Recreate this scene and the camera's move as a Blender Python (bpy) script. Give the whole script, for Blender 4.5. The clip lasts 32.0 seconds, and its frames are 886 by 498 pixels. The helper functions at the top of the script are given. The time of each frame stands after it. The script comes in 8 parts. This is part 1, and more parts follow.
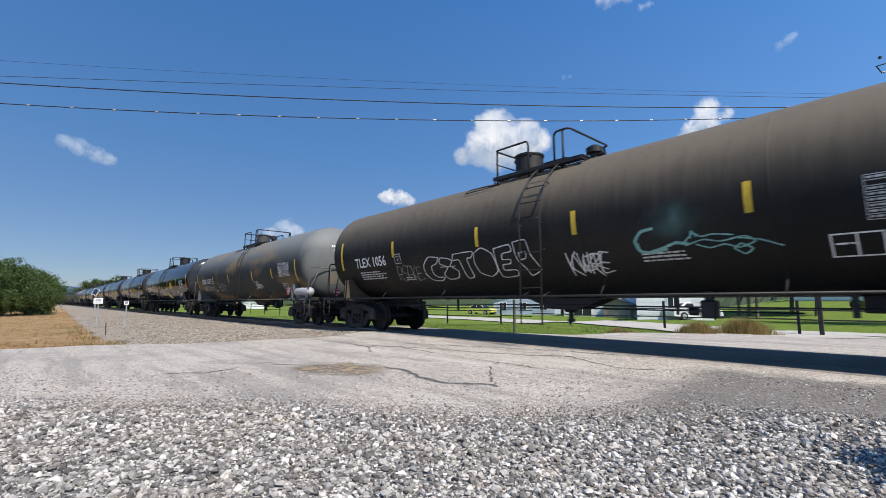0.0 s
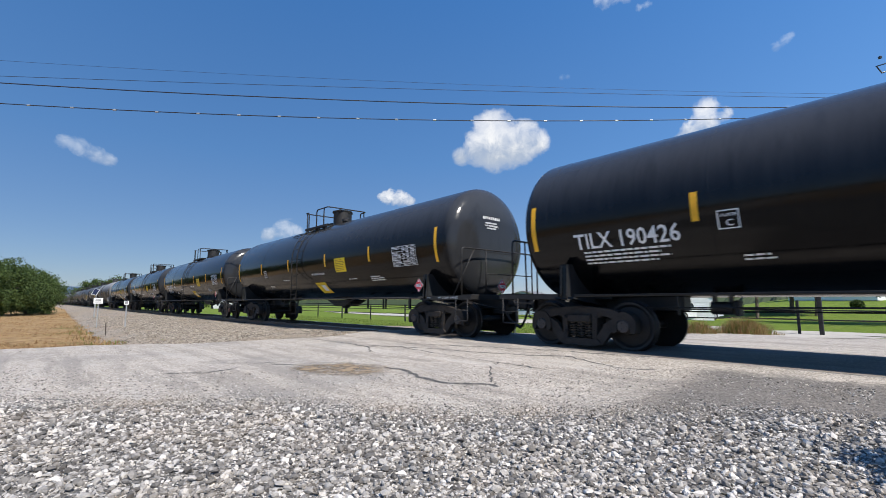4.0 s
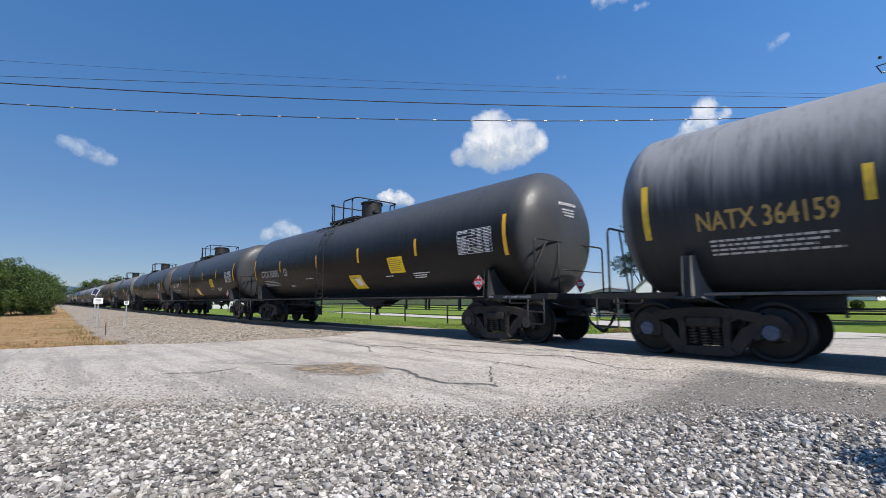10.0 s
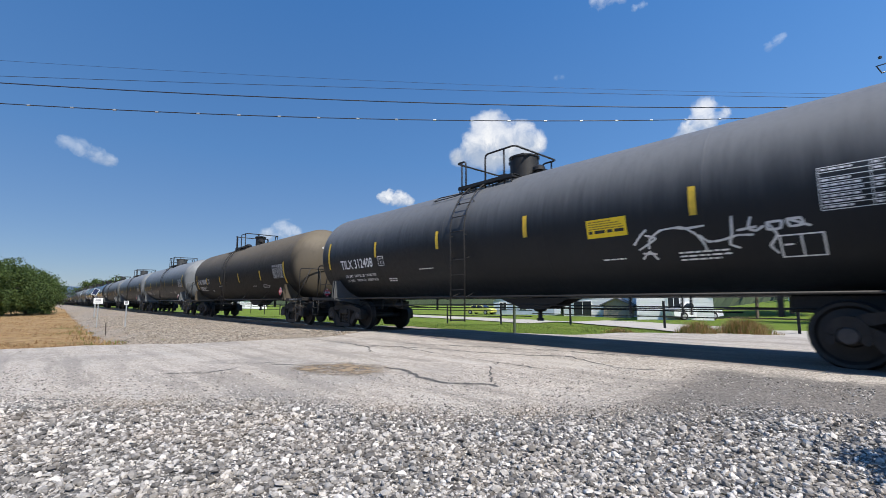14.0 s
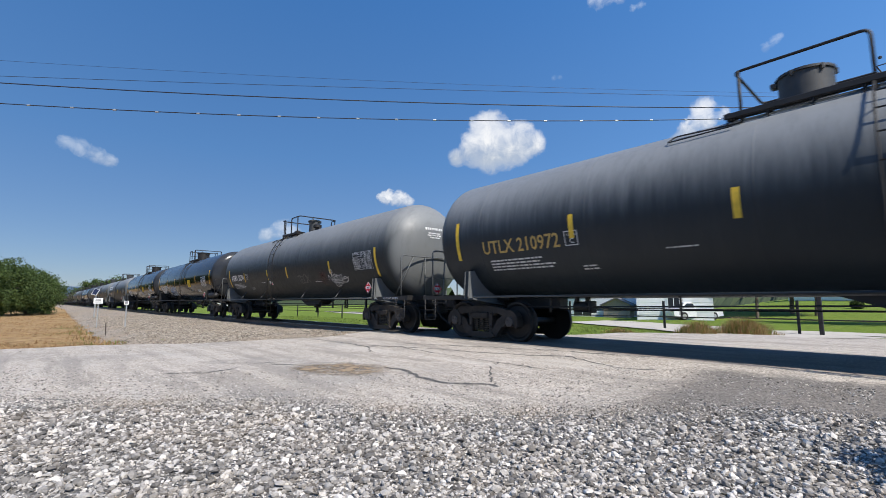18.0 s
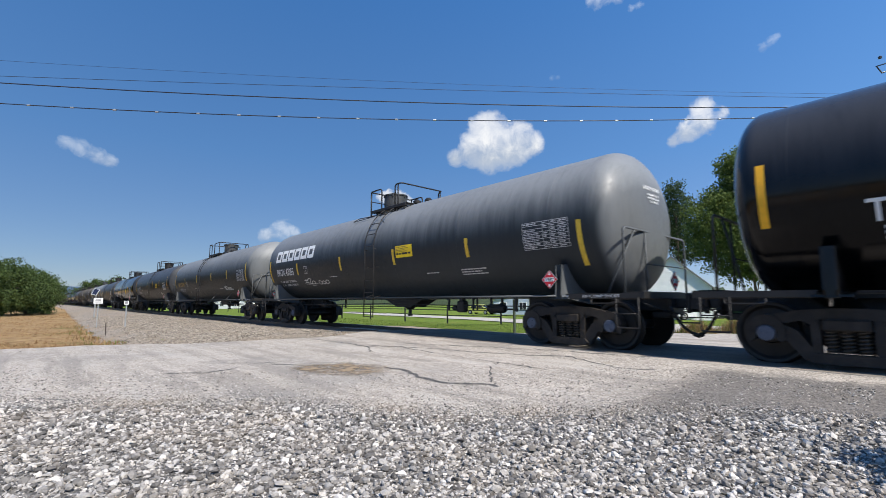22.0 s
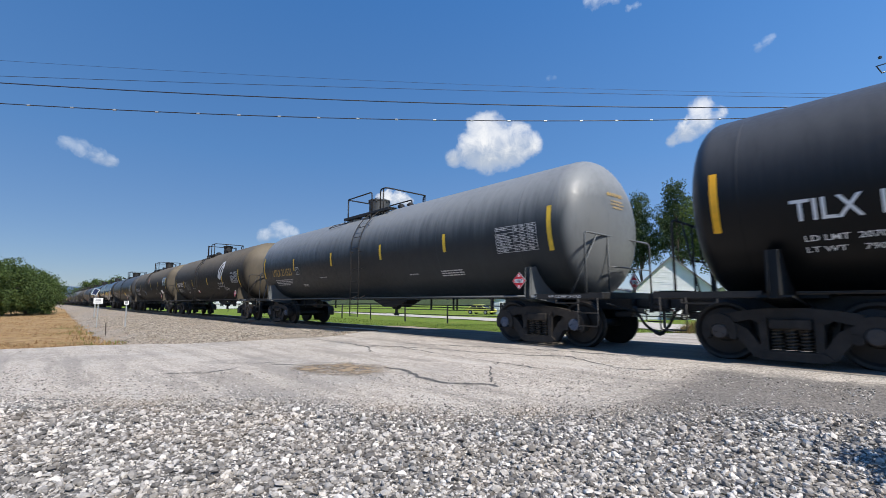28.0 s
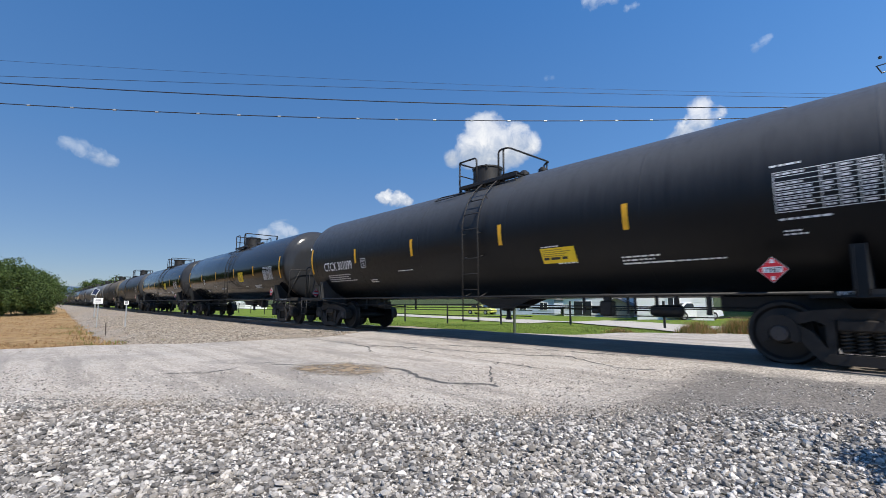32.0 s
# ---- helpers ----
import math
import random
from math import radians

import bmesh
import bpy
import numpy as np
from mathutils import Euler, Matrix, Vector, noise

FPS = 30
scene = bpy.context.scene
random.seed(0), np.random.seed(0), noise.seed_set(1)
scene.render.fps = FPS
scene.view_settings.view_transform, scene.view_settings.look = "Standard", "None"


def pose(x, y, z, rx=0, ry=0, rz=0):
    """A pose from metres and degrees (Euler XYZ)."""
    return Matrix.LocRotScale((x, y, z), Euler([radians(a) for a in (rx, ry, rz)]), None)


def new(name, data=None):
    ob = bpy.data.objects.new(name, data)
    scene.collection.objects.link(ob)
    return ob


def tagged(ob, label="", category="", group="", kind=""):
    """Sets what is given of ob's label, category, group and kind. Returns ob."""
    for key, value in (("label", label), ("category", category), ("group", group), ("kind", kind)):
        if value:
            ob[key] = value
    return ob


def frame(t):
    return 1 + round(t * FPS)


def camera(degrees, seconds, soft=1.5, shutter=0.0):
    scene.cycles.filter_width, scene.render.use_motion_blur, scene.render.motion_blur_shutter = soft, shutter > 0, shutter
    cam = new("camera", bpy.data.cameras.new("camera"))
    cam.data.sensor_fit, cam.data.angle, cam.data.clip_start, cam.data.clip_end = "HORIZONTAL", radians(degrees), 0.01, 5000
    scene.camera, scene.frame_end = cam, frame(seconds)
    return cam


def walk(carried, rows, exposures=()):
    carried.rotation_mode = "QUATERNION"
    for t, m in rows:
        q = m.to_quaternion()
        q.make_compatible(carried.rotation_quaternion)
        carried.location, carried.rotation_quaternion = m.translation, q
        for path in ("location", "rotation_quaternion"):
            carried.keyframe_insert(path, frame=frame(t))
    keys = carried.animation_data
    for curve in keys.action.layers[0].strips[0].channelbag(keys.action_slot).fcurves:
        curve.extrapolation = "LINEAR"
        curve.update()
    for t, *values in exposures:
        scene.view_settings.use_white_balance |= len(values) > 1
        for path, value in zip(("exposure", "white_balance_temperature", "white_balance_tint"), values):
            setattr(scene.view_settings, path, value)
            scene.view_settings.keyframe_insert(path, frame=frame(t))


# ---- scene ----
# ---------------------------------------------------------------- camera
cam = camera(89.56, 32.0, soft=0.45, shutter=0.08)
CAM = pose(0.0, -9.0, 0.9, 96.79, 0, 48.01)
walk(cam, [(0, CAM), (32, CAM)])

# ---------------------------------------------------------------- world, sun, exposure
SUN = Vector((0.72, -0.10, 0.82)).normalized()
SUN_EL = math.asin(SUN.z)
world = bpy.data.worlds.new("world")
scene.world = world
world.use_nodes = True
wn = world.node_tree.nodes
sky = wn.new("ShaderNodeTexSky")
sky.sky_type = "NISHITA"
sky.sun_disc = False
sky.sun_elevation = SUN_EL
sky.sun_rotation = math.atan2(SUN.x, SUN.y)
sky.altitude = 600
sky.air_density = 1.0
sky.dust_density = 0.1
sky.ozone_density = 3.0
wn["Background"].inputs["Strength"].default_value = 0.115
deep = wn.new("ShaderNodeHueSaturation")
deep.inputs["Saturation"].default_value = 1.25
world.node_tree.links.new(sky.outputs[0], deep.inputs["Color"])
# summer haze: a smooth veil, paler towards the horizon, over the clear sky
way = wn.new("ShaderNodeTexCoord")
high = wn.new("ShaderNodeSeparateXYZ")
world.node_tree.links.new(way.outputs["Generated"], high.inputs[0])
veil = wn.new("ShaderNodeValToRGB")
for k in range(3):
    veil.color_ramp.elements.new(0.5)
for e, (at, c) in zip(veil.color_ramp.elements, ((0.0, (0.215, 0.285, 0.465)), (0.10, (0.185, 0.285, 0.515)), (0.30, (0.108, 0.252, 0.55)), (0.60, (0.056, 0.190, 0.505)), (1.0, (0.035, 0.12, 0.38)))):
    e.position, e.color = at, (*c, 1)
world.node_tree.links.new(high.outputs["Z"], veil.inputs[0])
lift = wn.new("ShaderNodeVectorMath")
lift.operation = "SCALE"
lift.inputs["Scale"].default_value = 7.8
world.node_tree.links.new(veil.outputs[0], lift.inputs[0])
haze = wn.new("ShaderNodeMix")
haze.data_type = "RGBA"
haze.inputs[0].default_value = 0.70
world.node_tree.links.new(deep.outputs[0], haze.inputs[6])
world.node_tree.links.new(lift.outputs[0], haze.inputs[7])
# the sky is brighter on the sun's side and deeper away from it
toward = wn.new("ShaderNodeVectorMath")
toward.operation = "DOT_PRODUCT"
toward.inputs[1].default_value = Vector((SUN.x, SUN.y, 0)).normalized()
world.node_tree.links.new(way.outputs["Generated"], toward.inputs[0])
glow = wn.new("ShaderNodeMapRange")
for k, v in (("From Min", -1.0), ("From Max", 0.0), ("To Min", 0.85), ("To Max", 1.36)):
    glow.inputs[k].default_value = v
world.node_tree.links.new(toward.outputs["Value"], glow.inputs["Value"])
bright = wn.new("ShaderNodeVectorMath")
bright.operation = "SCALE"
world.node_tree.links.new(haze.outputs[2], bright.inputs[0])
world.node_tree.links.new(glow.outputs[0], bright.inputs["Scale"])
world.node_tree.links.new(bright.outputs[0], wn["Background"].inputs["Color"])
sun_data = bpy.data.lights.new("sun", "SUN")
sun_data.energy = 5.0
sun_data.angle = radians(0.53)
sun_data.color = (1.0, 0.945, 0.86)
sun_ob = new("sun", sun_data)
sun_ob.rotation_euler = SUN.to_track_quat("Z", "Y").to_euler()
sun_ob.location = (20, -5, 40)
scene.view_settings.exposure = 0.25


# ---------------------------------------------------------------- mesh tools
class Builder:
    """Gathers faces of simple shapes and turns them into one mesh."""

    def __init__(self):
        self.v, self.f, self.m, self.s = [], [], [], []

    def add(self, verts, faces, mat=0, smooth=False):
        b = len(self.v)
        self.v.extend([tuple(p) for p in verts])
        for face in faces:
            self.f.append([b + i for i in face])
            self.m.append(mat)
            self.s.append(smooth)
        return self

    def box(self, c, size, mat=0, rot=None, bevel=0.0):
        hx, hy, hz = (a / 2 for a in size)
        if bevel > 0:
            b = min(bevel, hx * 0.9, hy * 0.9, hz * 0.9)
            pts, idx = [], {}
            for sx in (-1, 1):
                for sy in (-1, 1):
                    for sz in (-1, 1):
                        for k in range(3):
                            p = [sx * hx, sy * hy, sz * hz]
                            for a in range(3):
                                if a != k:
                                    p[a] -= (sx, sy, sz)[a] * b
                            idx[(sx, sy, sz, k)] = len(pts)
                            pts.append(p)
            faces = []
            for k in range(3):
                o = [a for a in range(3) if a != k]
                for s in (-1, 1):
                    q = []
                    for a, c2 in ((-1, -1), (1, -1), (1, 1), (-1, 1)):
                        key = [0, 0, 0]
                        key[k], key[o[0]], key[o[1]] = s, a, c2
                        q.append(idx[(*key, k)])
                    faces.append(q if (s > 0) == (k != 1) else q[::-1])
            for k in range(3):
                o = [a for a in range(3) if a != k]
                for a in (-1, 1):
                    for c2 in (-1, 1):
                        q = []
                        for s, kk in ((-1, o[0]), (1, o[0]), (1, o[1]), (-1, o[1])):
                            key = [0, 0, 0]
                            key[k], key[o[0]], key[o[1]] = s, a, c2
                            q.append(idx[(*key, kk)])
                        faces.append(q)
            for sx in (-1, 1):
                for sy in (-1, 1):
                    for sz in (-1, 1):
                        faces.append([idx[(sx, sy, sz, k)] for k in range(3)])
        else:
            pts = [(x, y, z) for x in (-hx, hx) for y in (-hy, hy) for z in (-hz, hz)]
            faces = [(0, 1, 3, 2), (4, 6, 7, 5), (0, 4, 5, 1), (2, 3, 7, 6), (0, 2, 6, 4), (1, 5, 7, 3)]
        c = Vector(c)
        r = rot if rot is not None else Matrix.Identity(3)
        return self.add([c + r @ Vector(p) for p in pts], faces, mat)

    def cyl(self, a, b, r, n=12, mat=0, r2=None, caps=True):
        a, b = Vector(a), Vector(b)
        d = (b - a).normalized()
        u = d.orthogonal().normalized()
        w = d.cross(u)
        r2 = r if r2 is None else r2
        ring = [u * math.cos(2 * math.pi * i / n) + w * math.sin(2 * math.pi * i / n) for i in range(n)]
        self.add([a + p * r for p in ring] + [b + p * r2 for p in ring],
                 [(i, (i + 1) % n, n + (i + 1) % n, n + i) for i in range(n)], mat, True)
        if caps:
            self.add([a + p * r for p in ring], [list(range(n))[::-1]], mat)
            self.add([b + p * r2 for p in ring], [list(range(n))], mat)
        return self

    def tube(self, pts, r, n=7, mat=0, closed=False):
        pts = [Vector(p) for p in pts]
        k = len(pts)
        verts = []
        u = None
        for i, p in enumerate(pts):
            if closed:
                d = pts[(i + 1) % k] - pts[i - 1]
            else:
                d = pts[min(i + 1, k - 1)] - pts[max(i - 1, 0)]
            d = d.normalized()
            u = d.orthogonal().normalized() if u is None else (u - d * u.dot(d)).normalized()
            w = d.cross(u)
            verts += [p + (u * math.cos(2 * math.pi * j / n) + w * math.sin(2 * math.pi * j / n)) * r for j in range(n)]
        faces = []
        for i in range(k if closed else k - 1):
            i2 = (i + 1) % k
            faces += [(i * n + j, i * n + (j + 1) % n, i2 * n + (j + 1) % n, i2 * n + j) for j in range(n)]
        if not closed:
            faces += [list(range(n))[::-1], [(k - 1) * n + j for j in range(n)]]
        return self.add(verts, faces, mat, True)

    def prism(self, pts, y0, y1, mat=0):
        """Extrudes a polygon of (x, z) points along y."""
        n = len(pts)
        verts = [(x, y0, z) for x, z in pts] + [(x, y1, z) for x, z in pts]
        faces = [list(range(n)), [n + i for i in range(n)][::-1]]
        faces += [(i, n + i, n + (i + 1) % n, (i + 1) % n) for i in range(n)]
        return self.add(verts, faces, mat)

    def lathe(self, profile, n=32, axis="Y", mat=0, centre=(0, 0, 0)):
        """Turns (radius, along) points about an axis."""
        verts, k = [], len(profile)
        for r, h in profile:
            for i in range(n):
                c, s = math.cos(2 * math.pi * i / n) * r, math.sin(2 * math.pi * i / n) * r
                p = {"X": (h, c, s), "Y": (s, h, c), "Z": (c, s, h)}[axis]
                verts.append((p[0] + centre[0], p[1] + centre[1], p[2] + centre[2]))
        faces = [(i * n + j, i * n + (j + 1) % n, (i + 1) * n + (j + 1) % n, (i + 1) * n + j) for i in range(k - 1) for j in range(n)]
        return self.add(verts, faces, mat, True)

    def mesh(self, name, mats=(), sharp=40):
        me = bpy.data.meshes.new(name)
        me.from_pydata(self.v, [], self.f)
        me.polygons.foreach_set("material_index", self.m)
        me.polygons.foreach_set("use_smooth", self.s)
        for m in mats if isinstance(mats, (list, tuple)) else [mats]:
            me.materials.append(m)
        if any(self.s) and sharp:
            me.set_sharp_from_angle(angle=radians(sharp))
        me.update()
        return me


def part(name, me, parent=None, label="", m=None, mat=None):
    """Links a mesh (or a Builder's mesh) as one object under a thing or a part."""
    ob = new(name, me)
    if parent is not None:
        ob.parent = parent
    if m is not None:
        ob.matrix_basis = m
    if mat is not None:
        if not me.materials:
            me.materials.append(mat)
        ob.material_slots[0].link = "OBJECT"
        ob.material_slots[0].material = mat
    if label:
        ob["label"] = label
    return ob


def thing(name, label, category, m=None, group="", kind=""):
    ob = tagged(new(name), label, category, group, kind)
    ob.empty_display_size = 0.1
    if m is not None:
        ob.matrix_basis = m
    return ob


def arrays_mesh(name, verts, faces, mat, smooth=False, tri_mats=None):
    """A mesh from numpy arrays of vertices and equal-sided faces."""
    me = bpy.data.meshes.new(name)
    k = faces.shape[1]
    me.vertices.add(len(verts))
    me.vertices.foreach_set("co", np.asarray(verts, dtype=np.float32).ravel())
    me.loops.add(faces.size)
    me.loops.foreach_set("vertex_index", faces.astype(np.int32).ravel())
    me.polygons.add(len(faces))
    me.polygons.foreach_set("loop_start", np.arange(0, faces.size, k, dtype=np.int32))
    me.polygons.foreach_set("use_smooth", np.full(len(faces), smooth))
    for m in mat if isinstance(mat, (list, tuple)) else [mat]:
        me.materials.append(m)
    if tri_mats is not None:
        me.polygons.foreach_set("material_index", tri_mats.astype(np.int32))
    me.update(calc_edges=True)
    return me


# ---------------------------------------------------------------- materials
def nodes_of(name):
    m = bpy.data.materials.new(name)
    m.use_nodes = True
    nt = m.node_tree
    return m, nt, nt.nodes["Principled BSDF"]


def node(nt, kind, **kw):
    n = nt.nodes.new(kind)
    for k, v in kw.items():
        if k in ("operation", "blend_type", "data_type", "noise_dimensions", "feature", "distance", "wave_type", "bands_direction", "interpolation_type"):
            if k == "operation":
                n.operation = v
            elif k == "blend_type":
                n.blend_type = v
            elif k == "data_type":
                n.data_type = v
            elif k == "feature":
                n.feature = v
            elif k == "interpolation_type":
                n.interpolation_type = v
        else:
            n.inputs[k.replace("_", " ")].default_value = v
    return n


def ramp(nt, stops, src):
    r = nt.nodes.new("ShaderNodeValToRGB")
    while len(r.color_ramp.elements) < len(stops):
        r.color_ramp.elements.new(0.5)
    for e, (p, c) in zip(r.color_ramp.elements, stops):
        e.position = p
        e.color = (*c, 1) if len(c) == 3 else c
    nt.links.new(src, r.inputs[0])
    return r.outputs[0]


def coords(nt, scale=(1, 1, 1), world_space=False, random_shift=False):
    if world_space:
        src = nt.nodes.new("ShaderNodeNewGeometry").outputs["Position"]
    else:
        src = nt.nodes.new("ShaderNodeTexCoord").outputs["Object"]
    mp = nt.nodes.new("ShaderNodeMapping")
    mp.inputs["Scale"].default_value = scale
    nt.links.new(src, mp.inputs["Vector"])
    if random_shift:
        info = nt.nodes.new("ShaderNodeObjectInfo")
        mul = node(nt, "ShaderNodeMath", operation="MULTIPLY")
        mul.inputs[1].default_value = 91.0
        nt.links.new(info.outputs["Random"], mul.inputs[0])
        nt.links.new(mul.outputs[0], mp.inputs["Location"])
    return mp.outputs[0]


def noise_tex(nt, vec, scale, detail=4, rough=0.55):
    n = node(nt, "ShaderNodeTexNoise", Scale=scale, Detail=detail, Roughness=rough)
    nt.links.new(vec, n.inputs["Vector"])
    return n.outputs[0]


def mix(nt, fac, a, b, blend="MIX"):
    n = nt.nodes.new("ShaderNodeMix")
    n.data_type = "RGBA"
    n.blend_type = blend
    for sock, val in ((n.inputs[0], fac), (n.inputs[6], a), (n.inputs[7], b)):
        if isinstance(val, bpy.types.NodeSocket):
            nt.links.new(val, sock)
        elif isinstance(val, (int, float)):
            sock.default_value = val
        else:
            sock.default_value = (*val, 1)
    return n.outputs[2]


def bump(nt, height, bs, strength=0.3, dist=0.01, prev=None):
    b = node(nt, "ShaderNodeBump", Strength=strength, Distance=dist)
    nt.links.new(height, b.inputs["Height"])
    if prev is not None:
        nt.links.new(prev, b.inputs["Normal"])
    nt.links.new(b.outputs[0], bs.inputs["Normal"])
    return b.outputs[0]


def simple(name, c, rough=0.5, metal=0.0, var=0.25, scale=8.0, bmp=0.1, c2=None, world_space=False):
    """Paint, steel or wood with a two-scale mottle and a fine relief."""
    m, nt, bs = nodes_of(name)
    vec = coords(nt, world_space=world_space)
    a = noise_tex(nt, vec, scale, 5)
    b = noise_tex(nt, vec, scale * 7, 3)
    dark = tuple(x * (1 - var) for x in c)
    light = c2 if c2 else tuple(min(1, x * (1 + var)) for x in c)
    col = mix(nt, ramp(nt, [(0.3, (0, 0, 0)), (0.7, (1, 1, 1))], a), dark, light)
    col = mix(nt, 0.35, col, mix(nt, b, dark, light))
    nt.links.new(col, bs.inputs["Base Color"])
    bs.inputs["Roughness"].default_value = rough
    bs.inputs["Metallic"].default_value = metal
    nt.links.new(ramp(nt, [(0.2, (max(0, rough - 0.1),) * 3), (0.8, (min(1, rough + 0.12),) * 3)], b), bs.inputs["Roughness"])
    if bmp:
        bump(nt, b, bs, bmp, 0.004)
    return m


def tank_paint(name, base, rough, dust, dust_amount, patch=None, patch_amount=0.0, streak=0.4, crown=None, edge=2.58, ragged=0.5):
    """Tank shell paint: runs down the sides, large stains, painted-in sun and shade."""
    m, nt, bs = nodes_of(name)
    vec = coords(nt, (1, 1, 1), random_shift=True)
    runs = coords(nt, (5.0, 1.2, 0.22), random_shift=True)
    big = noise_tex(nt, vec, 0.55, 4)
    fine = noise_tex(nt, vec, 9.0, 5, 0.65)
    run = noise_tex(nt, runs, 1.6, 6, 0.7)
    low = tuple(x * 0.75 for x in base)
    col = mix(nt, ramp(nt, [(0.35, (0, 0, 0)), (0.68, (1, 1, 1))], big), low, base)
    fac = nt.nodes.new("ShaderNodeMath")
    fac.operation = "MULTIPLY"
    nt.links.new(ramp(nt, [(0.46, (0, 0, 0)), (0.85, (1, 1, 1))], run), fac.inputs[0])
    nt.links.new(ramp(nt, [(0.3, (0.25, 0.25, 0.25)), (0.75, (1, 1, 1))], fine), fac.inputs[1])
    scl = nt.nodes.new("ShaderNodeMath")
    scl.operation = "MULTIPLY"
    scl.inputs[1].default_value = dust_amount
    nt.links.new(fac.outputs[0], scl.inputs[0])
    col = mix(nt, scl.outputs[0], col, dust)
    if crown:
        # sunlit crown painted in as a lighter tone, its lower edge ragged with runs
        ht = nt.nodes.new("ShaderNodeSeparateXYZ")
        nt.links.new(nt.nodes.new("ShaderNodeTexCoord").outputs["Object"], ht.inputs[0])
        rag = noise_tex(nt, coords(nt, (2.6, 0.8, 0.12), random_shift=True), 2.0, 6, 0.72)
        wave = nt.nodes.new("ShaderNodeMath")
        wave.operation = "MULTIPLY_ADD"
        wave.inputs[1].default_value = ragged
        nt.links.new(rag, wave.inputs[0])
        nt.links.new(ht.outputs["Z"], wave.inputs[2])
        lit_band = nt.nodes.new("ShaderNodeMapRange")
        lit_band.interpolation_type = "SMOOTHSTEP"
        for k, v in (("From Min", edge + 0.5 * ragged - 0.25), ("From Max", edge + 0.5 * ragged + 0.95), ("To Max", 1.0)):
            lit_band.inputs[k].default_value = v
        nt.links.new(wave.outputs[0], lit_band.inputs["Value"])
        # the heads get the same painted-in sunlit tone as the crown
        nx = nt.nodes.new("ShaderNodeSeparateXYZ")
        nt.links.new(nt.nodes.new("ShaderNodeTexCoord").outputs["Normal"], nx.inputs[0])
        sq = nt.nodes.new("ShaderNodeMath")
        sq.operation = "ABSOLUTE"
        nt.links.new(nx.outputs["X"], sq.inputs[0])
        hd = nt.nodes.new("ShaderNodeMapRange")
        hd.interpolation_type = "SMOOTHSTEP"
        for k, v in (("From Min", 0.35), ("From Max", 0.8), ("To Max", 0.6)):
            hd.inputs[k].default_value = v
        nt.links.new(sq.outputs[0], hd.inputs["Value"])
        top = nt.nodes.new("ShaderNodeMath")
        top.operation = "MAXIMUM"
        nt.links.new(lit_band.outputs[0], top.inputs[0])
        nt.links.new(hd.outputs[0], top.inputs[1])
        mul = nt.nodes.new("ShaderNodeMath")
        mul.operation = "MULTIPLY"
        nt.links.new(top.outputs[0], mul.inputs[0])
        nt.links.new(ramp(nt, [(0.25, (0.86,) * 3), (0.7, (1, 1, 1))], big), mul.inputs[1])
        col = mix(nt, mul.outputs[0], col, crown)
    if patch:
        pn = noise_tex(nt, coords(nt, (0.45, 1, 1.0), random_shift=True), 0.9, 3, 0.5)
        pf = ramp(nt, [(0.52, (0, 0, 0)), (0.70, (patch_amount,) * 3)], pn)
        col = mix(nt, pf, col, patch)
    dn = noise_tex(nt, coords(nt, (3.5, 1.0, 0.35), random_shift=True), 2.2, 5, 0.7)
    col = mix(nt, ramp(nt, [(0.5, (0, 0, 0)), (0.72, (streak,) * 3)], dn), col, tuple(x * 0.4 for x in base))
    nt.links.new(col, bs.inputs["Base Color"])
    nt.links.new(ramp(nt, [(0.3, (max(0.03, rough - 0.06),) * 3), (0.75, (min(1, rough + 0.14),) * 3)], fine), bs.inputs["Roughness"])
    bs.inputs["Specular IOR Level"].default_value = 0.27 if rough < 0.2 else 0.27
    wob = noise_tex(nt, vec, 1.3, 2)
    b1 = bump(nt, wob, bs, 0.06, 0.02)
    bump(nt, fine, bs, 0.05, 0.003, b1)
    return m


M = {}
M["steel_dark"] = simple("grimy_black_steel", (0.0075, 0.0072, 0.007), 0.6, 0.0, 0.45, 6, 0.3, (0.019, 0.0165, 0.0145))
M["bogie"] = simple("rusty_cast_steel", (0.0105, 0.0092, 0.0082), 0.75, 0.0, 0.5, 7, 0.5, (0.036, 0.028, 0.022))
M["spring"] = simple("worn_spring_steel", (0.035, 0.030, 0.026), 0.6, 0.1, 0.4, 9, 0.2, (0.075, 0.062, 0.05))
M["wheel"] = simple("wheel_steel", (0.010, 0.0085, 0.008), 0.55, 0.2, 0.35, 8, 0.2, (0.022, 0.017, 0.014))
M["rim"] = simple("worn_wheel_rim", (0.022, 0.020, 0.018), 0.6, 0.2, 0.3, 14, 0.1)
M["cap"] = simple("bearing_cap", (0.060, 0.052, 0.048), 0.6, 0.2, 0.3, 16, 0.2)
M["cap_blue"] = simple("blue_bearing_cap", (0.075, 0.092, 0.13), 0.55, 0.0, 0.3, 16, 0.2)
M["cap_rust"] = simple("rusty_bearing_cap", (0.16, 0.06, 0.03), 0.7, 0.0, 0.4, 16, 0.2)
M["rail"] = simple("rail_steel", (0.16, 0.12, 0.10), 0.5, 0.5, 0.3, 6, 0.15)
M["rail_top"] = simple("polished_rail_head", (0.55, 0.54, 0.53), 0.25, 1.0, 0.1, 20, 0.05)
M["tie"] = simple("weathered_tie", (0.075, 0.058, 0.045), 0.85, 0.0, 0.4, 5, 0.5)
M["grey_steel"] = simple("grey_painted_steel", (0.20, 0.20, 0.20), 0.55, 0.0, 0.3, 6, 0.2)
M["pale_steel"] = simple("pale_grey_painted_steel", (0.34, 0.34, 0.34), 0.5, 0.0, 0.25, 5, 0.1)
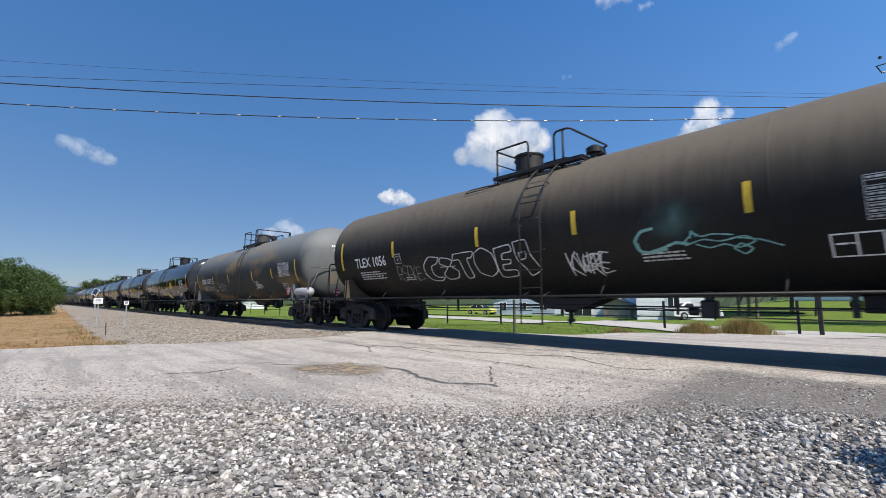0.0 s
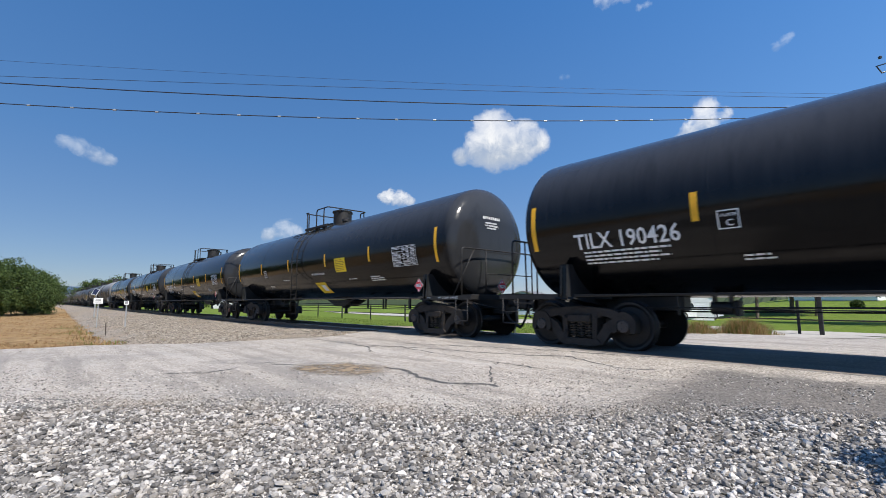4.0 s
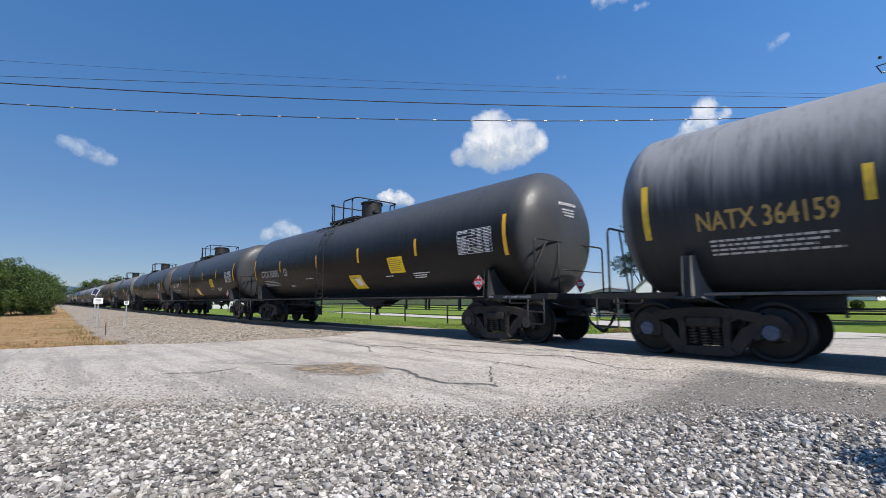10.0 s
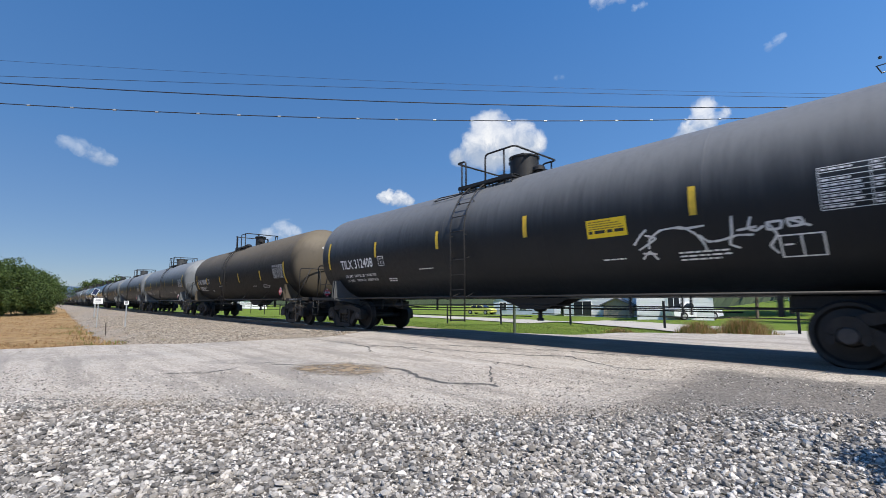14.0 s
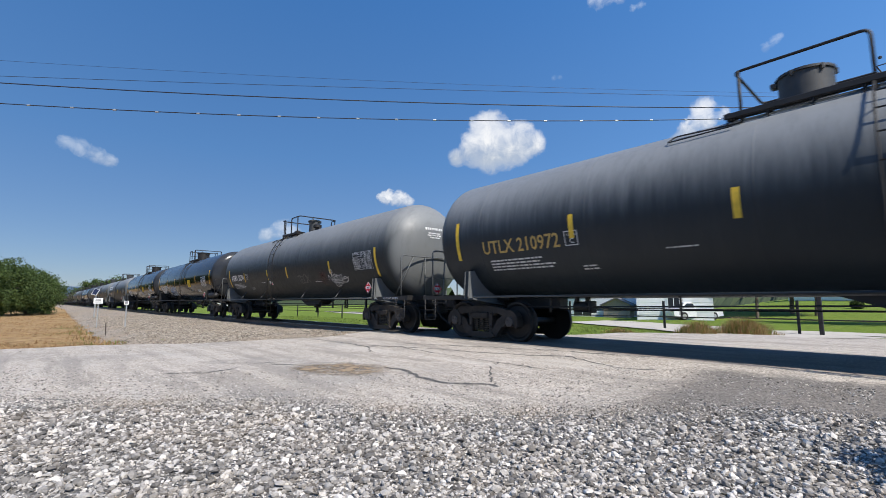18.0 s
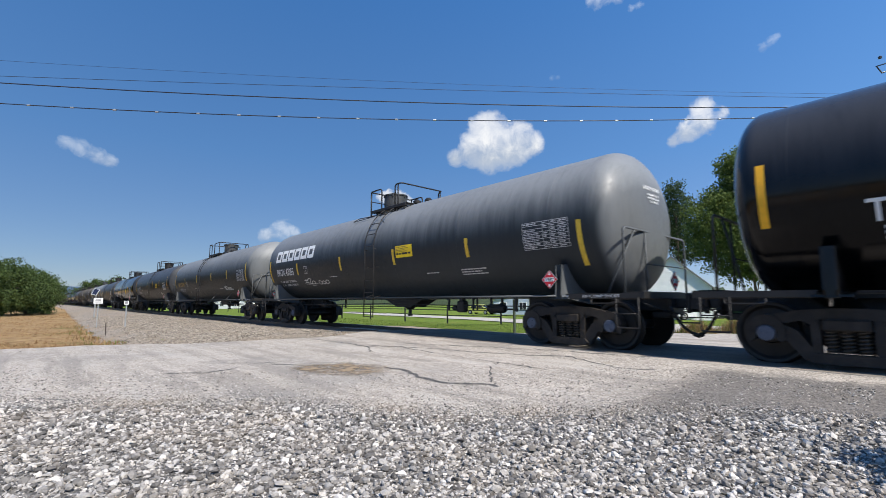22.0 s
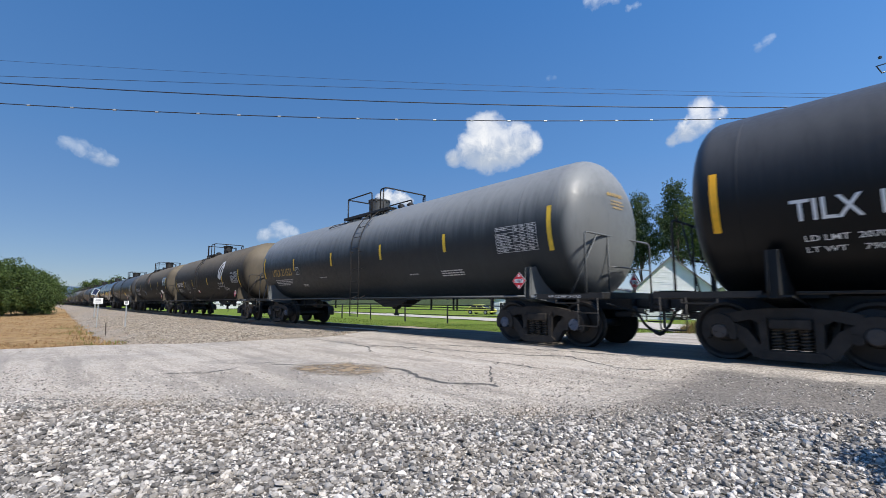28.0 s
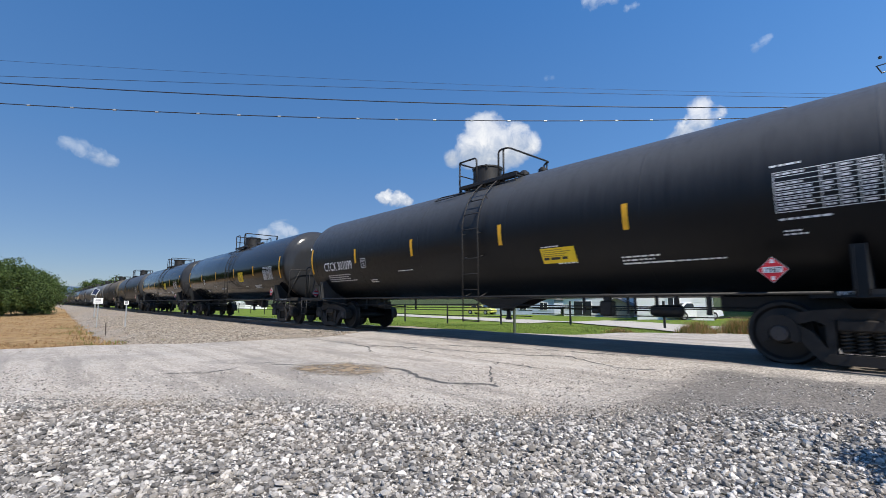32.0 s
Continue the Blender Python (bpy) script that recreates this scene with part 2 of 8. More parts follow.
M["white_paint"] = simple("white_stencil_paint", (0.78, 0.78, 0.76), 0.55, 0.0, 0.12, 20, 0.02)
M["faded_white"] = simple("faded_stencil_paint", (0.50, 0.50, 0.49), 0.6, 0.0, 0.3, 14, 0.02)
M["yellow_paint"] = simple("yellow_stencil_paint", (0.62, 0.40, 0.06), 0.55, 0.0, 0.2, 16, 0.02)
M["faded_yellow"] = simple("faded_yellow_paint", (0.42, 0.28, 0.08), 0.6, 0.0, 0.3, 12, 0.02)
M["reflector"] = simple("yellow_reflective_tape", (0.85, 0.43, 0.012), 0.4, 0.0, 0.12, 18, 0.02)
M["reflector_worn"] = simple("worn_reflective_tape", (0.64, 0.42, 0.03), 0.55, 0.0, 0.3, 9, 0.02)
M["label_yellow"] = simple("yellow_label", (0.86, 0.60, 0.01), 0.45, 0.0, 0.1, 10, 0.02)
M["ochre"] = simple("brown_label_print", (0.30, 0.19, 0.02), 0.5, 0.0, 0.2, 12, 0.0)
M["placard_red"] = simple("red_placard", (0.66, 0.020, 0.035), 0.6, 0.0, 0.12, 12, 0.02)
M["placard_white"] = simple("placard_white", (0.80, 0.80, 0.79), 0.45, 0.0, 0.06, 12, 0.02)
M["label_black"] = simple("label_print_black", (0.015, 0.015, 0.016), 0.5, 0.0, 0.2, 12, 0.0)
M["graffiti_white"] = simple("white_spray_paint", (0.62, 0.62, 0.60), 0.6, 0.0, 0.2, 5, 0.0)
M["graffiti_grey"] = simple("thin_grey_spray_paint", (0.26, 0.26, 0.26), 0.6, 0.0, 0.3, 5, 0.0)
M["graffiti_teal"] = simple("teal_spray_paint", (0.20, 0.42, 0.39), 0.6, 0.0, 0.3, 4, 0.0)
M["graffiti_blue"] = simple("pale_blue_spray_paint", (0.30, 0.42, 0.60), 0.6, 0.0, 0.3, 4, 0.0)
M["graffiti_rust"] = simple("orange_spray_paint", (0.45, 0.20, 0.10), 0.6, 0.0, 0.3, 4, 0.0)
# crown: painted sunlight and sky sheen; base: darkened for the flank's shade
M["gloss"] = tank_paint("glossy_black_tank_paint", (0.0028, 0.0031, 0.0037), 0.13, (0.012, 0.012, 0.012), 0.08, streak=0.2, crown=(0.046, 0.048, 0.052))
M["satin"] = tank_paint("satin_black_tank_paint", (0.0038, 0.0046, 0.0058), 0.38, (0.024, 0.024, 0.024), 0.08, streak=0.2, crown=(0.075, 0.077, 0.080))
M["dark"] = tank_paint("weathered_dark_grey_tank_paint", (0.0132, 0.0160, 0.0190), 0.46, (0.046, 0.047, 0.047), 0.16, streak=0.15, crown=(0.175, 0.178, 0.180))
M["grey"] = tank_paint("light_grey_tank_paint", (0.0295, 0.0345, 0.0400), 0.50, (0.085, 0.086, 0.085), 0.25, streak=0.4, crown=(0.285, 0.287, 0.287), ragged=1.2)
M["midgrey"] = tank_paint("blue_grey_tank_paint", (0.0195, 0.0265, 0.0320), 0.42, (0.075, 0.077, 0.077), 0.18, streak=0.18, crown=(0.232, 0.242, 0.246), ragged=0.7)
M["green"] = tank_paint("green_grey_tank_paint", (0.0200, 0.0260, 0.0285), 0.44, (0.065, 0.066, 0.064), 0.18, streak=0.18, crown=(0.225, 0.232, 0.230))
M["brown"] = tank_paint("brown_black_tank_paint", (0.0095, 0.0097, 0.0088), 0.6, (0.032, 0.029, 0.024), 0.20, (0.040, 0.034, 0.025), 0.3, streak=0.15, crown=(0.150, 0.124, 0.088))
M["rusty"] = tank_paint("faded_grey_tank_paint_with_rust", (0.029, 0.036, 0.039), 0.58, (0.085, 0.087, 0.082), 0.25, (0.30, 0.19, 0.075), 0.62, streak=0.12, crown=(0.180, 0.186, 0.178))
M["dome_grey"] = simple("grimy_grey_fitting", (0.045, 0.047, 0.048), 0.6, 0.0, 0.35, 5, 0.2)


def haze_paint(name, c, most, axes=(2, 0, 2), grain=3.0):
    """Thin sprayed colour: densest in the middle of its patch, fading and broken towards the edge."""
    m, nt, bs = nodes_of(name)
    gen = nt.nodes.new("ShaderNodeTexCoord").outputs["Generated"]
    mp = nt.nodes.new("ShaderNodeMapping")
    mp.inputs["Location"].default_value = tuple(-k / 2 for k in axes)
    mp.inputs["Scale"].default_value = axes
    nt.links.new(gen, mp.inputs["Vector"])
    g = nt.nodes.new("ShaderNodeTexGradient")
    g.gradient_type = "QUADRATIC_SPHERE"
    nt.links.new(mp.outputs[0], g.inputs["Vector"])
    n = noise_tex(nt, coords(nt), grain, 5, 0.65)
    mul = nt.nodes.new("ShaderNodeMath")
    mul.operation = "MULTIPLY"
    nt.links.new(ramp(nt, [(0.0, (0, 0, 0)), (0.8, (most,) * 3)], g.outputs[1]), mul.inputs[0])
    nt.links.new(ramp(nt, [(0.40, (0, 0, 0)), (0.62, (1, 1, 1))], n), mul.inputs[1])
    mul.use_clamp = True
    nt.links.new(mul.outputs[0], bs.inputs["Alpha"])
    nt.links.new(mix(nt, noise_tex(nt, coords(nt), grain * 8, 4, 0.7), tuple(0.6 * x for x in c), tuple(1.35 * x for x in c)), bs.inputs["Base Color"])
    bs.inputs["Roughness"].default_value = 0.6
    return m


M["teal_haze"] = haze_paint("teal_overspray", (0.16, 0.34, 0.31), 0.55)
M["red_haze"] = haze_paint("red_overspray", (0.34, 0.07, 0.04), 0.9)
M["faint_spray"] = simple("faint_spray_paint", (0.085, 0.085, 0.078), 0.6, 0.0, 0.4, 6, 0.0)
# ---------------------------------------------------------------- the train
TANK_Z, TANK_R, TANK_S, HEAD = 2.50, 1.52, 7.58, 0.73
TRUCK, AXLE, WHEEL_R = 6.98, 0.889, 0.457


def run(t):
    """How far the train has rolled at t seconds: it slows down gently."""
    return 15.8 * t - 0.0135 * t * t


def rounded(pts, r, n=4):
    """A polyline with its inner corners rounded."""
    pts = [Vector(p) for p in pts]
    out = [pts[0]]
    for i in range(1, len(pts) - 1):
        a, b, c = pts[i - 1], pts[i], pts[i + 1]
        p, q = b + (a - b).normalized() * r, b + (c - b).normalized() * r
        for k in range(n + 1):
            s = k / n
            out.append(p * (1 - s) ** 2 + b * 2 * s * (1 - s) + q * s * s)
    return out + [pts[-1]]


def shell_point(x, a, off=0.0):
    """A place on the tank's near flank: a metres of arc above its equator."""
    w = a / TANK_R
    return (x, -(TANK_R + off) * math.cos(w), TANK_Z + (TANK_R + off) * math.sin(w))


def tank_mesh(half, head, knuckle, shift):
    b = Builder()
    prof = [(0.0, -half - head)]
    for i in range(1, 13):
        w = i / 12 * math.pi / 2
        prof.append((TANK_R * math.sin(w) ** knuckle, -half - head * math.cos(w)))
    prof += [(r, -x) for r, x in prof[::-1]]
    b.lathe(prof, 72, "X", 0, (shift, 0, TANK_Z))
    return b.mesh("tank", [], 70)


def seam_mesh():
    b = Builder()
    b.lathe([(TANK_R - 0.002, -0.02), (TANK_R + 0.004, -0.006), (TANK_R + 0.004, 0.006), (TANK_R - 0.002, 0.02)], 72, "X", 0, (0, 0, TANK_Z))
    return b.mesh("weld_seam", [], 70)


def wheelset_mesh(cap):
    b = Builder()
    for s in (-1, 1):
        y = 0.73 * s
        prof = [(0.10, y + 0.09 * s), (0.15, y + 0.08 * s), (0.17, y + 0.045 * s), (0.36, y + 0.03 * s), (0.40, y + 0.06 * s)]
        b.lathe(prof, 24, "Y", 0)
        b.lathe([(0.40, y + 0.06 * s), (0.445, y + 0.065 * s)], 24, "Y", 1)
        b.lathe([(0.445, y + 0.065 * s), (0.453, y + 0.05 * s), (0.457, y - 0.03 * s), (0.485, y - 0.05 * s), (0.480, y - 0.075 * s),
                 (0.40, y - 0.08 * s), (0.17, y - 0.06 * s), (0.10, y - 0.09 * s)], 24, "Y", 0)
        b.lathe([(0.075, 0.80 * s), (0.075, 0.90 * s)], 16, "Y", 0)
        b.lathe([(0.105, 0.90 * s), (0.115, 0.92 * s), (0.115, 1.085 * s), (0.10, 1.10 * s), (0.0, 1.10 * s)], 20, "Y", 2)
        for k in range(3 if s < 0 else 0):
            w = k * 2 * math.pi / 3
            c = Vector((0.06 * math.sin(w), 1.10 * s, 0.06 * math.cos(w)))
            b.cyl(c, c + Vector((0, 0.022 * s, 0)), 0.018, 6, 2)
    b.cyl((0, -0.66, 0), (0, 0.66, 0), 0.085, 14, 0, caps=False)
    return b.mesh("wheelset", [M["wheel"], M["rim"], cap], 35)


def side_frame_mesh():
    """Cast side frame: hooded pedestal ends, triangular windows and an open spring nest."""
    b = Builder()
    y0, y1 = -1.06, -0.90
    b.prism([(-0.86, 0.60), (-0.78, 0.735), (-0.52, 0.785), (-0.20, 0.815), (0.20, 0.815), (0.52, 0.785), (0.78, 0.735), (0.86, 0.60),
             (0.66, 0.60), (0.40, 0.665), (-0.40, 0.665), (-0.66, 0.60)], y0, y1)
    for s in (-1, 1):
        cx, cz = s * AXLE, WHEEL_R
        # hood over the bearing, with its two jaws
        for q in range(12):
            w0, w1 = math.pi * q / 12, math.pi * (q + 1) / 12
            ring = [(cx + 0.235 * math.cos(w0), cz + 0.02 + 0.245 * math.sin(w0)), (cx + 0.235 * math.cos(w1), cz + 0.02 + 0.245 * math.sin(w1)),
                    (cx + 0.125 * math.cos(w1), cz + 0.125 * math.sin(w1)), (cx + 0.125 * math.cos(w0), cz + 0.125 * math.sin(w0))]
            b.prism(ring, y0 - 0.025, y1 + 0.02)
        for e in (-1, 1):
            b.prism([(cx + e * 0.125, cz + 0.01), (cx + e * 0.235, cz + 0.03), (cx + e * 0.225, cz - 0.10), (cx + e * 0.19, cz - 0.13), (cx + e * 0.125, cz - 0.09)][::e], y0 - 0.025, y1 + 0.02)
        # diagonal from the pedestal down to the spring seat
        b.prism([(s * 0.70, 0.60), (s * 0.52, 0.50), (s * 0.32, 0.20), (s * 0.36, 0.085), (s * 0.46, 0.10), (s * 0.70, 0.42)][::s], y0 + 0.005, y1 - 0.01)
        # column beside the bolster opening
        b.prism([(s * 0.38, 0.70), (s * 0.27, 0.70), (s * 0.27, 0.18), (s * 0.36, 0.18)][::s], y0 - 0.012, y1 + 0.012)
        b.prism([(s * 0.62, 0.70), (s * 0.36, 0.70), (s * 0.36, 0.58), (s * 0.47, 0.64)][::s], y0 + 0.012, y1 - 0.012)
        for z in (0.62, 0.34):
            b.cyl((s * 0.325, y0 - 0.01, z), (s * 0.325, y0 - 0.035, z), 0.026, 8)
        b.box((s * 0.889, (y0 + y1) / 2, 0.585), (0.20, 0.2, 0.05), 0, None, 0.012)
    b.prism([(-0.44, 0.13), (-0.36, 0.075), (0.36, 0.075), (0.44, 0.13), (0.36, 0.205), (-0.36, 0.205)], y0 - 0.035, y1 + 0.035)
    b.box((0, -0.99, 0.59), (0.50, 0.24, 0.15), 0, None, 0.02)
    return b.mesh("side_frame", [M["bogie"]], 40)


def spring_mesh():
    b = Builder()
    b.tube([(0.066 * math.cos(t * 2 * math.pi / 10), 0.066 * math.sin(t * 2 * math.pi / 10), 0.225 + 0.29 * t / 60) for t in range(61)[::2]], 0.016, 4)
    b.cyl((0, 0, 0.225), (0, 0, 0.515), 0.03, 8)
    return b.mesh("spring", [M["spring"]], 0)


def bolster_mesh():
    b = Builder()
    b.prism([(-0.22, 0.66), (0.22, 0.66), (0.20, 0.46), (-0.20, 0.46)], -0.98, 0.98)
    b.cyl((0, 0, 0.64), (0, 0, 0.78), 0.20, 18)
    for s in (-1, 1):
        b.box((0, s * 0.62, 0.69), (0.26, 0.14, 0.06), 0, None, 0.01)
        for e in (-1, 1):
            b.box((e * 0.42, s * 0.74, 0.43), (0.07, 0.11, 0.30), 0, Matrix.Rotation(e * 0.12, 3, "Y"), 0.015)
            b.cyl((e * 0.40, -0.72, 0.36), (e * 0.40, 0.72, 0.36), 0.035, 8)
    b.cyl((-0.45, 0.12, 0.40), (0.45, 0.12, 0.40), 0.028, 8)
    # added plates behind the springs, standing in for the nest's dark shade
    for s in (-1, 1):
        b.box((0, s * 0.86, 0.36), (0.52, 0.03, 0.30))
    return b.mesh("bogie", [M["bogie"]], 40)


def sill_mesh(s):
    """Stub sill, draft gear pocket and striker at one end (s = 1 front)."""
    b = Builder()
    b.box((s * 7.0, 0, 0.89), (3.3, 0.36, 0.30), 0, None, 0.015)
    b.box((s * 8.66, 0, 0.88), (0.06, 0.60, 0.42), 0, None, 0.015)
    b.box((s * 8.45, 0, 0.66), (0.36, 0.34, 0.12), 0, None, 0.015)
    for k in range(5):
        b.cyl((s * (6.9 + 0.3 * k), -0.18, 0.9), (s * (6.9 + 0.3 * k), -0.20, 0.9), 0.025, 6)
    b.box((s * 7.05, 0, 1.0), (0.9, 0.9, 0.10), 0, None, 0.01)
    return b.mesh("stub_sill", [M["steel_dark"]], 40)


def bolster_web_mesh(s, side):
    """Body bolster with its saddle webs that reach up the tank's flanks."""
    b = Builder()
    for side in (side,):
        out = [(side * 0.18, 0.80), (side * 1.47, 0.97), (side * 1.50, 1.06)]
        arc = [(side * TANK_R * 1.004 * math.sin(w), TANK_Z - TANK_R * 1.004 * math.cos(w)) for w in (0.98, 0.86, 0.74, 0.62, 0.5, 0.35, 0.2, 0.1)]
        pts = out + [(side * 1.46, 1.62)] + arc
        for x in (-0.075, 0.05):
            n = len(pts)
            x0 = s * 7.05 + x
            verts = [(x0, y, z) for y, z in pts] + [(x0 + 0.025, y, z) for y, z in pts]
            faces = [list(range(n)), [n + i for i in range(n)][::-1]] + [(i, n + i, n + (i + 1) % n, (i + 1) % n) for i in range(n)]
            b.add(verts, faces)
        b.box((s * 7.05, side * 1.44, 1.29), (0.15, 0.03, 0.68), 0, Matrix.Rotation(side * 0.03, 3, "X"), 0.006)
        b.box((s * 7.05, side * 0.85, 0.90), (0.42, 1.24, 0.03), 0, Matrix.Rotation(side * 0.13, 3, "X"))
    return b.mesh("body_bolster", [], 40)


def end_platform_mesh(s):
    b = Builder()
    for y in (-1.42, 1.42):
        b.box((s * 7.95, y, 1.01), (1.52, 0.05, 0.10), 0, None, 0.008)
        b.box((s * 7.95, y * 0.975, 1.055), (1.52, 0.12, 0.012))
    b.box((s * 8.68, 0, 1.02), (0.05, 2.86, 0.12), 0, None, 0.008)
    for y in (-1.0, 1.0):
        b.box((s * 8.3, y, 0.98), (0.75, 0.07, 0.07))
    return b.mesh("end_platform", [M["steel_dark"]], 40)


def end_rail_mesh(s):
    """Safety hoop across the end platform, with a bracket to the sill."""
    b = Builder()
    b.tube(rounded([(s * 8.36, -1.40, 0.98), (s * 8.36, -1.40, 2.24), (s * 8.36, 1.40, 2.24), (s * 8.36, 1.40, 0.98)], 0.12), 0.021)
    b.tube([(s * 8.36, -0.52, 2.24), (s * 8.36, -0.52, 1.04)], 0.018, 6)
    b.tube([(s * 8.36, -0.95, 2.23), (s * 8.02, -1.36, 1.06)], 0.018, 6)
    b.tube([(s * 8.36, -0.52, 1.62), (s * 8.36, 1.40, 1.62)], 0.014, 6)
    return b.mesh("end_handrail", [], 0)


def sill_step_mesh(s, y):
    b = Builder()
    for y in (y,):
        b.tube(rounded([(s * 8.20, y, 0.98), (s * 8.20, y, 0.46), (s * 8.60, y, 0.46), (s * 8.60, y, 0.98)], 0.04), 0.014, 6)
        b.tube([(s * 8.20, y, 0.70), (s * 8.60, y, 0.70)], 0.012, 6)
        b.tube(rounded([(s * 7.75, y * 1.02, 0.95), (s * 7.75, y * 1.04, 0.88), (s * 8.25, y * 1.04, 0.88), (s * 8.25, y * 1.02, 0.95)], 0.03), 0.012, 6)
    return b.mesh("sill_step", [], 0)


def coupler_mesh(s):
    b = Builder()
    b.box((s * 8.86, 0, 0.876), (0.44, 0.16, 0.18), 0, None, 0.03)
    b.box((s * 9.07, -0.07, 0.876), (0.22, 0.14, 0.30), 0, None, 0.05)
    b.box((s * 9.06, 0.10, 0.876), (0.13, 0.12, 0.26), 0, None, 0.05)
    b.cyl((s * 8.98, -0.12, 0.70), (s * 8.98, -0.12, 1.06), 0.045, 10)
    b.tube(rounded([(s * 8.72, -1.38, 0.88), (s * 8.74, -0.5, 0.74), (s * 8.9, -0.1, 0.66)], 0.05), 0.014, 6)
    return b.mesh("coupler", [M["steel_dark"]], 40)


def hose_mesh(s):
    b = Builder()
    pts = [(s * 8.74, -0.30, 0.78), (s * 8.80, -0.31, 0.66), (s * 8.90, -0.28, 0.48), (s * 9.02, -0.22, 0.36), (s * 9.13, -0.17, 0.31)]
    b.tube(rounded(pts, 0.05), 0.028, 8)
    b.cyl((s * 9.05, -0.20, 0.335), (s * 9.14, -0.165, 0.30), 0.04, 8)
    b.cyl((s * 8.70, -0.30, 0.80), (s * 8.76, -0.30, 0.76), 0.045, 8)
    return b.mesh("brake_hose", [M["steel_dark"]], 0)


def side_rail_mesh(braced):
    b = Builder()
    b.tube([(-6.9, -1.52, 1.02), (6.9, -1.52, 1.02)], 0.022, 8)
    for x in (-5.0, -2.4, 1.9, 4.6) if braced else ():
        b.tube([(x, -1.52, 1.02), (x, -1.42, 1.13), (x, -1.22, 1.40)], 0.013, 6)
    return b.mesh("side_rail", [], 0)


def underframe_meshes():
    out = {}
    b = Builder()
    b.lathe([(0.0, -0.16), (0.12, -0.16), (0.17, -0.10), (0.17, 0.06), (0.0, 0.06)], 18, "Z", 0, (0.35, 0, 0.84))
    b.cyl((0.35, 0, 0.50), (0.35, 0, 0.72), 0.055, 12)
    b.cyl((0.35, 0, 0.46), (0.35, 0, 0.52), 0.085, 12)
    b.prism([(-0.65, 0.99), (1.35, 0.99), (0.70, 0.74), (0.05, 0.74)], -0.30, -0.27)
    b.prism([(-0.65, 0.99), (1.35, 0.99), (0.70, 0.74), (0.05, 0.74)], 0.27, 0.30)
    out["bottom_valve"] = b.mesh("bottom_outlet_valve", [M["steel_dark"]], 40)
    b = Builder()
    b.lathe([(0.0, -0.30), (0.08, -0.28), (0.11, -0.22), (0.11, 0.22), (0.08, 0.28), (0.0, 0.30)], 18, "X", 0, (4.45, -0.45, 0.74))
    for x in (4.27, 4.63):
        b.box((x, -0.45, 0.92), (0.05, 0.05, 0.25))
    out["air_tank"] = b.mesh("air_reservoir", [M["steel_dark"]], 40)
    b = Builder()
    b.cyl((-4.95, -0.35, 0.80), (-4.62, -0.35, 0.80), 0.11, 14)
    b.box((-4.55, -0.35, 0.80), (0.07, 0.26, 0.26), 0, None, 0.02)
    b.tube([(-4.6, -0.35, 0.80), (-3.6, -0.2, 0.74)], 0.018, 6)
    for x in (-4.9, -4.65):
        b.box((x, -0.35, 0.97), (0.04, 0.15, 0.16))
    out["brake_cylinder"] = b.mesh("brake_cylinder", [M["steel_dark"]], 40)
    b = Builder()
    b.tube([(-6.2, -0.75, 0.80), (-3, -0.85, 0.82), (0, -0.75, 0.85), (2.5, -0.70, 0.82), (6.2, -0.6, 0.80)], 0.014, 6)
    b.tube([(-6.0, 0.2, 0.72), (0, 0.35, 0.76), (4.5, 0.2, 0.72)], 0.014, 6)
    for x, w in ((-5.4, 0.04), (-2.7, 0.035), (2.87, 0.04), (3.80, 0.03), (3.94, 0.03), (5.2, 0.08)):
        b.box((x, -0.62, 0.84), (w, 0.05, 0.32))
    out["brake_rigging"] = b.mesh("brake_rigging", [M["steel_dark"]], 0)
    b = Builder()
    b.box((3.38, -0.60, 0.78), (0.25, 0.22, 0.30), 0, None, 0.03)
    b.box((3.38, -0.60, 0.98), (0.12, 0.12, 0.2))
    b.cyl((3.20, -0.60, 0.74), (3.05, -0.60, 0.74), 0.07, 12)
    out["control_valve"] = b.mesh("control_valve", [M["steel_dark"]], 40)
    b = Builder()
    b.lathe([(0.0, 7.05), (0.10, 7.07), (0.165, 7.14), (0.165, 7.58), (0.172, 7.585), (0.172, 7.615), (0.165, 7.62), (0.165, 8.22), (0.10, 8.30), (0.0, 8.32)], 20, "X", 0, (0, -1.30, 1.30))
    for x in (7.3, 8.05):
        b.box((x, -1.30, 1.10), (0.06, 0.26, 0.12), 0, None, 0.01)
    out["side_tank"] = b.mesh("side_reservoir", [], 40)
    return out


def ladder_mesh(x0, x1, foot=0.45):
    b = Builder()
    for x in (x0, x1):
        pts = [(x, -1.60, foot), (x, -1.60, 2.1)]
        for i in range(9):
            w = 0.05 + i / 8 * 1.15
            pts.append((x, -(TANK_R + 0.10) * math.cos(w), TANK_Z + (TANK_R + 0.10) * math.sin(w)))
        b.tube(pts, 0.017, 6)
        for w in (-0.35, 0.0, 0.6, 1.1):
            p = Vector((x, -(TANK_R + 0.10) * math.cos(w), TANK_Z + (TANK_R + 0.10) * math.sin(w)))
            q = Vector((x, -TANK_R * math.cos(w), TANK_Z + TANK_R * math.sin(w)))
            b.tube([p, q], 0.013, 5)
        b.tube([(x, -1.60, 1.0), (x, -1.30, 1.12)], 0.014, 5)
    b.tube([(x0, -1.60, foot + 0.02), (x1, -1.60, foot + 0.02)], 0.012, 6)
    return b.mesh("ladder", [M["steel_dark"]], 0)


def rung_places(foot=0.45):
    out = [(-1.60, foot + 0.38 + 0.36 * k) for k in range(4)]
    for i in range(5):
        w = 0.06 + i * 0.235
        out.append((-(TANK_R + 0.10) * math.cos(w), TANK_Z + (TANK_R + 0.10) * math.sin(w)))
    return out


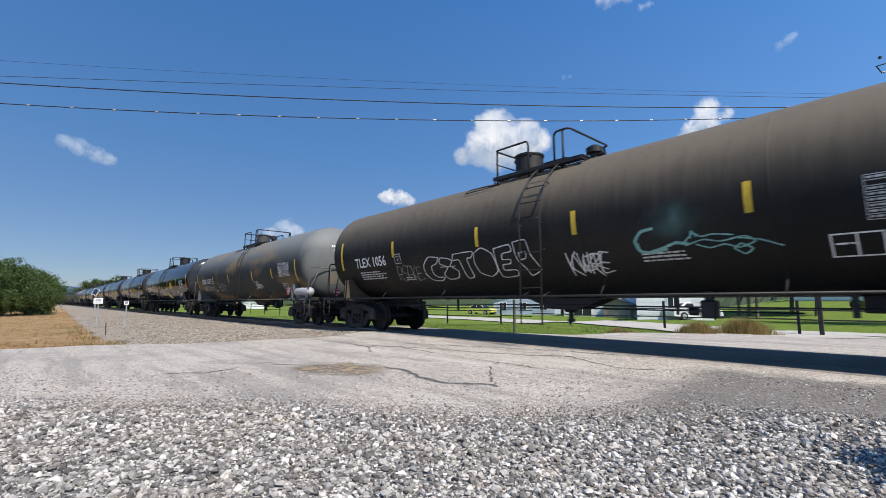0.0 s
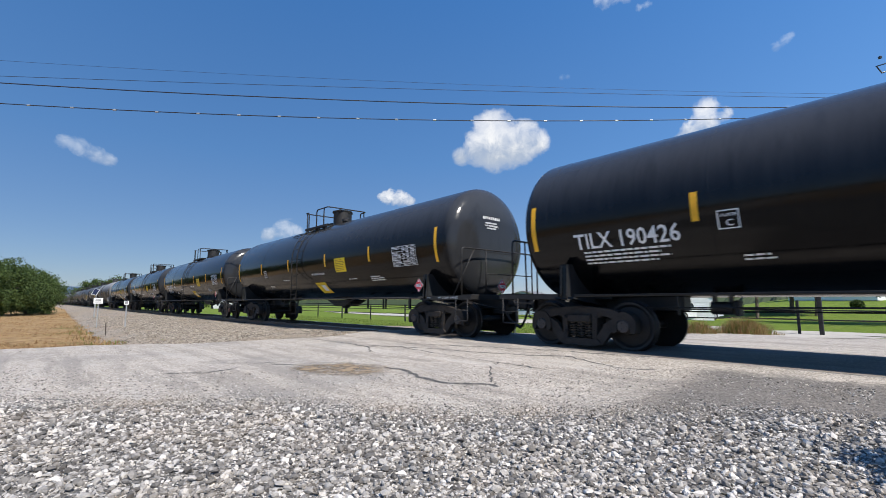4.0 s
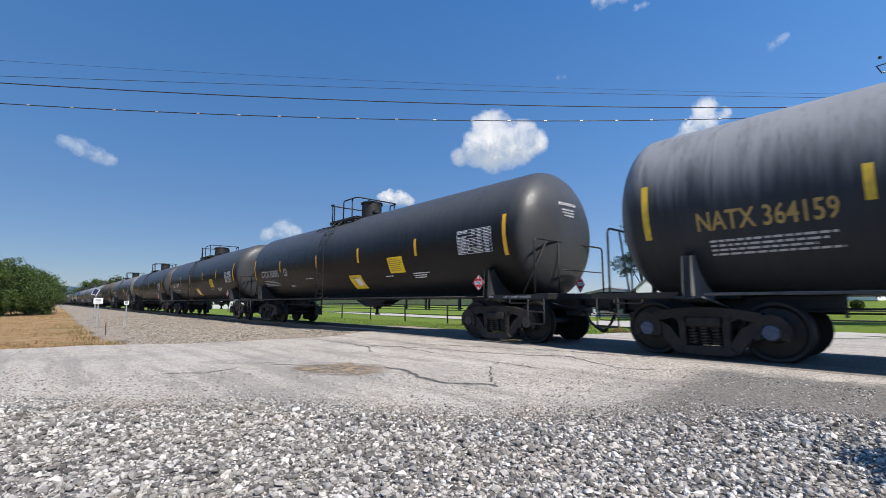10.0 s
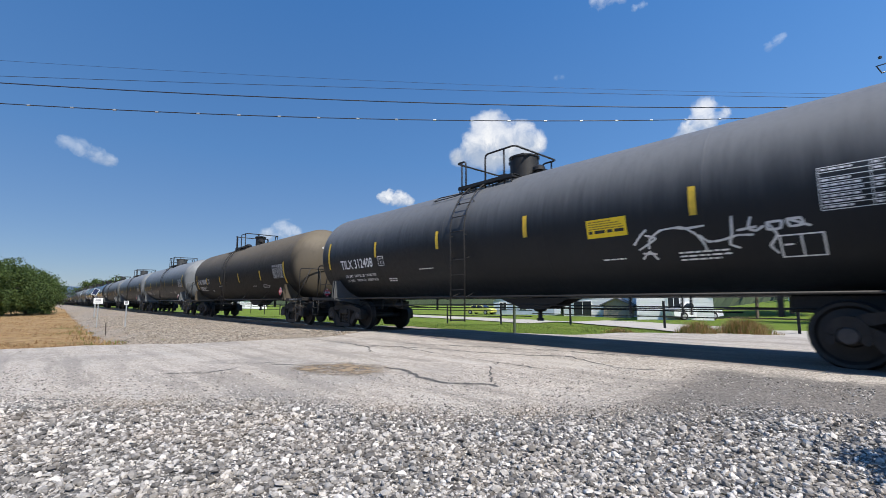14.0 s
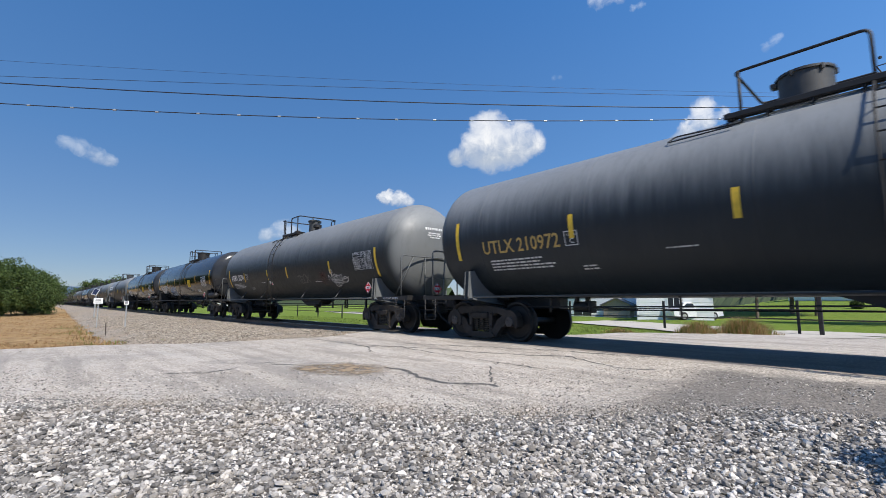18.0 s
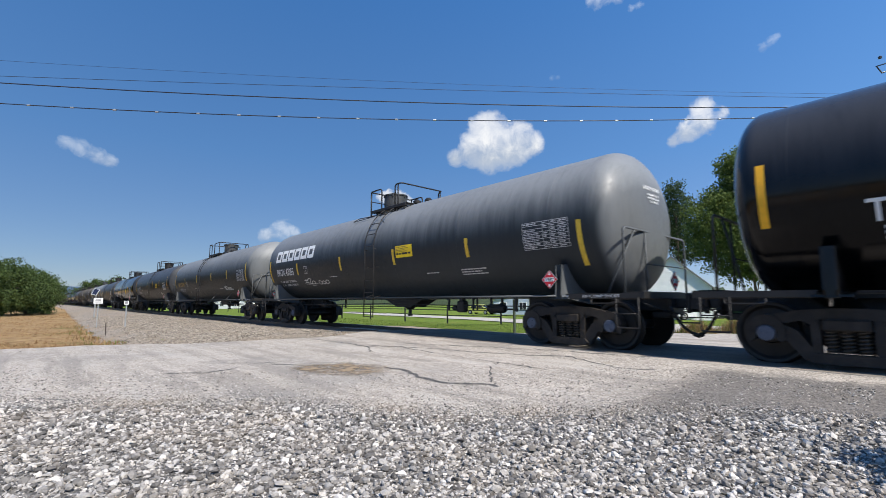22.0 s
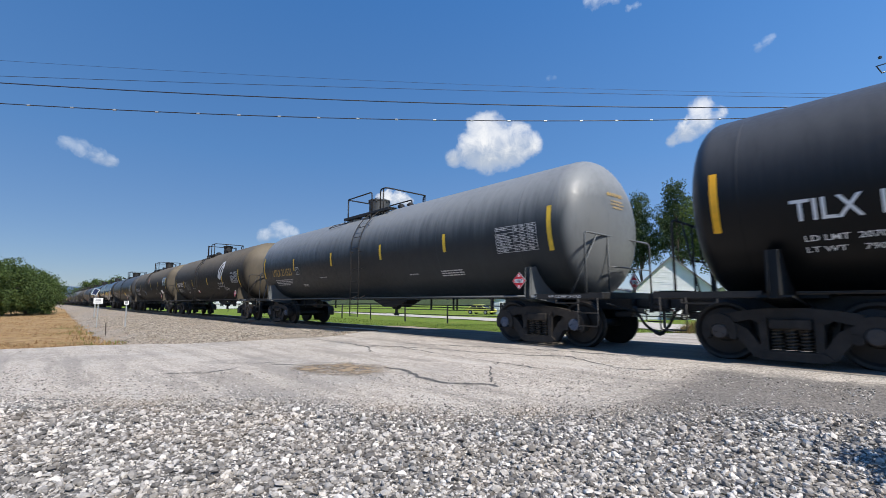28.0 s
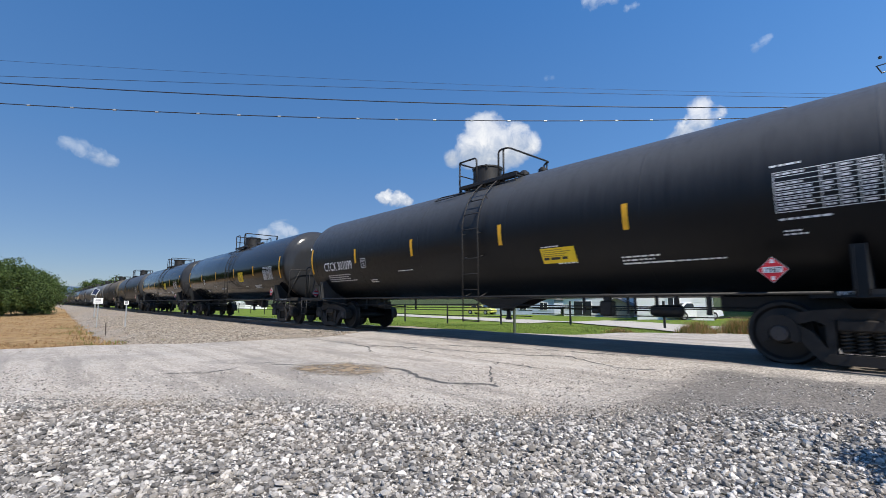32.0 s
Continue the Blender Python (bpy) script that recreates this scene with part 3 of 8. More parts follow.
def rung_mesh(w):
    b = Builder()
    b.tube([(0, 0, 0), (w, 0, 0)], 0.012, 6)
    return b.mesh("rung", [M["steel_dark"]], 0)


RAIL_Y, RAIL_TOP, RAIL_FOOT = 0.86, 4.615, 3.74


def guard_mesh(x_in, x_post, x_out, back, mid):
    """A safety railing round one end of the top platform: along the near side from x_in to x_out, across, and back along the far side."""
    b = Builder()
    y, top = RAIL_Y, RAIL_TOP
    x_far = x_out + (x_in - x_out) * back
    path = [(x_in, -y, RAIL_FOOT), (x_in, -y, top), (x_out, -y, top), (x_out, y, top), (x_far, y, top), (x_far, y, RAIL_FOOT)]
    b.tube(rounded(path, 0.11), 0.024, 7)
    b.tube([(x_post, -y, top), (x_post, -y, RAIL_FOOT - 0.02)], 0.024, 7)
    b.tube([(x_out + (x_post - x_out) * back, y, top), (x_out + (x_post - x_out) * back, y, RAIL_FOOT - 0.02)], 0.022, 7)
    if mid:
        z = (top + 4.0) / 2
        b.tube(rounded([(x_post, -y, z), (x_out - 0.06, -y * 0.9, z), (x_out - 0.06, y * 0.9, z), (x_far, y, z)], 0.05), 0.016, 6)
    return b.mesh("top_railing", [M["steel_dark"]], 0)


def platform_mesh(x0, x1):
    b = Builder()
    for y in (-RAIL_Y, RAIL_Y):
        b.box(((x0 + x1) / 2, y * 1.03, 3.90), (x1 - x0, 0.04, 0.09), 0, None, 0.008)
        b.tube(rounded([(x0 + 0.25, y * 1.06, 3.74), (x0 - 0.75, y * 1.02, 3.79), (x0 - 0.85, y * 1.22, 3.66), (x0 + 0.15, y * 1.20, 3.68)], 0.06), 0.013, 6)
        n = max(3, round((x1 - x0) / 0.55))
        for k in range(n + 1):
            x = x0 + 0.05 + (x1 - x0 - 0.1) * k / n
            b.box((x, y * 0.82, 3.90), (0.05, 0.34, 0.05))
            b.tube([(x, y * 1.02, 3.88), (x, y * 1.02, 3.70)], 0.018, 6)
    b.box((x0 + 0.03, 0, 3.985), (0.06, 1.5, 0.05), 0, None, 0.008)
    return b.mesh("top_platform", [M["steel_dark"]], 40)


def slat_mesh(x0, x1):
    b = Builder()
    b.box(((x0 + x1) / 2, 0, 3.945), (x1 - x0, 0.085, 0.025))
    return b.mesh("slat", [M["steel_dark"]], 0)


def dome_mesh(x, r=0.44, h=0.50):
    b = Builder()
    z = 3.96
    r, h = r * 0.94, h + 0.12
    b.lathe([(r + 0.03, z), (r + 0.03, z + 0.06), (r, z + 0.07), (r, z + h), (r + 0.025, z + h), (r + 0.025, z + h + 0.04), (r - 0.05, z + h + 0.06), (0, z + h + 0.075)], 26, "Z", 0, (x, 0, 0))
    for k in range(6):
        w = k * math.pi / 3 + 0.2
        b.box((x + (r + 0.02) * math.cos(w), (r + 0.02) * math.sin(w), z + h - 0.01), (0.045, 0.045, 0.10), 0, Matrix.Rotation(w, 3, "Z"), 0.01)
    b.tube(rounded([(x - r * 0.4, -0.1, z + h + 0.06), (x - r * 0.4, -0.1, z + h + 0.14), (x + r * 0.2, -0.1, z + h + 0.14), (x + r * 0.2, -0.1, z + h + 0.06)], 0.03), 0.012, 6)
    b.box((x - r - 0.04, 0, z + h - 0.02), (0.12, 0.14, 0.09), 0, None, 0.015)
    return b.mesh("manway_dome", [], 40)


def valve_mesh(x, r=0.13, h=0.32):
    b = Builder()
    z = 3.95
    b.lathe([(r, z), (r, z + 0.08), (r * 0.7, z + 0.1), (r * 0.7, z + h * 0.6), (r * 1.2, z + h * 0.65), (r * 1.2, z + h), (r * 0.6, z + h + 0.06), (0, z + h + 0.06)], 16, "Z", 0, (x, -0.15, 0))
    b.cyl((x, -0.15, z + h * 0.45), (x + r * 1.7, -0.15, z + h * 0.45), r * 0.35, 8)
    return b.mesh("valve_housing", [M["steel_dark"]], 40)


def brake_wheel_mesh(s):
    b = Builder()
    c = Vector((s * 8.60, 0.55, 1.85))
    ring = [c + Vector((0, 0.28 * math.cos(w), 0.28 * math.sin(w))) for w in [k * 2 * math.pi / 20 for k in range(20)]]
    b.tube(ring, 0.016, 6, closed=True)
    for k in range(5):
        b.tube([c, ring[k * 4]], 0.011, 5)
    b.cyl(c - Vector((s * 0.12, 0, 0)), c + Vector((s * 0.03, 0, 0)), 0.05, 10)
    b.box(c - Vector((s * 0.10, 0, 0.1)), (0.14, 0.22, 0.4), 0, None, 0.03)
    b.box(c - Vector((s * 0.10, 0, 0.5)), (0.07, 0.1, 0.75))
    return b.mesh("brake_wheel", [M["steel_dark"]], 0)


# ---- markings, wrapped on the shell
def wrap(b, polys, off=0.006, mat=0, step=0.09):
    """Lays flat polygons of (x, arc) on the shell, cut into bands so that they follow its curve."""
    for pts in polys:
        lo, hi = min(p[1] for p in pts), max(p[1] for p in pts)
        n = max(1, math.ceil((hi - lo) / step))
        for k in range(n):
            a, c = lo + (hi - lo) * k / n, lo + (hi - lo) * (k + 1) / n
            q = clip_band(pts, a, c)
            if len(q) >= 3:
                b.add([shell_point(x, y, off) for x, y in q], [list(range(len(q)))], mat)


def clip_band(pts, a, c):
    for sign, lim in ((1, a), (-1, -c)):
        out = []
        for i, p in enumerate(pts):
            q = pts[(i + 1) % len(pts)]
            dp, dq = sign * p[1] - lim, sign * q[1] - lim
            if dp >= 0:
                out.append(p)
            if (dp > 0) != (dq > 0) and abs(dp - dq) > 1e-9:
                t = dp / (dp - dq)
                out.append((p[0] + (q[0] - p[0]) * t, p[1] + (q[1] - p[1]) * t))
        pts = out
        if not pts:
            break
    return pts


GLYPHS = {}


def letters(text, size):
    """Triangles of a line of lettering in the built-in font, its width and height 1."""
    if text not in GLYPHS:
        cu = bpy.data.curves.new("lettering", "FONT")
        cu.body = text
        cu.resolution_u = 2
        cu.offset = 0.012
        ob = new("lettering", cu)
        me = bpy.data.meshes.new_from_object(ob.evaluated_get(bpy.context.evaluated_depsgraph_get()))
        me.calc_loop_triangles()
        co = [v.co.copy() for v in me.vertices]
        GLYPHS[text] = [[(co[i].x, co[i].y) for i in t.vertices] for t in me.loop_triangles]
        bpy.data.objects.remove(ob)
        bpy.data.curves.remove(cu)
        bpy.data.meshes.remove(me)
    return [[(x * size, y * size) for x, y in t] for t in GLYPHS[text]]


def write(b, text, x, a, height, width=None, mat=0, off=0.006, slope=0.0):
    tris = letters(text, height / 0.70)
    w = max(p[0] for t in tris for p in t)
    k = (width / w) if width else 1.0
    wrap(b, [[(x + px * k, a + py + slope * px * k) for px, py in t] for t in tris], off, mat, 0.14)


def bars(b, x, a, width, height, rows, seed, mat=0, off=0.006, words=True):
    """Small unreadable print: short bars in rows."""
    rng = random.Random(seed)
    rh = height / rows
    for r in range(rows):
        y = a - r * rh
        px, end = x, x + width * (1.0 if words is False else rng.uniform(0.6, 1.0))
        while px < end:
            w = min(rng.uniform(0.6, 2.2) * rh, end - px)
            wrap(b, [[(px, y - rh * 0.48), (px + w, y - rh * 0.48), (px + w, y), (px, y)]], off, mat)
            px += w + rh * 0.35


def frame_box(b, x, a, w, h, t, mat=0, off=0.006):
    for q in ((x, a, w, t), (x, a + h - t, w, t), (x, a + t, t, h - 2 * t), (x + w - t, a + t, t, h - 2 * t)):
        wrap(b, [[(q[0], q[1]), (q[0] + q[2], q[1]), (q[0] + q[2], q[1] + q[3]), (q[0], q[1] + q[3])]], off, mat)


# hand-drawn letter strokes in a unit box
HAND = {
    "A": ("0,0 4,10 8,0", "1,4 7,3"), "B": ("1,0 1,10 6,9 6,6 1,5 7,4 7,1 1,0",), "E": ("7,9 1,10 1,5 6,5 1,5 0,0 8,1",), "K": ("1,0 1,10", "7,10 1,4 8,0"),
    "L": ("2,10 0,0 7,1",), "M": ("0,0 2,10 4,3 7,10 8,0",), "N": ("0,0 1,10 7,0 8,10",), "O": ("4,10 0,7 1,1 5,0 8,4 7,9 3,10",), "P": ("1,-2 1,10 7,9 7,5 1,4",),
    "R": ("0,0 1,10 7,9 6,5 1,5 8,-1",), "S": ("8,9 3,10 0,7 7,4 7,1 0,0",), "T": ("0,9 9,10", "4,10 4,0"), "V": ("0,10 4,0 8,10",), "W": ("0,10 2,0 4,7 6,0 9,10",),
    "X": ("0,0 8,10", "0,10 8,0"), "Y": ("0,10 4,5 8,10", "4,5 2,-2"), "Z": ("0,9 8,10 0,0 8,1",), "#": ("2,0 4,10", "6,0 8,10", "0,3 9,4", "0,7 9,8"),
    "0": ("4,6 1,4 1,1 4,0 7,1 7,4 4,6",), "2": ("1,8 4,10 7,8 1,0 8,1",), ".": ("3,0 4,1",), "i": ("3,0 3,6", "3,8 4,9"), "g": ("7,6 2,6 1,2 6,1 7,6 6,-4 1,-3",),
    "o": ("4,6 1,4 1,1 4,0 7,1 7,4 4,6",), "w": ("0,5 2,0 4,4 6,0 8,5",), "b": ("1,10 1,0 6,0 7,4 1,5",), "t": ("3,9 3,0 6,1", "0,6 7,7"), "y": ("0,6 3,1", "7,6 1,-4"),
    "G": ("8,9 3,10 0,6 1,1 6,0 8,4 4,4",), "D": ("1,0 1,10 6,8 8,4 5,0 1,0",), "s": ("6,6 1,5 6,2 0,0",), "~": ("0,5 3,9 5,2 9,6 14,3 20,5 26,4", "2,3 8,0 20,1 28,3"), "@": ("0,3 4,9 9,6 5,1 0,4 8,8 16,3 20,7 15,9 12,2 24,5",), "'": ("3,10 2,8",), " ": (),
}


def smooth_line(pts, steps=5):
    line = []
    for i in range(len(pts) - 1):
        p0, p1, p2, p3 = pts[max(0, i - 1)], pts[i], pts[i + 1], pts[min(len(pts) - 1, i + 2)]
        for s in range(steps):
            t = s / steps
            q = 0.5 * ((2 * p1) + (p2 - p0) * t + (2 * p0 - 5 * p1 + 4 * p2 - p3) * t * t + (3 * p1 - p0 - 3 * p2 + p3) * t ** 3)
            line.append(q * 0.55 + (p1 + (p2 - p1) * t) * 0.45)
    return line + [pts[-1]]


def spray(b, line, stroke, layer, mat=0, rng=None):
    """One sprayed line on the shell, of slightly uneven width."""
    for i in range(len(line) - 1):
        d = line[i + 1] - line[i]
        if d.length < 1e-4:
            continue
        w = stroke * (rng.uniform(0.8, 1.2) if rng else 1.0)
        n = Vector((-d.y, d.x)).normalized() * w / 2
        e = d.normalized() * w * 0.3
        q = [line[i] - n - e, line[i + 1] - n + e, line[i + 1] + n + e, line[i] + n - e]
        b.add([shell_point(p.x, p.y, 0.006 + 0.0005 * (i % 3) + 0.0003 * layer) for p in q], [[0, 1, 2, 3]], mat)


def scrawl(b, x, a, w, h, text, seed, stroke=0.03, hollow=0.0, mat=0):
    """Spray-can letters in an uneven hand; hollow ones are drawn by their outlines."""
    rng = random.Random(seed)
    room = w / len(text)
    for k, ch in enumerate(text):
        wide = max(8, max([float(q.split(",")[0]) for st in HAND[ch] for q in st.split()] + [8]))
        sx = room * (w / room if len(text) == 1 else 1.12) / wide
        sy = h * rng.uniform(0.82, 1.0) / 10
        ox, oy, lean = x + k * room, a + rng.uniform(0, 0.12) * h, rng.uniform(-0.02, 0.14)
        for st in HAND[ch]:
            pts = []
            for q in st.split():
                px, py = (float(v) for v in q.split(","))
                px, py = px + rng.uniform(-0.7, 0.7), py + rng.uniform(-0.5, 0.5)
                pts.append(Vector((ox + px * sx + lean * py * sy, oy + py * sy)))
            line = smooth_line(pts)
            if not hollow:
                spray(b, line, stroke, k, mat, rng)
                continue
            sides = ([], [])
            for i, p in enumerate(line):
                d = line[min(i + 1, len(line) - 1)] - line[max(i - 1, 0)]
                n = Vector((-d.y, d.x)).normalized() * hollow / 2 if d.length > 1e-6 else Vector((0, 0))
                sides[0].append(p + n)
                sides[1].append(p - n)
            spray(b, sides[0] + sides[1][::-1] + [sides[0][0]], stroke, k, mat, rng)


def stripe_mesh(w, h, mat, name="reflective_stripe"):
    b = Builder()
    wrap(b, [[(-w / 2, -h / 2), (w / 2, -h / 2), (w / 2, h / 2), (-w / 2, h / 2)]], 0.007)
    return b.mesh(name, [mat], 0)


def table_mesh(mat, w=1.10, h=0.56, seed=1):
    """Stencilled test-date table: ruled lines with small bars in the cells."""
    b = Builder()
    rng = random.Random(seed)
    rows, cols = 8, (0.0, 0.46, 0.62, 0.80, 1.0)
    for r in range(rows + 1):
        y = h * r / rows
        wrap(b, [[(0, y), (w, y), (w, y + 0.010), (0, y + 0.010)]], 0.007)
    for c in cols:
        wrap(b, [[(c * w, 0), (c * w + 0.010, 0), (c * w + 0.010, h), (c * w, h)]], 0.0075)
    for r in range(rows):
        for i in range(len(cols) - 1):
            x0, x1 = cols[i] * w + 0.03, cols[i + 1] * w - 0.03
            if rng.random() < 0.85:
                bars(b, x0, h * (r + 0.8) / rows, x1 - x0, h / rows * 0.8, 1, rng.random(), 0, 0.007)
    return b.mesh("data_table", [mat], 0)


def placard_meshes(red):
    b = Builder()
    d = 0.175

    def dia(k, off, mat):
        b.add([(0, off, -d * k), (d * k, off, 0), (0, off, d * k), (-d * k, off, 0)], [[0, 1, 2, 3]], mat)

    b.prism([(0, -d * 1.03), (d * 1.03, 0), (0, d * 1.03), (-d * 1.03, 0)], -0.006, 0.012, 2)
    dia(1.0, -0.009, 0)
    dia(0.975, -0.0105, 1)
    b.add([(-0.112, -0.0125, -0.040), (0.112, -0.0125, -0.040), (0.112, -0.0125, 0.042), (-0.112, -0.0125, 0.042)], [[0, 1, 2, 3]], 0)
    b.add([(-0.03, -0.0125, 0.09), (0.03, -0.0125, 0.09), (0.012, -0.0125, 0.145), (-0.012, -0.0125, 0.145)], [[0, 1, 2, 3]], 0)
    b.add([(-0.02, -0.0125, -0.14), (0.02, -0.0125, -0.14), (0.02, -0.0125, -0.09), (-0.02, -0.0125, -0.09)], [[0, 1, 2, 3]], 0)
    board = b.mesh("placard", [M["placard_white"], M["placard_red"] if red else M["graffiti_grey"], M["grey_steel"]], 0)
    t = Builder()
    tris = letters("1987", 0.098)
    w = max(p[0] for q in tris for p in q)
    t.add([(x - w / 2, -0.0145, y - 0.037) for q in tris for x, y in q], [[3 * i, 3 * i + 1, 3 * i + 2] for i in range(len(tris))])
    return board, t.mesh("lettering", [M["label_black"]], 0)


# shared meshes
CAR = {
    "tank": tank_mesh(7.76, 0.42, 0.50, -0.11), "tank_soft": tank_mesh(7.70, 0.70, 0.85, -0.11), "tank_short": tank_mesh(7.42, 0.80, 0.95, 0.0), "seam": seam_mesh(), "frame": side_frame_mesh(), "spring": spring_mesh(), "bolster": bolster_mesh(),
    "rail": side_rail_mesh(False), "rail_braced": side_rail_mesh(True), **underframe_meshes(),
    "wheelset": wheelset_mesh(M["cap"]), "wheelset_blue": wheelset_mesh(M["cap_blue"]), "wheelset_rust": wheelset_mesh(M["cap_rust"]),
}
b = Builder()
b.box((0, 0, 0), (0.045, 2.7, 0.022))
CAR["end_slat"] = b.mesh("slat", [M["steel_dark"]], 0)
b = Builder()
for word, x0, width in (("INCH", 7.05, 0.20), ("HF COMP SHOES", 7.55, 0.72)):
    tris = letters(word, 0.075)
    wide = max(p[0] for t in tris for p in t)
    b.add([(x0 + px * width / wide, -1.449, 0.985 + py) for t in tris for px, py in t], [[3 * i, 3 * i + 1, 3 * i + 2] for i in range(len(tris))])
CAR["sill_print"] = b.mesh("lettering", [M["faded_white"]], 0)
for s in (-1, 1):
    CAR["sill", s], CAR["web", s, 1], CAR["web", s, -1], CAR["plat", s], CAR["endrail", s] = sill_mesh(s), bolster_web_mesh(s, 1), bolster_web_mesh(s, -1), end_platform_mesh(s), end_rail_mesh(s)
    CAR["step", s, 1], CAR["step", s, -1], CAR["coupler", s], CAR["hose", s], CAR["brakewheel", s] = sill_step_mesh(s, 1.45), sill_step_mesh(s, -1.45), coupler_mesh(s), hose_mesh(s), brake_wheel_mesh(s)
TOPS = {}
for key, lad, small, big, plat, dome, valve, spare in (
        ("Q", (0.22, 0.74), (-0.06, -1.00, -1.06, 1, 1), (0.64, 0.86, 1.01, 0.7, 0), (-1.12, 1.32), (-0.67, 0.37, 0.46), (1.20, 0.15, 0.32), (0.15, 0.10, 0.16)),
        ("F", (-1.20, -0.72), (-1.39, -1.54, -1.72, 1, 0), (-0.70, -0.08, 0.25, 0.45, 0), (-1.65, 0.20), (-0.13, 0.39, 0.46), (0.42, 0.13, 0.22), (-0.75, 0.10, 0.16)),
        ("W", (-1.50, -1.00), (-1.56, -1.73, -1.92, 1, 0), (-0.86, 0.28, 0.52, 0.45, 0), (-1.92, 0.50), (-0.32, 0.44, 0.44), (0.30, 0.13, 0.20), (-0.98, 0.10, 0.16)),
        ("N", (-1.16, -0.66), (-1.25, -1.47, -1.64, 1, 0), (-0.65, 0.41, 0.68, 0.4, 0), (-1.68, 0.50), (0.29, 0.41, 0.46), (-0.30, 0.12, 0.16), (-1.0, 0.10, 0.14)),
        ("G", (-1.08, -0.60), (-1.07, -1.60, -1.65, 1, 0), (-0.49, 0.52, 0.58, 0.5, 0), (-1.62, 0.57), (-0.02, 0.42, 0.46), (-0.75, 0.11, 0.16), (0.70, 0.10, 0.18)),
        ("A", (-1.25, -0.79), (-1.31, -1.46, -1.66, 1, 0), (-0.68, -0.04, 0.18, 0.5, 0), (-1.55, 0.0), (-0.17, 0.26, 0.42), (0.40, 0.15, 0.30), (-1.60, 0.14, 0.24)),
        ("T", (-1.00, -0.54), (-1.18, -1.36, -1.60, 1, 0), (-0.52, 0.52, 0.76, 0.3, 0), (-1.48, 0.72), (0.45, 0.33, 0.46), (-0.25, 0.12, 0.12), (-1.22, 0.11, 0.26)),
        ("U", (0.02, 0.50), (0.04, -1.52, -1.57, 1, 0), (0.55, 0.72, 0.86, 0.6, 0), (-1.76, 1.05), (-0.80, 0.39, 0.46), (0.75, 0.10, 0.18), (1.25, 0.10, 0.14)),
        ("S", (-0.02, 0.48), (-0.25, -1.08, -1.12, 1, 1), (0.45, 0.62, 0.80, 0.6, 0), (-1.15, 1.0), (-0.55, 0.37, 0.46), (0.75, 0.10, 0.18), (1.3, 0.10, 0.14)),
        ("R", (0.30, 0.80), (0.08, -0.54, -0.60, 1, 1), (0.82, 0.98, 1.13, 0.6, 0), (-0.52, 1.40), (-0.33, 0.42, 0.46), (1.05, 0.11, 0.18), (1.62, 0.10, 0.14))):
    TOPS[key] = dict(ladder=ladder_mesh(*lad), rung=rung_mesh(lad[1] - lad[0]), rung_x=lad[0],
                     hoops=(guard_mesh(*small), guard_mesh(*big)),
                     platform=platform_mesh(*plat), slat=slat_mesh(*plat), dome=dome_mesh(*dome), valve=valve_mesh(*valve), spare=valve_mesh(*spare))
STRIPES = {(e, w): stripe_mesh(0.105, 0.92 if e else 0.46, M["reflector_worn" if w else "reflector"]) for e in (0, 1) for w in (0, 1)}
TABLES = {m: table_mesh(M[m]) for m in ("white_paint", "faded_white")}
PLACARDS = {r: placard_meshes(r) for r in (0, 1)}
b = Builder()
wrap(b, [[(-0.36, -0.24), (0.36, -0.24), (0.36, 0.24), (-0.36, 0.24)]], 0.007, 0)
bars(b, -0.31, 0.19, 0.62, 0.40, 7, 4, 1, 0.009)
YELLOW_SIGN = b.mesh("yellow_label", [M["label_yellow"], M["ochre"]], 0)
b = Builder()
wrap(b, [[(-0.37, -0.28), (0.38, -0.28), (0.36, 0.27), (-0.39, 0.27)]], 0.007, 0)
wrap(b, [[(-0.04, -0.14), (0.26, -0.14), (0.24, 0.16), (-0.06, 0.16)]], 0.009, 1)
bars(b, -0.32, 0.22, 0.6, 0.10, 2, 3, 2, 0.009)
YELLOW_TAG = b.mesh("yellow_label", [M["label_yellow"], M["placard_white"], M["ochre"]], 0)

LIMITS = {
    "TILX 320120": ("LD LMT  206600LB  93700 KG", "LT WT    79400LB  36000 KG"),
    "TILX 190416": ("LD LMT  207200LB  93950 KG", "LT WT    78800LB  35750 KG"),
    "TILX 192918": ("LD LMT  195000    88400 KG", "LT WT    91000    41300 KG"),
    "TILX 312408": ("LD LMT  207700 LB  94200 KG", "LT WT    78300 LB  35500 KG"),
    "PROX 47055": ("LD LMT  200400 LB  90850 KG", "LT WT    55600 LB  25200 KG"),
    "TILX 191413": ("LD LMT  206400 LB  93600 KG", "LT WT    79600 LB  36100 KG"),
    "TILX 196988": ("LD LMT  207000 LB  93900 KG", "LT WT    79000 LB  35800 KG"),
}
TANK_WORDS = {"gloss": "glossy black", "satin": "satin black", "dark": "weathered dark grey", "grey": "weathered light grey",
              "midgrey": "blue-grey", "green": "dull green-grey", "brown": "brown-black rusty", "rusty": "faded grey rust-stained"}


STRIPES_AT = (-7.88, -4.75, -1.80, 1.38, 4.25, 7.40)


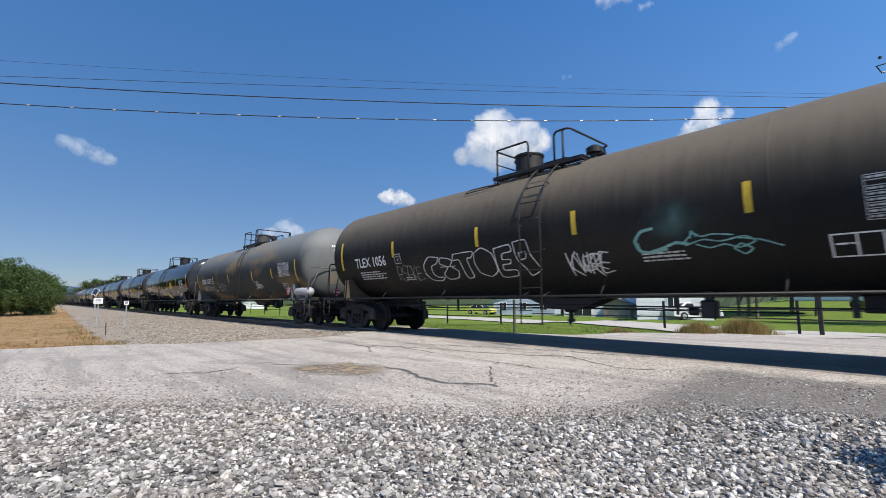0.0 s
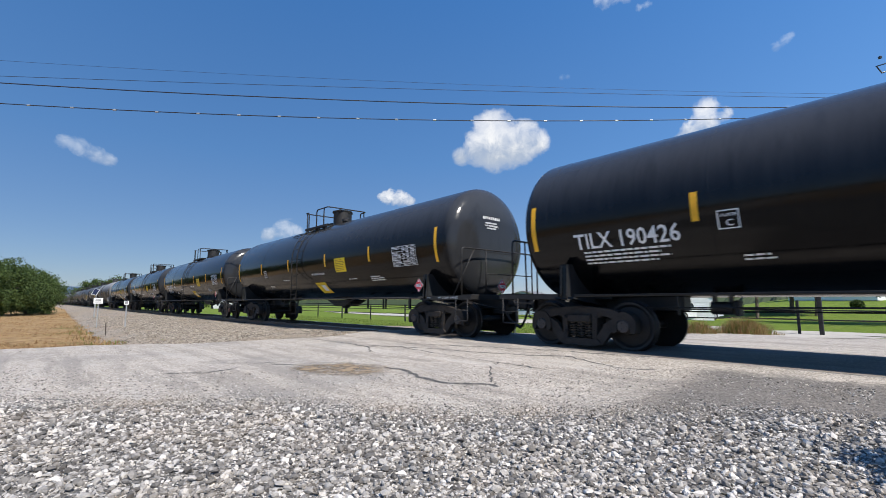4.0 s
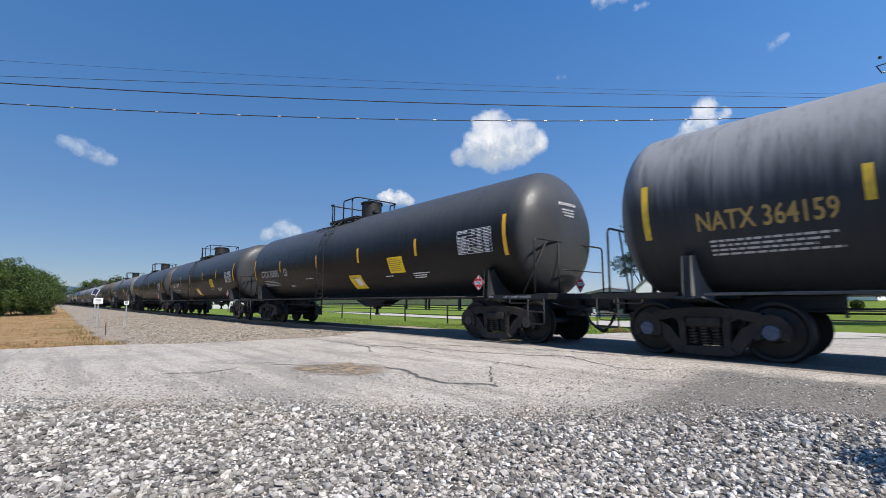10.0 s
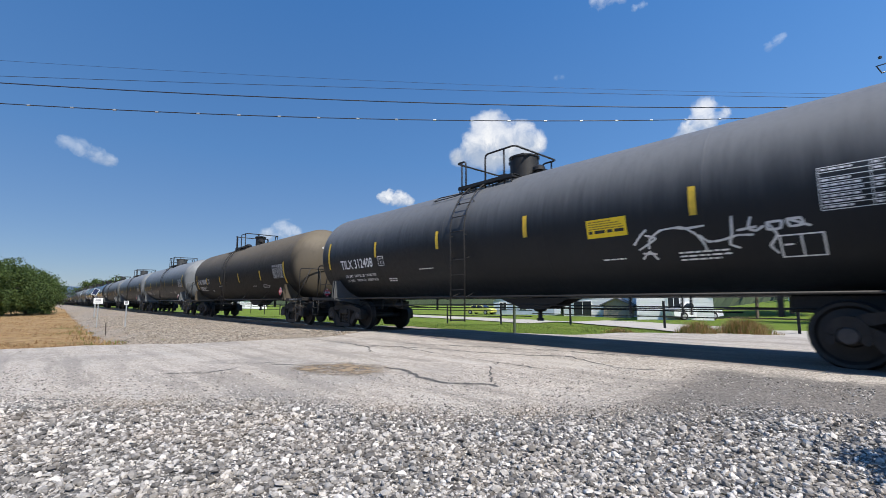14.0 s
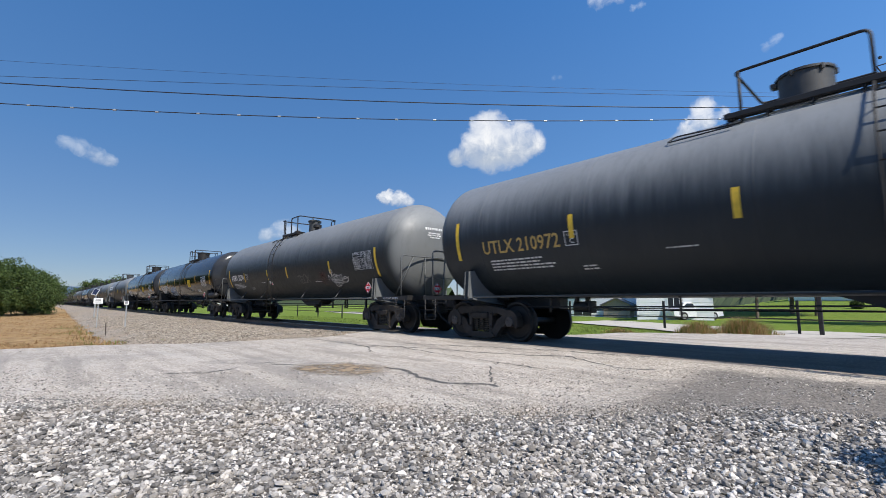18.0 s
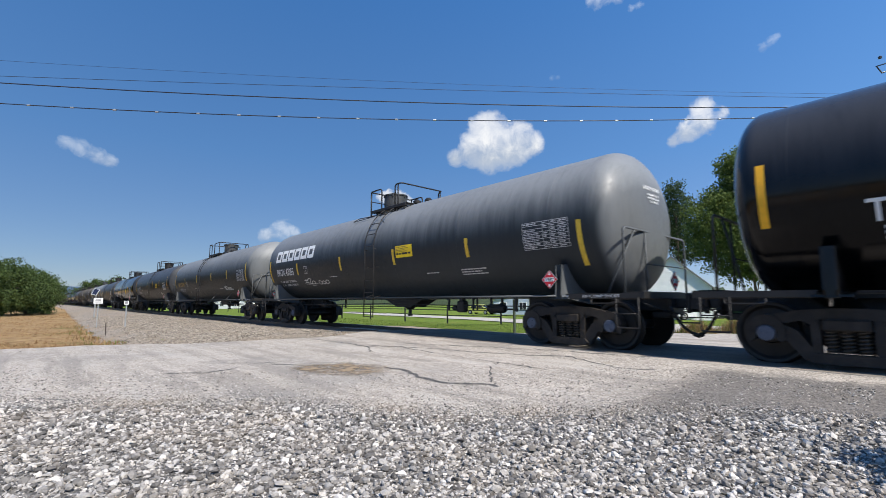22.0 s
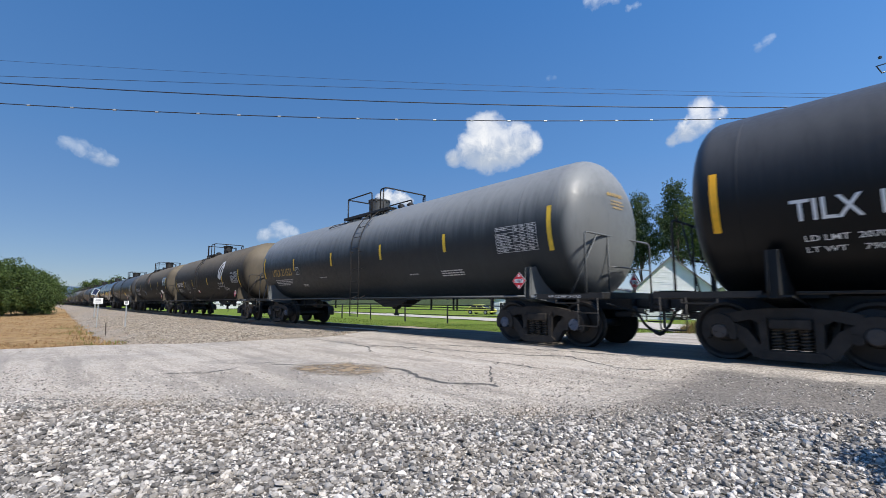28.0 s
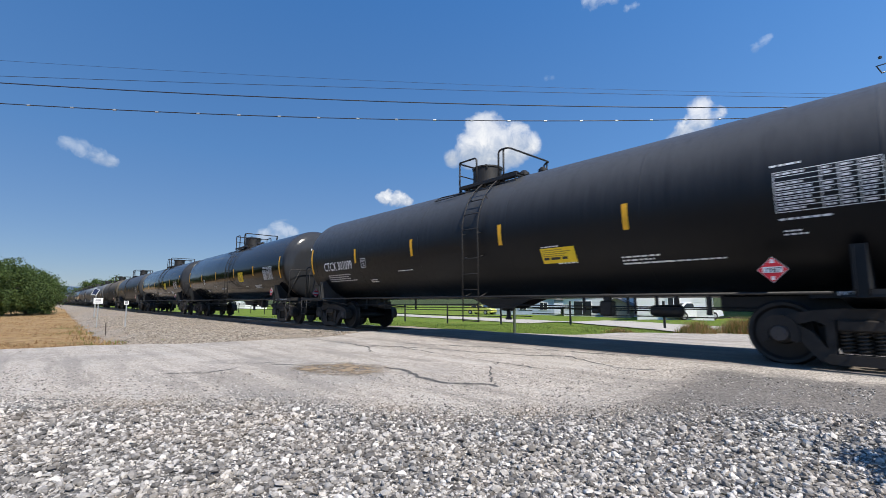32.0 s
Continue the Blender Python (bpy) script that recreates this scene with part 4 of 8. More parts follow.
def tank_car(x, paint, top, mark="", mark_mat="white_paint", extra=None, seed=0, caps="", near=True, dx=0.0,
             shell="tank", stripes=STRIPES_AT, level=-0.12, end_level=None, table=(5.47, -0.60), sign=None, tag=None, mark_x=-6.90, mark_w=1.90, mark_low=None, reservoir="", front=TRUCK, placard_x=None):
    """One tank car at x metres along the track, with its parts."""
    rng = random.Random(seed)
    word = TANK_WORDS[paint]
    tail = {"gloss": "bright yellow stripes", "satin": "yellow stripes", "dark": "dusty streaks"}.get(paint, "stained flanks")
    car = thing("tank_car", f"{word} railway tank car with {tail}", "tank car", pose(x, 0, 0), "tank cars of the train")
    light = paint in ("grey", "midgrey", "rusty", "green")
    body = M[paint]
    fitting = body if light else M["steel_dark"]
    base = pose(-0.11, 0, 0)
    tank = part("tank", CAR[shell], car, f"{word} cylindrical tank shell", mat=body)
    if near:
        for x2 in (-7.5, -4.55, -1.5, 1.55, 4.5, 7.5) if shell == "tank" else (-6.7, -4.0, -1.3, 1.4, 4.1, 6.75):
            part("weld_seam", CAR["seam"], tank, m=pose(x2, 0, 0), mat=body)
    for s in (-1, 1):
        part("stub_sill", CAR["sill", s], car, m=base)
        for e in (-1, 1):
            part("body_bolster", CAR["web", s, e], car, m=pose(front - TRUCK - 0.11 if s > 0 else -0.11, 0, 0), mat=body)
        deck = part("end_platform", CAR["plat", s], car, m=base)
        for k in range(5 if near else 0):
            part("slat", CAR["end_slat"], deck, m=pose(s * (8.36 + 0.065 * k), 0, 1.075))
        if near and s > 0:
            part("lettering", CAR["sill_print"], deck, "small white stencil on the sill")
        part("end_handrail", CAR["endrail", s], car, m=base, mat=fitting)
        for e in (-1, 1):
            part("sill_step", CAR["step", s, e], car, m=base, mat=M["steel_dark"])
        part("coupler", CAR["coupler", s], car, m=base)
        part("brake_hose", CAR["hose", s], car, m=base)
        bogie = part("bogie", CAR["bolster"], car, "rusty cast-steel bogie", pose((front if s > 0 else -TRUCK) - 0.11, 0, 0))
        part("side_frame", CAR["frame"], bogie)
        part("side_frame", CAR["frame"], bogie, m=pose(0, 0, 0, 0, 0, 180))
        for y in (-0.99,):
            for off in (-0.17, 0.0, 0.17):
                if near or (y < 0 and off == 0):
                    part("spring", CAR["spring"], bogie, m=pose(off, y, 0))
        for e in (-1, 1):
            part("wheelset", CAR["wheelset" + caps], bogie, m=pose(e * AXLE, 0, WHEEL_R))
    part("side_rail", CAR["rail_braced" if paint in ("rusty", "green", "brown") else "rail"], car, mat=fitting)
    for k in ("bottom_valve", "brake_cylinder", "brake_rigging") + (("air_tank",) if top == "R" else ()) + (("control_valve",) if top in "RQ" else ()):
        part(CAR[k].name.split(".")[0], CAR[k], car)
    if reservoir:
        part("side_reservoir", CAR["side_tank"], car, "cylindrical air reservoir", mat=M[reservoir])
    t = TOPS[top]
    at = pose(dx, 0, 0)
    ladder = part("ladder", t["ladder"], car, m=at)
    for y, z in rung_places():
        part("rung", t["rung"], ladder, m=pose(t["rung_x"], y, z))
    deck = part("top_platform", t["platform"], car, m=at)
    for y in (-0.80, -0.69, -0.58, 0.58, 0.69, 0.80):
        part("slat", t["slat"], deck, m=pose(0, y, 0))
    for h in t["hoops"]:
        part("top_railing", h, car, m=at)
    part("manway_dome", t["dome"], car, mat=M["dome_grey"] if light else M["steel_dark"], m=at)
    part("valve_housing", t["valve"], car, m=at)
    part("valve_housing", t["spare"], car, m=at)
    part("brake_wheel", CAR["brakewheel", 1 if top == "R" and paint == "gloss" else -1], car)
    # markings
    worn = paint not in ("gloss", "satin")
    reach = {"tank": 7.70, "tank_soft": 7.62, "tank_short": 7.38}[shell]
    for i, sx in enumerate(stripes):
        sx = min(max(sx, -reach - 0.10), reach - 0.08)
        end = i in (0, 5)
        if worn and not end and stripes is STRIPES_AT and rng.random() < 0.25:
            continue
        part("reflective_stripe", STRIPES[int(end), int(worn)], tank, "yellow reflective tape", pose(sx, 0, 0) @ turn((end_level if i == 5 and end_level is not None else level) / TANK_R))
    ink = "faded_white" if paint in ("grey", "midgrey", "brown", "green") else "white_paint"
    ink = ink if mark_mat != "white_paint" or paint in ("gloss", "satin") else ink
    part("data_table", TABLES[ink], tank, "stencilled white data table", pose(table[0], 0, 0) @ turn(table[1] / TANK_R))
    red = int(paint != "grey")
    board, digits = PLACARDS[red]
    pl = part("placard", board, car, "diamond hazard placard", pose(front - 0.17 if placard_x is None else placard_x, -1.57, 1.34))
    part("lettering", digits, pl)
    pe = part("placard", board, car, "diamond hazard placard", pose(8.72, -0.45, 1.28, 0, 0, 90))
    part("lettering", digits, pe)
    if paint == "gloss" and near:
        sign = sign or (2.42, -0.35)
        tag = tag or ((0.58, -1.20) if top == "F" else None)
    if sign:
        part("yellow_label", YELLOW_SIGN, tank, "yellow warning label", pose(sign[0], 0, 0) @ turn(sign[1] / TANK_R))
    if tag:
        part("yellow_label", YELLOW_TAG, tank, "yellow label with a white field", pose(tag[0], 0, 0) @ turn(tag[1] / TANK_R))
    if near:
        b = Builder()
        if mark:
            low = -0.52 - 0.1 * (paint == "gloss") if mark_low is None else mark_low
            rows_at = (-0.82, -0.99) if mark_low is None else (low - 0.25, low - 0.41)
            if mark.endswith("#"):
                write(b, mark[:-2], mark_x, low, 0.29, 0.85)
                for k in range(5):
                    kx = mark_x + 1.02 + 0.18 * k
                    wrap(b, [[(kx, low), (kx + 0.13, low), (kx + 0.13, low + 0.29), (kx, low + 0.29)]], 0.006)
            else:
                write(b, mark, mark_x, low, 0.29, mark_w)
            if mark in LIMITS:
                for row, line in enumerate(LIMITS[mark]):
                    write(b, line, mark_x + 0.10, rows_at[row], 0.085, mark_w - 0.1)
            else:
                fine = Builder()
                bars(fine, mark_x + 0.15, -0.68, mark_w - 0.1, 0.30, 4, seed + 0.1)
                part("stencil_print", fine.mesh("stencil_print", [M["faded_white" if paint != "gloss" else "white_paint"]], 0), tank, "small worn stencilled print")
        part("lettering", b.mesh("lettering", [M[mark_mat]], 0), tank, "stencilled car lettering") if b.f else None
        b = Builder()
        frame_box(b, -4.45, -0.52, 0.29, 0.29, 0.018)
        write(b, "PLATE", -4.40, -0.33, 0.045, 0.20)
        write(b, "C", -4.345, -0.475, 0.10)
        if paint == "gloss":
            write(b, "VENT TANK WHEN UNLOADING", 0.15 if top == "F" else -1.42, -0.62 if top == "F" else -0.94, 0.07, 1.05)
        bars(b, 2.60 if top == "Q" else 4.05, -0.80 if top == "Q" else -0.83, 0.85, 0.2, 3, seed + 0.3)
        bars(b, 2.72, -0.86, 0.55, 0.06, 1, seed + 0.4)
        bars(b, -2.6, -0.72, 0.70, 0.05, 1, seed + 0.5)
        bars(b, -4.2, -0.95, 0.45, 0.14, 2, seed + 0.6)
        part("stencil_print", b.mesh("stencil_print", [M[ink]], 0), tank, "small white stencilled print")
        b = Builder()
        zz = TANK_Z
        nose = {"tank": (7.65, 0.42, 0.50), "tank_soft": (7.59, 0.70, 0.85), "tank_short": (7.42, 0.80, 0.95)}[shell]
        rows = [(0.60, 0.075, 0.62), (0.48, 0.040, 0.45), (0.41, 0.040, 0.5), (0.34, 0.040, 0.36)]
        for a, hh, ww in rows:
            px = -ww / 2 - 0.1
            r2 = random.Random(seed + a)
            while px < ww / 2 - 0.1:
                w = r2.uniform(0.35, 0.7) * hh
                pts = []
                for yy, z2 in ((px, a), (px + w, a), (px + w, a + hh), (px, a + hh)):
                    rr = min(0.999, math.hypot(yy, z2) / TANK_R)
                    wv = math.asin(min(1, rr ** (1 / nose[2])))
                    pts.append((nose[0] + nose[1] * math.cos(wv) + 0.015, yy, zz + z2))
                b.add(pts, [[0, 1, 2, 3]])
                px += w + hh * 0.5
        part("head_lettering", b.mesh("head_lettering", [M[mark_mat]], 0), tank, "small lettering on the tank head")
        if extra:
            extra(tank, seed)
    return car


def turn(w):
    """A roll about the tank's own axis."""
    return Matrix.Translation((0, 0, TANK_Z)) @ Matrix.Rotation(-w, 4, "X") @ Matrix.Translation((0, 0, -TANK_Z))


def tags(*rows):
    """Spray-painted scrawls on a flank: (text, x, arc, width, height, stroke, hollow, paint)."""
    def build(tank, seed):
        for i, (text, x, a, w, h, st, hollow, m) in enumerate(rows):
            b = Builder()
            scrawl(b, x, a, w, h, text, seed * 7 + i, st, hollow)
            part("graffiti", b.mesh("graffiti", [M[m]], 0), tank, "spray-painted graffiti scrawl")
    return build


def scribble(x, a, w, h, m, stroke, *lines):
    """Free-hand spray lines: each a string of "u,v" marks in tenths of the width and height."""
    def build(tank, seed):
        rng = random.Random(seed)
        b = Builder()
        for k, ln in enumerate(lines):
            pts = [Vector((x + float(q.split(",")[0]) / 10 * w, a + float(q.split(",")[1]) / 10 * h)) for q in ln.split()]
            spray(b, smooth_line(pts), stroke, k, 0, rng)
        part("graffiti", b.mesh("graffiti", [M[m]], 0), tank, "flowing spray-painted graffiti line")
    return build


def cloud_of_paint(x, a, w, h, m):
    """A faint overspray patch."""
    def build(tank, seed):
        b = Builder()
        n = 7
        for k in range(n):
            lo, hi = a + h * k / n, a + h * (k + 1) / n
            b.add([shell_point(px, pa, 0.004) for px, pa in ((x, lo), (x + w, lo), (x + w, hi), (x, hi))], [[0, 1, 2, 3]])
        part("graffiti", b.mesh("graffiti", [M[m]], 0), tank, "faint sprayed haze of paint")
    return build


def panel_box(x, a, mat="white_paint", w=0.53, h=0.36):
    def build(tank, seed):
        b = Builder()
        frame_box(b, x, a, w, h, 0.022)
        wrap(b, [[(x + w * 0.48, a), (x + w * 0.48 + 0.022, a), (x + w * 0.48 + 0.022, a + h), (x + w * 0.48, a + h)]], 0.0065)
        bars(b, x + 0.05, a + h * 0.62, w * 0.36, 0.06, 1, seed)
        part("stencil_print", b.mesh("stencil_print", [M[mat]], 0), tank)
    return build


def small_label(x, a, c1="placard_white", c2="placard_red", w=0.30, h=0.18):
    def build(tank, seed):
        b = Builder()
        wrap(b, [[(x, a), (x + w, a), (x + w, a + h), (x, a + h)]], 0.006, 0)
        wrap(b, [[(x + 0.02, a + 0.02), (x + w - 0.02, a + 0.02), (x + w - 0.02, a + h * 0.4), (x + 0.02, a + h * 0.4)]], 0.008, 1)
        part("warning_label", b.mesh("warning_label", [M[c1], M[c2]], 0), tank, "small white and red label")
    return build


def wide_label(x, a, w=0.76, h=0.34):
    def build(tank, seed):
        b = Builder()
        wrap(b, [[(x, a), (x + w, a), (x + w, a + h), (x, a + h)]], 0.006, 0)
        bars(b, x + 0.04, a + h - 0.035, w - 0.08, h * 0.50, 4, seed, 2, 0.008)
        bars(b, x + 0.04, a + h * 0.40, w - 0.08, h * 0.34, 1, seed + 1, 1, 0.008)
        part("yellow_label", b.mesh("yellow_label", [M["label_yellow"], M["label_black"], M["ochre"]], 0), tank, "yellow warning label")
    return build


def small_print(*blocks):
    """Short lines of unreadable stencil, each block (x, arc, width, height, lines)."""
    def build(tank, seed):
        b = Builder()
        for k, (x, a, w, h, n) in enumerate(blocks):
            bars(b, x, a, w, h, n, seed + 0.11 * k)
        part("stencil_print", b.mesh("stencil_print", [M["white_paint"]], 0), tank, "small white stencilled print")
    return build


def each(*builders):
    def build(tank, seed):
        for k, f in enumerate(builders):
            f(tank, seed + k)
    return build


def big_word(tank, seed):
    """The owner's large lettering, as plain slabs of its size."""
    b = Builder()
    for k in range(6):
        frame_box(b, -7.10 + k * 0.595, 0.06, 0.52, 0.48, 0.13)
    part("owner_mark", b.mesh("owner_mark", [M["white_paint"]], 0), tank, "large white slab lettering shapes")


def leaf_mark(tank, seed):
    b = Builder()
    wrap(b, [[(3.40, -0.20), (3.80, -0.36), (4.20, -0.10), (4.50, 0.40), (4.30, 0.72), (3.90, 0.62), (3.50, 0.25)]], 0.006, 0)
    wrap(b, [[(3.62, -0.10), (3.78, 0.10), (4.00, 0.34), (4.20, 0.58), (3.96, 0.50), (3.64, 0.20)]], 0.009, 1)
    wrap(b, [[(3.84, -0.22), (4.10, 0.0), (4.30, 0.38), (4.04, 0.20)]], 0.009, 1)
    for k in range(3):
        frame_box(b, 3.18 + 0.40 * k, -0.78, 0.32, 0.27, 0.06, 2)
    part("owner_mark", b.mesh("owner_mark", [M["graffiti_white"], M["brown"], M["graffiti_grey"]], 0), tank, "pale leaf-shaped mark")


def repaint(tank, seed):
    """A darker repainted field low on the flank, and a faded yellow label above it."""
    b = Builder()
    wrap(b, [[(0.72, -0.92), (1.1, -1.02), (2.90, -0.98), (2.95, -0.42), (2.4, -0.46), (1.6, -0.38), (1.0, -0.50), (0.70, -0.70)]], 0.004, 0)
    wrap(b, [[(1.70, -0.36), (2.45, -0.36), (2.45, -0.02), (1.70, -0.02)]], 0.006, 1)
    bars(b, 1.76, -0.08, 0.6, 0.22, 3, seed, 2, 0.008)
    part("repainted_field", b.mesh("repainted_field", [M["satin"], M["faded_yellow"], M["label_black"]], 0), tank, "darker repainted field with a faded yellow label")


def dark_panel(tank, seed):
    b = Builder()
    wrap(b, [[(6.22, -0.28), (7.46, -0.28), (7.46, 0.42), (6.22, 0.42)]], 0.004)
    part("repainted_field", b.mesh("repainted_field", [M["gloss"]], 0), tank, "black field behind the data table")


CARS = []


def spec(x, paint, top, mark="", mark_mat="white_paint", extra=None, caps="", **more):
    CARS.append((tank_car(x, paint, top, mark, mark_mat, extra, len(CARS), caps, **more), x))


GW, GG, GB, GT = "graffiti_white", "graffiti_grey", "graffiti_blue", "graffiti_teal"
SOFT = dict(shell="tank_soft", table=(6.12, -0.53))
SHORT = dict(shell="tank_short", stripes=(-6.9, -4.70, -2.10, 1.1, 4.1, 6.85), level=-0.38, table=(5.65, -0.58), mark_x=-6.68, mark_w=1.75)
spec(12.2, "dark", "R")
spec(-6.0, "brown", "Q", "TLEX 1056", dx=-0.04, extra=each(
    cloud_of_paint(2.55, -0.75, 1.3, 0.95, "teal_haze"), panel_box(5.08, -1.10),
    tags(("RSGKE", -4.50, -1.10, 1.1, 0.52, 0.018, 0, GG), ("KWRE", 1.12, -1.18, 0.88, 0.50, 0.026, 0, GW), ("NZK", 1.2, -1.10, 0.70, 0.36, 0.022, 0, GW)),
    scribble(-3.30, -1.18, 3.75, 0.94, GW, 0.024, "1.9,7.6 0.9,8.0 0.2,5.8 0.1,3.2 0.5,1.0 1.4,0.4 1.9,1.6 1.2,1.8 0.9,3.2 1.0,5.2 1.6,6.0 1.9,7.6",
             "2.9,7.0 2.1,7.4 1.9,5.8 2.6,4.6 2.0,2.6 2.3,0.8 3.2,1.2 3.5,3.2 2.9,5.0 3.2,6.2 2.9,7.0", "3.4,8.0 5.2,8.2 5.0,6.6 4.6,6.4 4.7,1.4 4.1,1.0 3.9,6.2 3.3,6.4 3.4,8.0",
             "5.3,7.6 6.0,8.8 6.8,7.0 6.9,2.8 6.2,1.0 5.4,2.2 5.2,5.0 5.3,7.6", "7.0,8.2 8.2,8.8 8.3,7.2 7.6,6.8 7.5,5.4 8.1,5.2 8.0,4.2 7.4,4.0 7.4,2.6 8.3,2.4 8.2,0.8 7.0,0.8 7.0,8.2",
             "8.5,9.2 9.4,9.4 9.6,6.0 10.0,2.2 9.2,0.6 9.0,2.8 8.6,5.0 8.5,9.2", "8.8,6.6 9.3,6.8 9.2,5.2 8.8,5.0 8.8,6.6"),
    scribble(2.52, -0.94, 1.50, 0.58, GT, 0.044, "2.2,9.6 0.9,9.0 0.1,6.4 0.3,3.6 1.4,2.6 3.0,3.6 4.4,4.8 5.6,4.2", "0.3,5.6 0.5,3.2 1.8,2.4 3.4,3.2"),
    scribble(3.28, -0.98, 1.30, 0.52, GT, 0.024, "0.0,5.4 1.4,8.6 2.2,7.4 3.6,7.8 5.6,7.0", "0.4,5.0 2.4,6.4 4.2,5.4 6.6,6.4 7.6,4.6 6.0,3.0 4.6,4.4 3.0,3.6 1.6,5.0",
             "6.0,6.0 8.0,5.0 10.0,2.6", "5.4,2.8 6.4,0.8 7.2,2.4 6.2,4.2 5.4,2.8", "1.0,7.2 1.3,9.4 1.7,7.6")),
    stripes=(-7.4, -4.49, -1.15, 1.41, 4.25, 7.3), level=-0.09, mark_x=-6.58, mark_w=1.68)
spec(-24.35, "rusty", "Q", "ADMX 30359", dx=0.12, extra=each(
    panel_box(5.49, -1.13, w=0.55, h=0.30),
    tags(("SKX", 2.23, -1.08, 0.62, 0.46, 0.026, 0, GW), ("WE", 2.4, -1.02, 0.5, 0.34, 0.02, 0, GW), ("EBKN", -3.60, -1.10, 1.1, 0.55, 0.022, 0, GG))),
    shell="tank_short", stripes=(-7.6, -4.2, -1.35, 2.25, 4.70, 7.18), level=-0.36, table=(5.48, -0.53), mark_x=-6.5, reservoir="pale_steel")
spec(-42.6, "gloss", "F", "TILX 320120", caps="_rust", stripes=(-7.92, -4.57, -1.67, 1.49, 4.42, 7.48), sign=(2.60, -0.36), tag=(0.65, -1.20), mark_x=-6.99)
spec(-60.7, "gloss", "R", "TILX 190426", sign=(2.53, -0.35), reservoir="steel_dark")
spec(-79.0, "gloss", "F")
spec(-97.3, "gloss", "F", "TILX 190418", caps="_rust", stripes=(-7.78, -4.87, -1.93, 1.37, 4.25, 7.4), mark_x=-6.83, mark_w=1.84)
spec(-115.55, "gloss", "R", "TILX 190646", mark_x=-6.75, reservoir="steel_dark")
spec(-133.65, "gloss", "F", "TILX 190416", caps="_rust", stripes=(-7.95, -4.74, -1.83, 1.34, 4.17, 7.28))
spec(-152.15, "grey", "N", "NATX 364159", "faded_yellow", repaint, "_blue", stripes=(-7.80, -4.97, -1.65, 1.31, 4.34, 7.50), mark_x=-6.97, mark_w=1.70, shell="tank_soft", table=(6.07, -0.52))
spec(-170.5, "satin", "F", "CTCX 303895", "faded_white", sign=(3.40, -0.55), tag=(1.0, -1.02), shell="tank_soft", table=(6.05, -0.46), stripes=(-7.75, -4.79, -1.45, 1.45, 4.40, 7.55), mark_x=-6.95)
spec(-188.85, "satin", "W", "TILX 192918", tag=(-0.35, -1.02), sign=(3.2, -0.5), table=(5.9, -0.54), stripes=(-7.72, -4.42, -1.81, 1.4, 4.3, 7.35), level=-0.02, mark_x=-6.87)
spec(-207.2, "satin", "F", "NATX 303946", "yellow_paint", tags(("E", -0.10, -0.75, 0.35, 0.2, 0.02, 0, "faded_yellow"), ("~", 0.0, -0.85, 0.8, 0.1, 0.014, 0, "faded_yellow"), ("~", 0.1, -1.0, 0.6, 0.1, 0.012, 0, "faded_yellow"), ("V", 0.05, -1.28, 0.15, 0.28, 0.014, 0, "faded_yellow")), "_rust",
     stripes=(-7.40, -4.29, -1.62, 1.38, 4.2, 7.3), level=-0.05, mark_x=-6.49, mark_w=1.75)
spec(-225.4, "dark", "F", "TILX 312408", dx=0.10, extra=each(
    panel_box(5.39, -1.05, w=0.50), wide_label(2.52, -0.44),
    scribble(3.36, -1.02, 2.35, 0.72, GW, 0.034, "0.0,5.4 0.6,7.6 1.0,8.6", "0.3,4.0 1.6,6.4 0.9,7.4", "0.4,1.6 1.0,3.4 1.4,1.2", "0.5,3.0 1.4,2.6", "1.0,4.2 1.2,6.4 2.0,8.2 3.4,8.4 4.2,6.6 4.6,4.4 4.7,2.4",
             "3.0,8.4 3.6,8.0 4.8,8.2", "4.4,6.2 4.9,4.6 5.6,4.6 6.6,5.4 7.4,5.2", "6.4,9.4 6.3,6.0 6.1,3.6 6.6,2.6", "6.6,6.4 7.6,6.8", "7.4,8.8 7.2,6.6 7.6,6.0 8.0,6.8", "8.2,7.4 8.9,7.4 8.8,6.0 8.2,6.0 8.2,7.4 8.6,4.8 8.2,2.6 8.5,0.8",
             "9.2,7.6 9.8,7.6 9.9,6.4 9.3,6.2 9.2,7.6 10.2,6.0")),
    stripes=(-7.45, -4.55, -1.71, 1.10, 4.36, 7.35), level=-0.02, table=(5.89, -0.42), mark_x=-6.67)
spec(-243.7, "brown", "A", "ADMX #", "faded_white", **SHORT)
spec(-262.1, "midgrey", "R", "NATX 364233", "faded_yellow", tags(("WO", -4.50, -1.05, 0.55, 0.28, 0.03, 0, GG)), "_blue", stripes=(-7.50, -4.68, -1.7, 1.4, 4.3, 7.4), mark_x=-6.76, mark_w=1.85, **SOFT)
spec(-280.4, "midgrey", "U", "UTLX 210972", "faded_yellow", tags(("~", 0.5, -0.95, 0.9, 0.5, 0.02, 0, GG)), stripes=(-7.41, -4.28, -1.52, 1.6, 4.4, 7.50), level=-0.15, mark_x=-6.62, mark_w=2.05, **SOFT)
